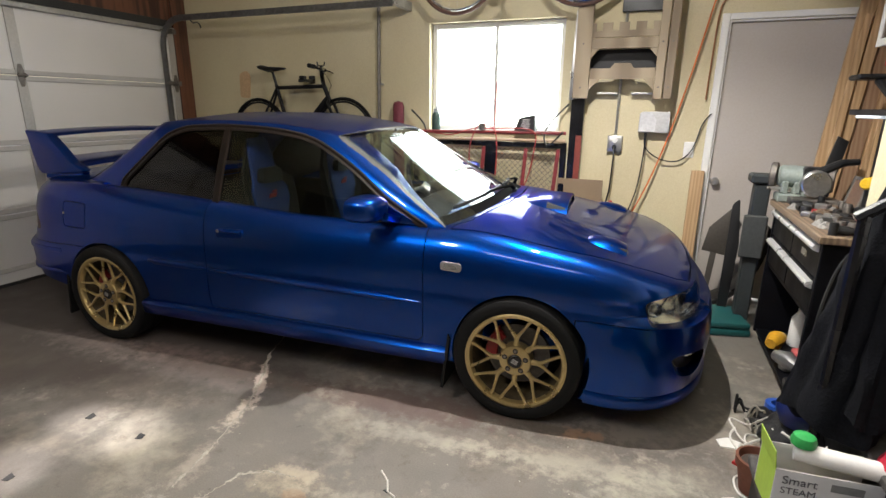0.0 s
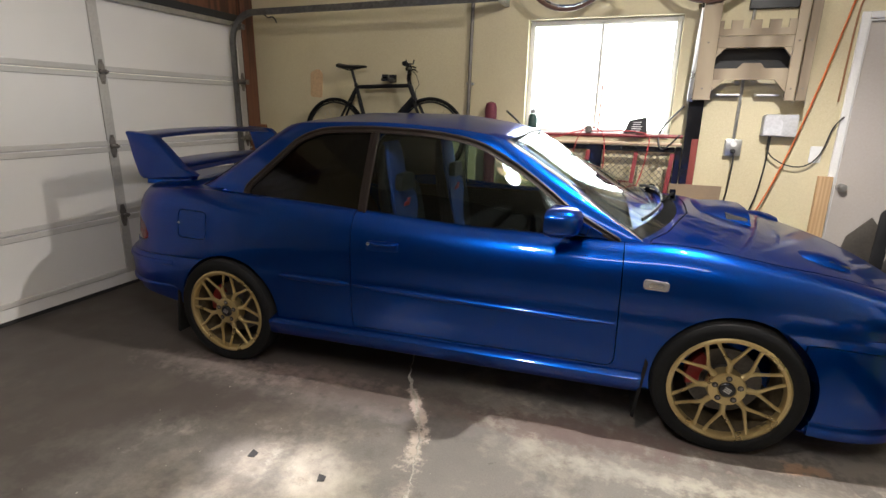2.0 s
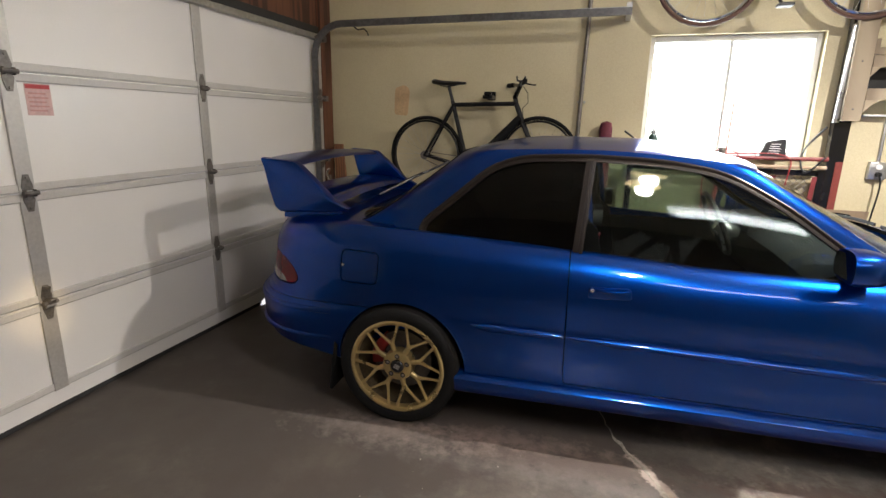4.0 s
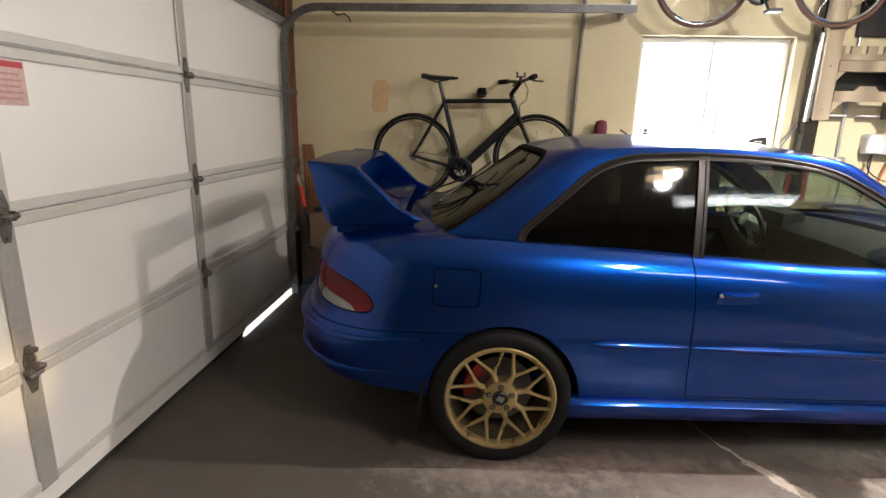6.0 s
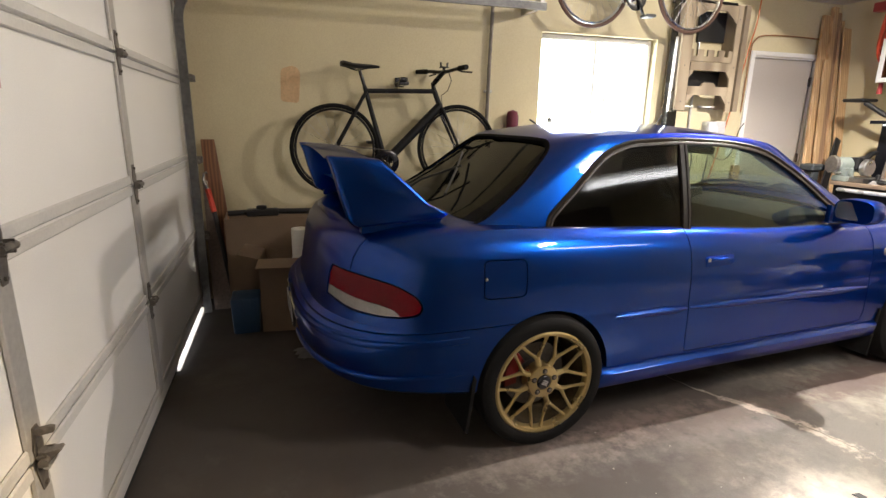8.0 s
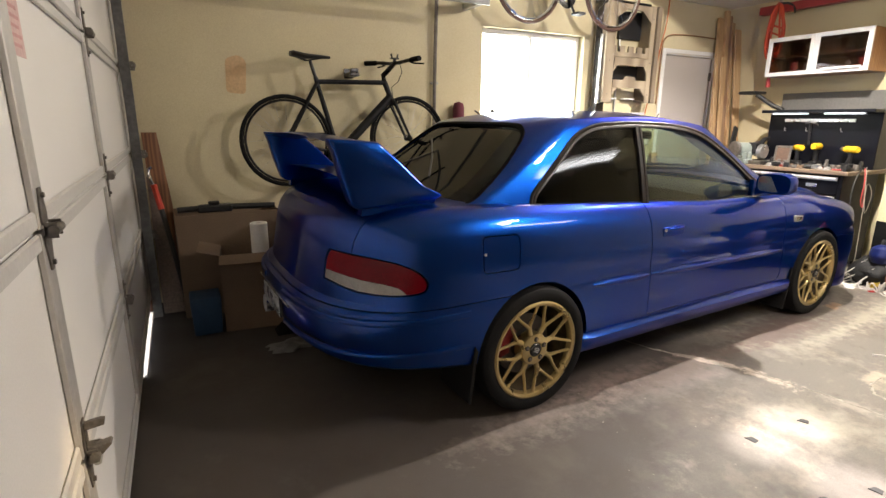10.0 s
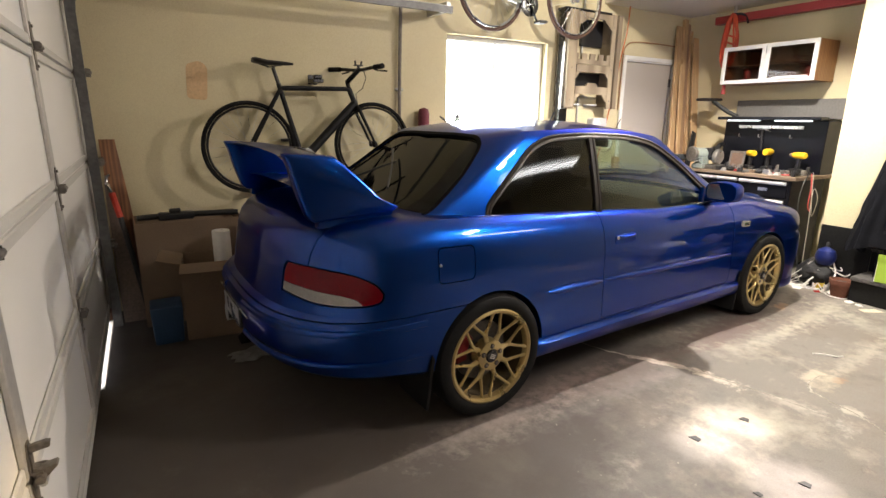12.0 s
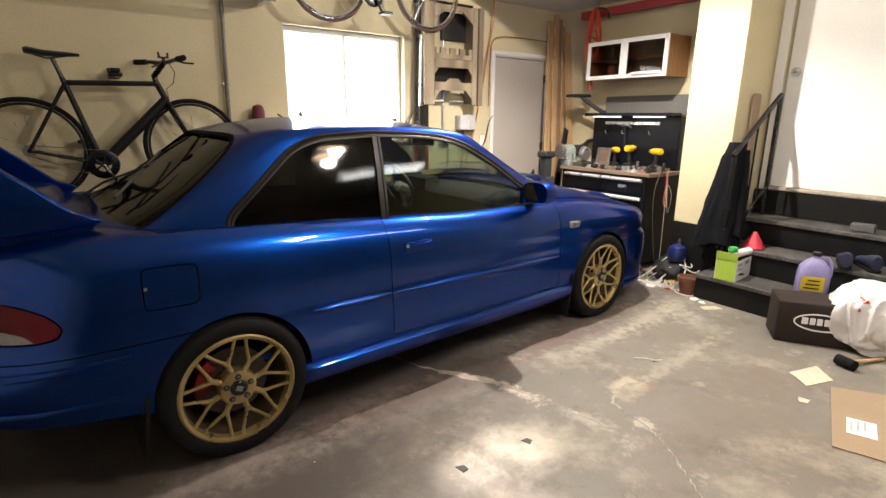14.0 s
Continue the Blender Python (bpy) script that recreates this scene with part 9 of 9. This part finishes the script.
cord("loose_cable", "white cable looped over the tool bag", [(0.90, 2.12, 0.008), (0.97, 2.07, 0.10), (1.03, 1.98, 0.17), (1.10, 1.90, 0.13), (1.18, 1.89, 0.16), (1.24, 1.95, 0.20), (1.21, 2.02, 0.24), (1.12, 2.02, 0.25), (1.05, 1.95, 0.15), (0.98, 1.97, 0.04), (0.93, 2.03, 0.008)], 0.006, M_CORDWHITE)
cord("loose_cable", "white cable looped over the tool bag", [(1.00, 2.26, 0.008), (0.98, 2.16, 0.09), (0.99, 2.06, 0.16), (1.02, 1.96, 0.10), (0.99, 1.90, 0.008), (0.93, 1.95, 0.008), (0.90, 2.06, 0.008), (0.87, 2.18, 0.008), (0.90, 2.27, 0.008)], 0.005, M_CORDWHITE)
yp = thing("yellow_bag", "crumpled yellow plastic bag among the cables", "bag", (0.99, 2.02, 0.001), 30)
bm = bmesh.new()
bmesh.ops.create_icosphere(bm, subdivisions=3, radius=1.0)
for v in bm.verts:
    n = v.co.normalized()
    k = 1 + 0.6 * noise.noise(n * 2.5 + Vector((2, 5, 0)))
    v.co = Vector((n.x * 0.055 * k, n.y * 0.035 * k, max(0.0, (n.z * 0.5 + 0.5) * 0.06 * k)))
part("sheet", bm, material("yellow_polythene", (0.62, 0.42, 0.02), 0.4, 0, 0.1, 60, 8, 0.3), yp)
for x, y, r, s in ((0.86, 2.14, 20, 1.0), (0.93, 1.90, 70, 0.7), (0.83, 1.74, 10, 0.8), (0.80, 1.66, 55, 0.6)):
    o = thing("paper_scrap", "crumpled white paper scrap on the floor", "paper", (x, y, 0.0), r, "scraps by the steps")
    bm = bmesh.new()
    prism(bm, [(-0.05 * s, -0.03 * s), (0.02 * s, -0.045 * s), (0.055 * s, 0.0), (0.01 * s, 0.035 * s), (-0.045 * s, 0.02 * s)], 0.001, 0.006, "XY")
    part("sheet", bm, M_WHITE, o)
cord("loose_cable", "white cable looped by the pot", [(0.97, 2.03, 0.02), (0.90, 1.94, 0.006), (0.855, 1.90, 0.006), (0.845, 1.85, 0.006), (0.855, 1.80, 0.006), (0.89, 1.775, 0.006)], 0.004, M_CORDWHITE)
cord("loose_cable", "white cable looped on the floor", [(1.05, 2.19, 0.03), (0.99, 2.24, 0.006), (0.94, 2.23, 0.006), (0.93, 2.14, 0.006), (0.96, 2.05, 0.01), (1.02, 2.02, 0.03)], 0.004, M_CORDWHITE)
for k, (x, y, mt, lab) in enumerate(((1.00, 2.33, M_TRIMBLACK, "black power adaptor"), (0.955, 1.985, material("grey_green_plastic", (0.13, 0.14, 0.11), 0.5), "grey-green power adaptor"), (1.05, 2.24, M_TRIMBLACK, "black power adaptor"), (1.04, 2.39, M_TRIMBLACK, "black shoe-like tool bag"), (0.885, 1.985, material("red_plastic_piece", (0.50, 0.03, 0.03), 0.4), "red plastic piece"), (1.11, 2.50, material("blue_tape", (0.03, 0.10, 0.45), 0.4), "blue roll of tape"))):
    o = thing("floor_clutter", lab + " on the floor by the steps", "clutter", (x, y, 0), 37 * k, "clutter by the steps")
    bm = bmesh.new()
    if k == 5:
        lathe(bm, [(0.03, 0.001), (0.055, 0.001), (0.055, 0.05), (0.03, 0.05)], 20, "Z", None, True)
    elif k == 3:
        box(bm, -0.07, 0.07, -0.04, 0.04, 0.001, 0.05, 0.018, None, 3)
    elif k == 4:
        box(bm, -0.030, 0.030, -0.012, 0.012, 0.001, 0.014, 0.004, None, 2)
    else:
        box(bm, -0.035, 0.035, -0.022, 0.022, 0.001, 0.035, 0.008, None, 2)
    part("body", bm, mt, o)

bg = thing("bench_grinder", "grey-green bench grinder with a round end cover", "bench grinder", (1.24, 3.42, BT), -15)
bm = bmesh.new()
box(bm, -0.08, 0.08, -0.07, 0.07, 0.001, 0.03, 0.006)
box(bm, -0.04, 0.04, -0.05, 0.05, 0.03, 0.09, 0.01)
part("base", bm, M_VISE, bg)
bm = bmesh.new()
lathe(bm, [(0.0, -0.12), (0.05, -0.118), (0.065, -0.10), (0.065, 0.10), (0.05, 0.118), (0.0, 0.12)], 24, "X", pose(0, 0, 0.145))
part("motor_housing", bm, M_VISE, bg)
for sx in (-1, 1):
    bm = bmesh.new()
    lathe(bm, [(0.0, -0.018), (0.072, -0.018), (0.078, -0.012), (0.078, 0.012), (0.072, 0.018), (0.0, 0.018)], 24, "X", pose(sx * 0.14, 0, 0.145))
    part("wheel_guard", bm, M_RUSTY, bg)
hmr = thing("claw_hammer", "claw hammer hanging on the tool cabinet", "hammer", (1.545, 3.00, BT + 0.20))
bm = bmesh.new()
tube(bm, [(0, 0, 0), (0, 0.01, 0.11), (0, 0.015, 0.20)], 0.011, 8)
part("shaft", bm, M_TRIMBLACK, hmr)
bm = bmesh.new()
tube(bm, [(0, 0.06, 0.205), (0, 0.015, 0.212), (0, -0.03, 0.205), (0, -0.065, 0.185)], [0.014, 0.012, 0.010, 0.004], 8)
part("head", bm, M_SILVER, hmr)
pf = thing("picture_frame", "dark bronze picture frame leaning on the bench", "frame", (1.40, 3.24, BT), -80)
for x0, x1, z0, z1 in ((0, 0.02, 0, 0.19), (0.13, 0.15, 0, 0.19), (0.02, 0.13, 0, 0.02), (0.02, 0.13, 0.17, 0.19)):
    bm = bmesh.new()
    box(bm, x0, x1, 0, 0.014, z0 + 0.001, z1, 0.003, pose(0, 0, 0, -12, 0, 0))
    part("rail", bm, M_RUSTY, pf)
bm = bmesh.new()
box(bm, 0.02, 0.13, 0.004, 0.008, 0.021, 0.169, 0, pose(0, 0, 0, -12, 0, 0))
part("backing", bm, material("dull_brown_print", (0.16, 0.10, 0.07), 0.5), pf)
rng = random.Random(33)
M_WRAP = material("clear_wrapper", (0.62, 0.60, 0.56), 0.35, 0, 0.1, 60, 8, 0.3)
for k in range(6):
    x, y, s = rng.uniform(0.96, 1.12), rng.uniform(1.98, 2.25), rng.uniform(0.02, 0.035)
    o = thing("wrapper", "crumpled pale plastic wrapper among the cables", "wrapper", (x, y, 0.001), rng.uniform(0, 360), "wrappers on the floor")
    bm = bmesh.new()
    bmesh.ops.create_icosphere(bm, subdivisions=2, radius=1.0)
    for v in bm.verts:
        n = v.co.normalized()
        q = 1 + 0.7 * noise.noise(n * 2.5 + Vector((k, 0, 0)))
        v.co = Vector((n.x * s * q, n.y * s * 0.7 * q, max(0.0, (n.z * 0.28 + 0.2) * s * q)))
    part("sheet", bm, M_WRAP, o)

# ---- marks on the floor ----
def seam(pts, w, label, seed, mt):
    """A crack filled with pale mortar, uneven in width."""
    rng = random.Random(seed)
    bm = bmesh.new()
    L, R, wid = [], [], w * 0.5
    P = [Vector((*p, 0)) for p in pts]
    for i in range(len(P) - 1):
        d = (P[i + 1] - P[i])
        nrm = Vector((-d.y, d.x, 0)).normalized()
        for k in range(10):
            c = P[i] + d * k / 10 + nrm * rng.uniform(-0.006, 0.006)
            wid = 0.55 * wid + 0.45 * w * rng.uniform(0.2, 1.0) * rng.choice((0.3, 0.7, 1.2, 2.6))
            a = wid
            L.append(bm.verts.new((c.x + nrm.x * a, c.y + nrm.y * a, 0.0008)))
            R.append(bm.verts.new((c.x - nrm.x * a, c.y - nrm.y * a, 0.0008)))
    M = [bm.verts.new(((a.co + b.co) / 2) + Vector((0, 0, 0.0022))) for a, b in zip(L, R)]
    for k in range(len(L) - 1):
        bm.faces.new((L[k], M[k], M[k + 1], L[k + 1]))
        bm.faces.new((M[k], R[k], R[k + 1], M[k + 1]))
        bm.faces.new((L[k], L[k + 1], R[k + 1], R[k]))
    return struct("floor_crack", bm, mt, label, "floor crack")


M_MORTAR = material("pale_mortar", (0.44, 0.405, 0.345), 0.85, 0, 0.2, 80, 9, 0.2)
seam([(-1.66, 2.35), (-1.575, 2.046), (-1.426, 1.81), (-1.299, 1.551), (-1.259, 1.409), (-1.215, 1.243), (-1.19, 1.10), (-1.17, 0.99)], 0.0075, "pale filled crack across the concrete floor", 1, M_MORTAR)
seam([(-0.76, 1.229), (-0.90, 1.215), (-0.985, 1.16), (-1.012, 1.05), (-1.020, 0.965), (-1.045, 0.89), (-1.087, 0.80), (-1.16, 0.70), (-1.26, 0.56), (-1.5, 0.1)], 0.0055, "pale filled crack across the concrete floor", 2, M_MORTAR)
for x, y, s in ((-1.908, 1.202, 0.024), (-1.562, 1.182, 0.022), (-1.80, 0.80, 0.022), (-2.02, 0.86, 0.016), (-0.40, 1.30, 0.012)):
    o = thing("dark_chip", "dark flake stuck to the floor", "floor mark", (x, y, 0), 40 * x, "flakes on the floor")
    bm = bmesh.new()
    prism(bm, [(-s, -s * 0.5), (s * 0.9, -s * 0.7), (s, s * 0.5), (-s * 0.2, s * 0.8)], 0.0005, 0.0035, "XY")
    part("flake", bm, M_SEAL, o)
for x, y, a, l in ((-0.47, 1.39, -48, 0.16),):
    o = thing("white_wire", "short white wire offcut on the floor", "wire", (x, y, 0.004), a)
    bm = bmesh.new()
    tube(bm, [(0, 0, 0), (l * 0.4, 0.008, 0), (l * 0.75, -0.006, 0), (l, 0.012, 0)], 0.004, 6)
    part("wire", bm, M_CORDWHITE, o)
rng = random.Random(21)
bm = bmesh.new()
for k in range(90):
    x, y, s = rng.uniform(-2.6, 0.8), rng.uniform(0.2, 1.9), rng.uniform(0.0015, 0.005)
    a = rng.uniform(0, 6)
    vs = [bm.verts.new((x + s * math.cos(a + q) * rng.uniform(0.6, 1.3), y + s * math.sin(a + q) * rng.uniform(0.6, 1.3), 0.0006)) for q in (0, 1.57, 3.14, 4.71)]
    top = bm.verts.new((x, y, 0.0006 + s * 0.5))
    for i in range(4):
        bm.faces.new((vs[i], vs[(i + 1) % 4], top))
    bm.faces.new(vs[::-1])
tagged(part("grit", bm, M_MORTAR), "pale grit and crumbs scattered on the floor", "grit", "", "stuff")

rg = thing("floor_rag", "crumpled pale grey rag on the floor behind the car", "rag", (-3.46, 3.02, 0.0), 12)
bm = bmesh.new()
n = 16
grid = [[bm.verts.new((0.26 * (i / n - 0.5) + 0.02 * math.sin(j * 1.1), 0.15 * (j / n - 0.5) + 0.015 * math.sin(i * 0.9), 0.006 + 0.05 * (0.5 + 0.5 * noise.noise(Vector((i * 0.33, j * 0.45, 3.1)))) * math.sin(math.pi * min(1, max(0, i / n))) ** 0.5 * math.sin(math.pi * j / n) ** 0.5)) for j in range(n + 1)] for i in range(n + 1)]
for i in range(n):
    for j in range(n):
        bm.faces.new((grid[i][j], grid[i + 1][j], grid[i + 1][j + 1], grid[i][j + 1]))
bmesh.ops.solidify(bm, geom=bm.faces[:], thickness=0.004)
part("cloth", bm, material("grey_cloth", (0.36, 0.35, 0.33), 0.9, 0, 0.15, 180, 9, 0.2), rg)

# ---- ceiling fittings ----
op = thing("door_opener", "grey garage door opener with two warm lit lenses on the ceiling", "door opener", (-1.13, 0.42, 2.42))
bm = bmesh.new()
box(bm, -0.20, 0.20, -0.24, 0.24, 0.02, 0.20, 0.02, None, 2)
part("housing", bm, material("grey_opener_case", (0.30, 0.30, 0.30), 0.5), op)
for s in (-1, 1):
    bm = bmesh.new()
    rings = []
    for z, w in ((0.018, 1.0), (-0.004, 0.96), (-0.022, 0.72), (-0.028, 0.35)):
        rings.append([(0.17 * w * math.cos(a), s * 0.13 + 0.085 * w * math.sin(a), z) for a in [2 * math.pi * k / 24 for k in range(24)]])
    loft(bm, rings)
    part("lens", bm, glow("warm_lit_lens", (1.0, 0.74, 0.42), 9.0), op, "warm lit lens")
for x in (-0.15, 0.15):
    bm = bmesh.new()
    box(bm, x - 0.012, x + 0.012, -0.004, 0.004, 0.201, CEIL - 2.422)
    part("hanger", bm, M_GALV, op)
bm = bmesh.new()
box(bm, -2.92, -0.205, -0.02, 0.02, 0.10, 0.14, 0.003)
part("rail", bm, M_GALV, op)
tl = thing("tube_light", "white ceiling light with a wide lit diffuser", "ceiling light", (-0.12, -0.12, 2.42), 19)
bm = bmesh.new()
box(bm, -0.70, 0.70, -0.16, 0.16, 0.031, 0.07, 0.006)
part("housing", bm, M_WHITE, tl)
bm = bmesh.new()
box(bm, -0.68, 0.68, -0.145, 0.145, 0.0, 0.030, 0.012, None, 2)
part("diffuser", bm, glow("lit_diffuser", (0.95, 0.98, 1.0), 7.0), tl, "lit white diffuser")
for x in (-0.5, 0.5):
    bm = bmesh.new()
    tube(bm, [(x, 0, 0.07), (x, 0, CEIL - 2.421)], 0.004, 6)
    part("chain", bm, M_GALV, tl)
cb = thing("bare_bulb_fitting", "round shaded lamp fitting over the bonnet", "ceiling light", (0.05, 2.2, 2.74))
bm = bmesh.new()
lathe(bm, [(0.0, 0.02), (0.05, 0.02), (0.06, 0.04), (0.06, 0.06), (0.012, 0.07), (0.012, CEIL - 2.741), (0.0, CEIL - 2.741)], 20)
part("holder", bm, M_WHITE, cb)
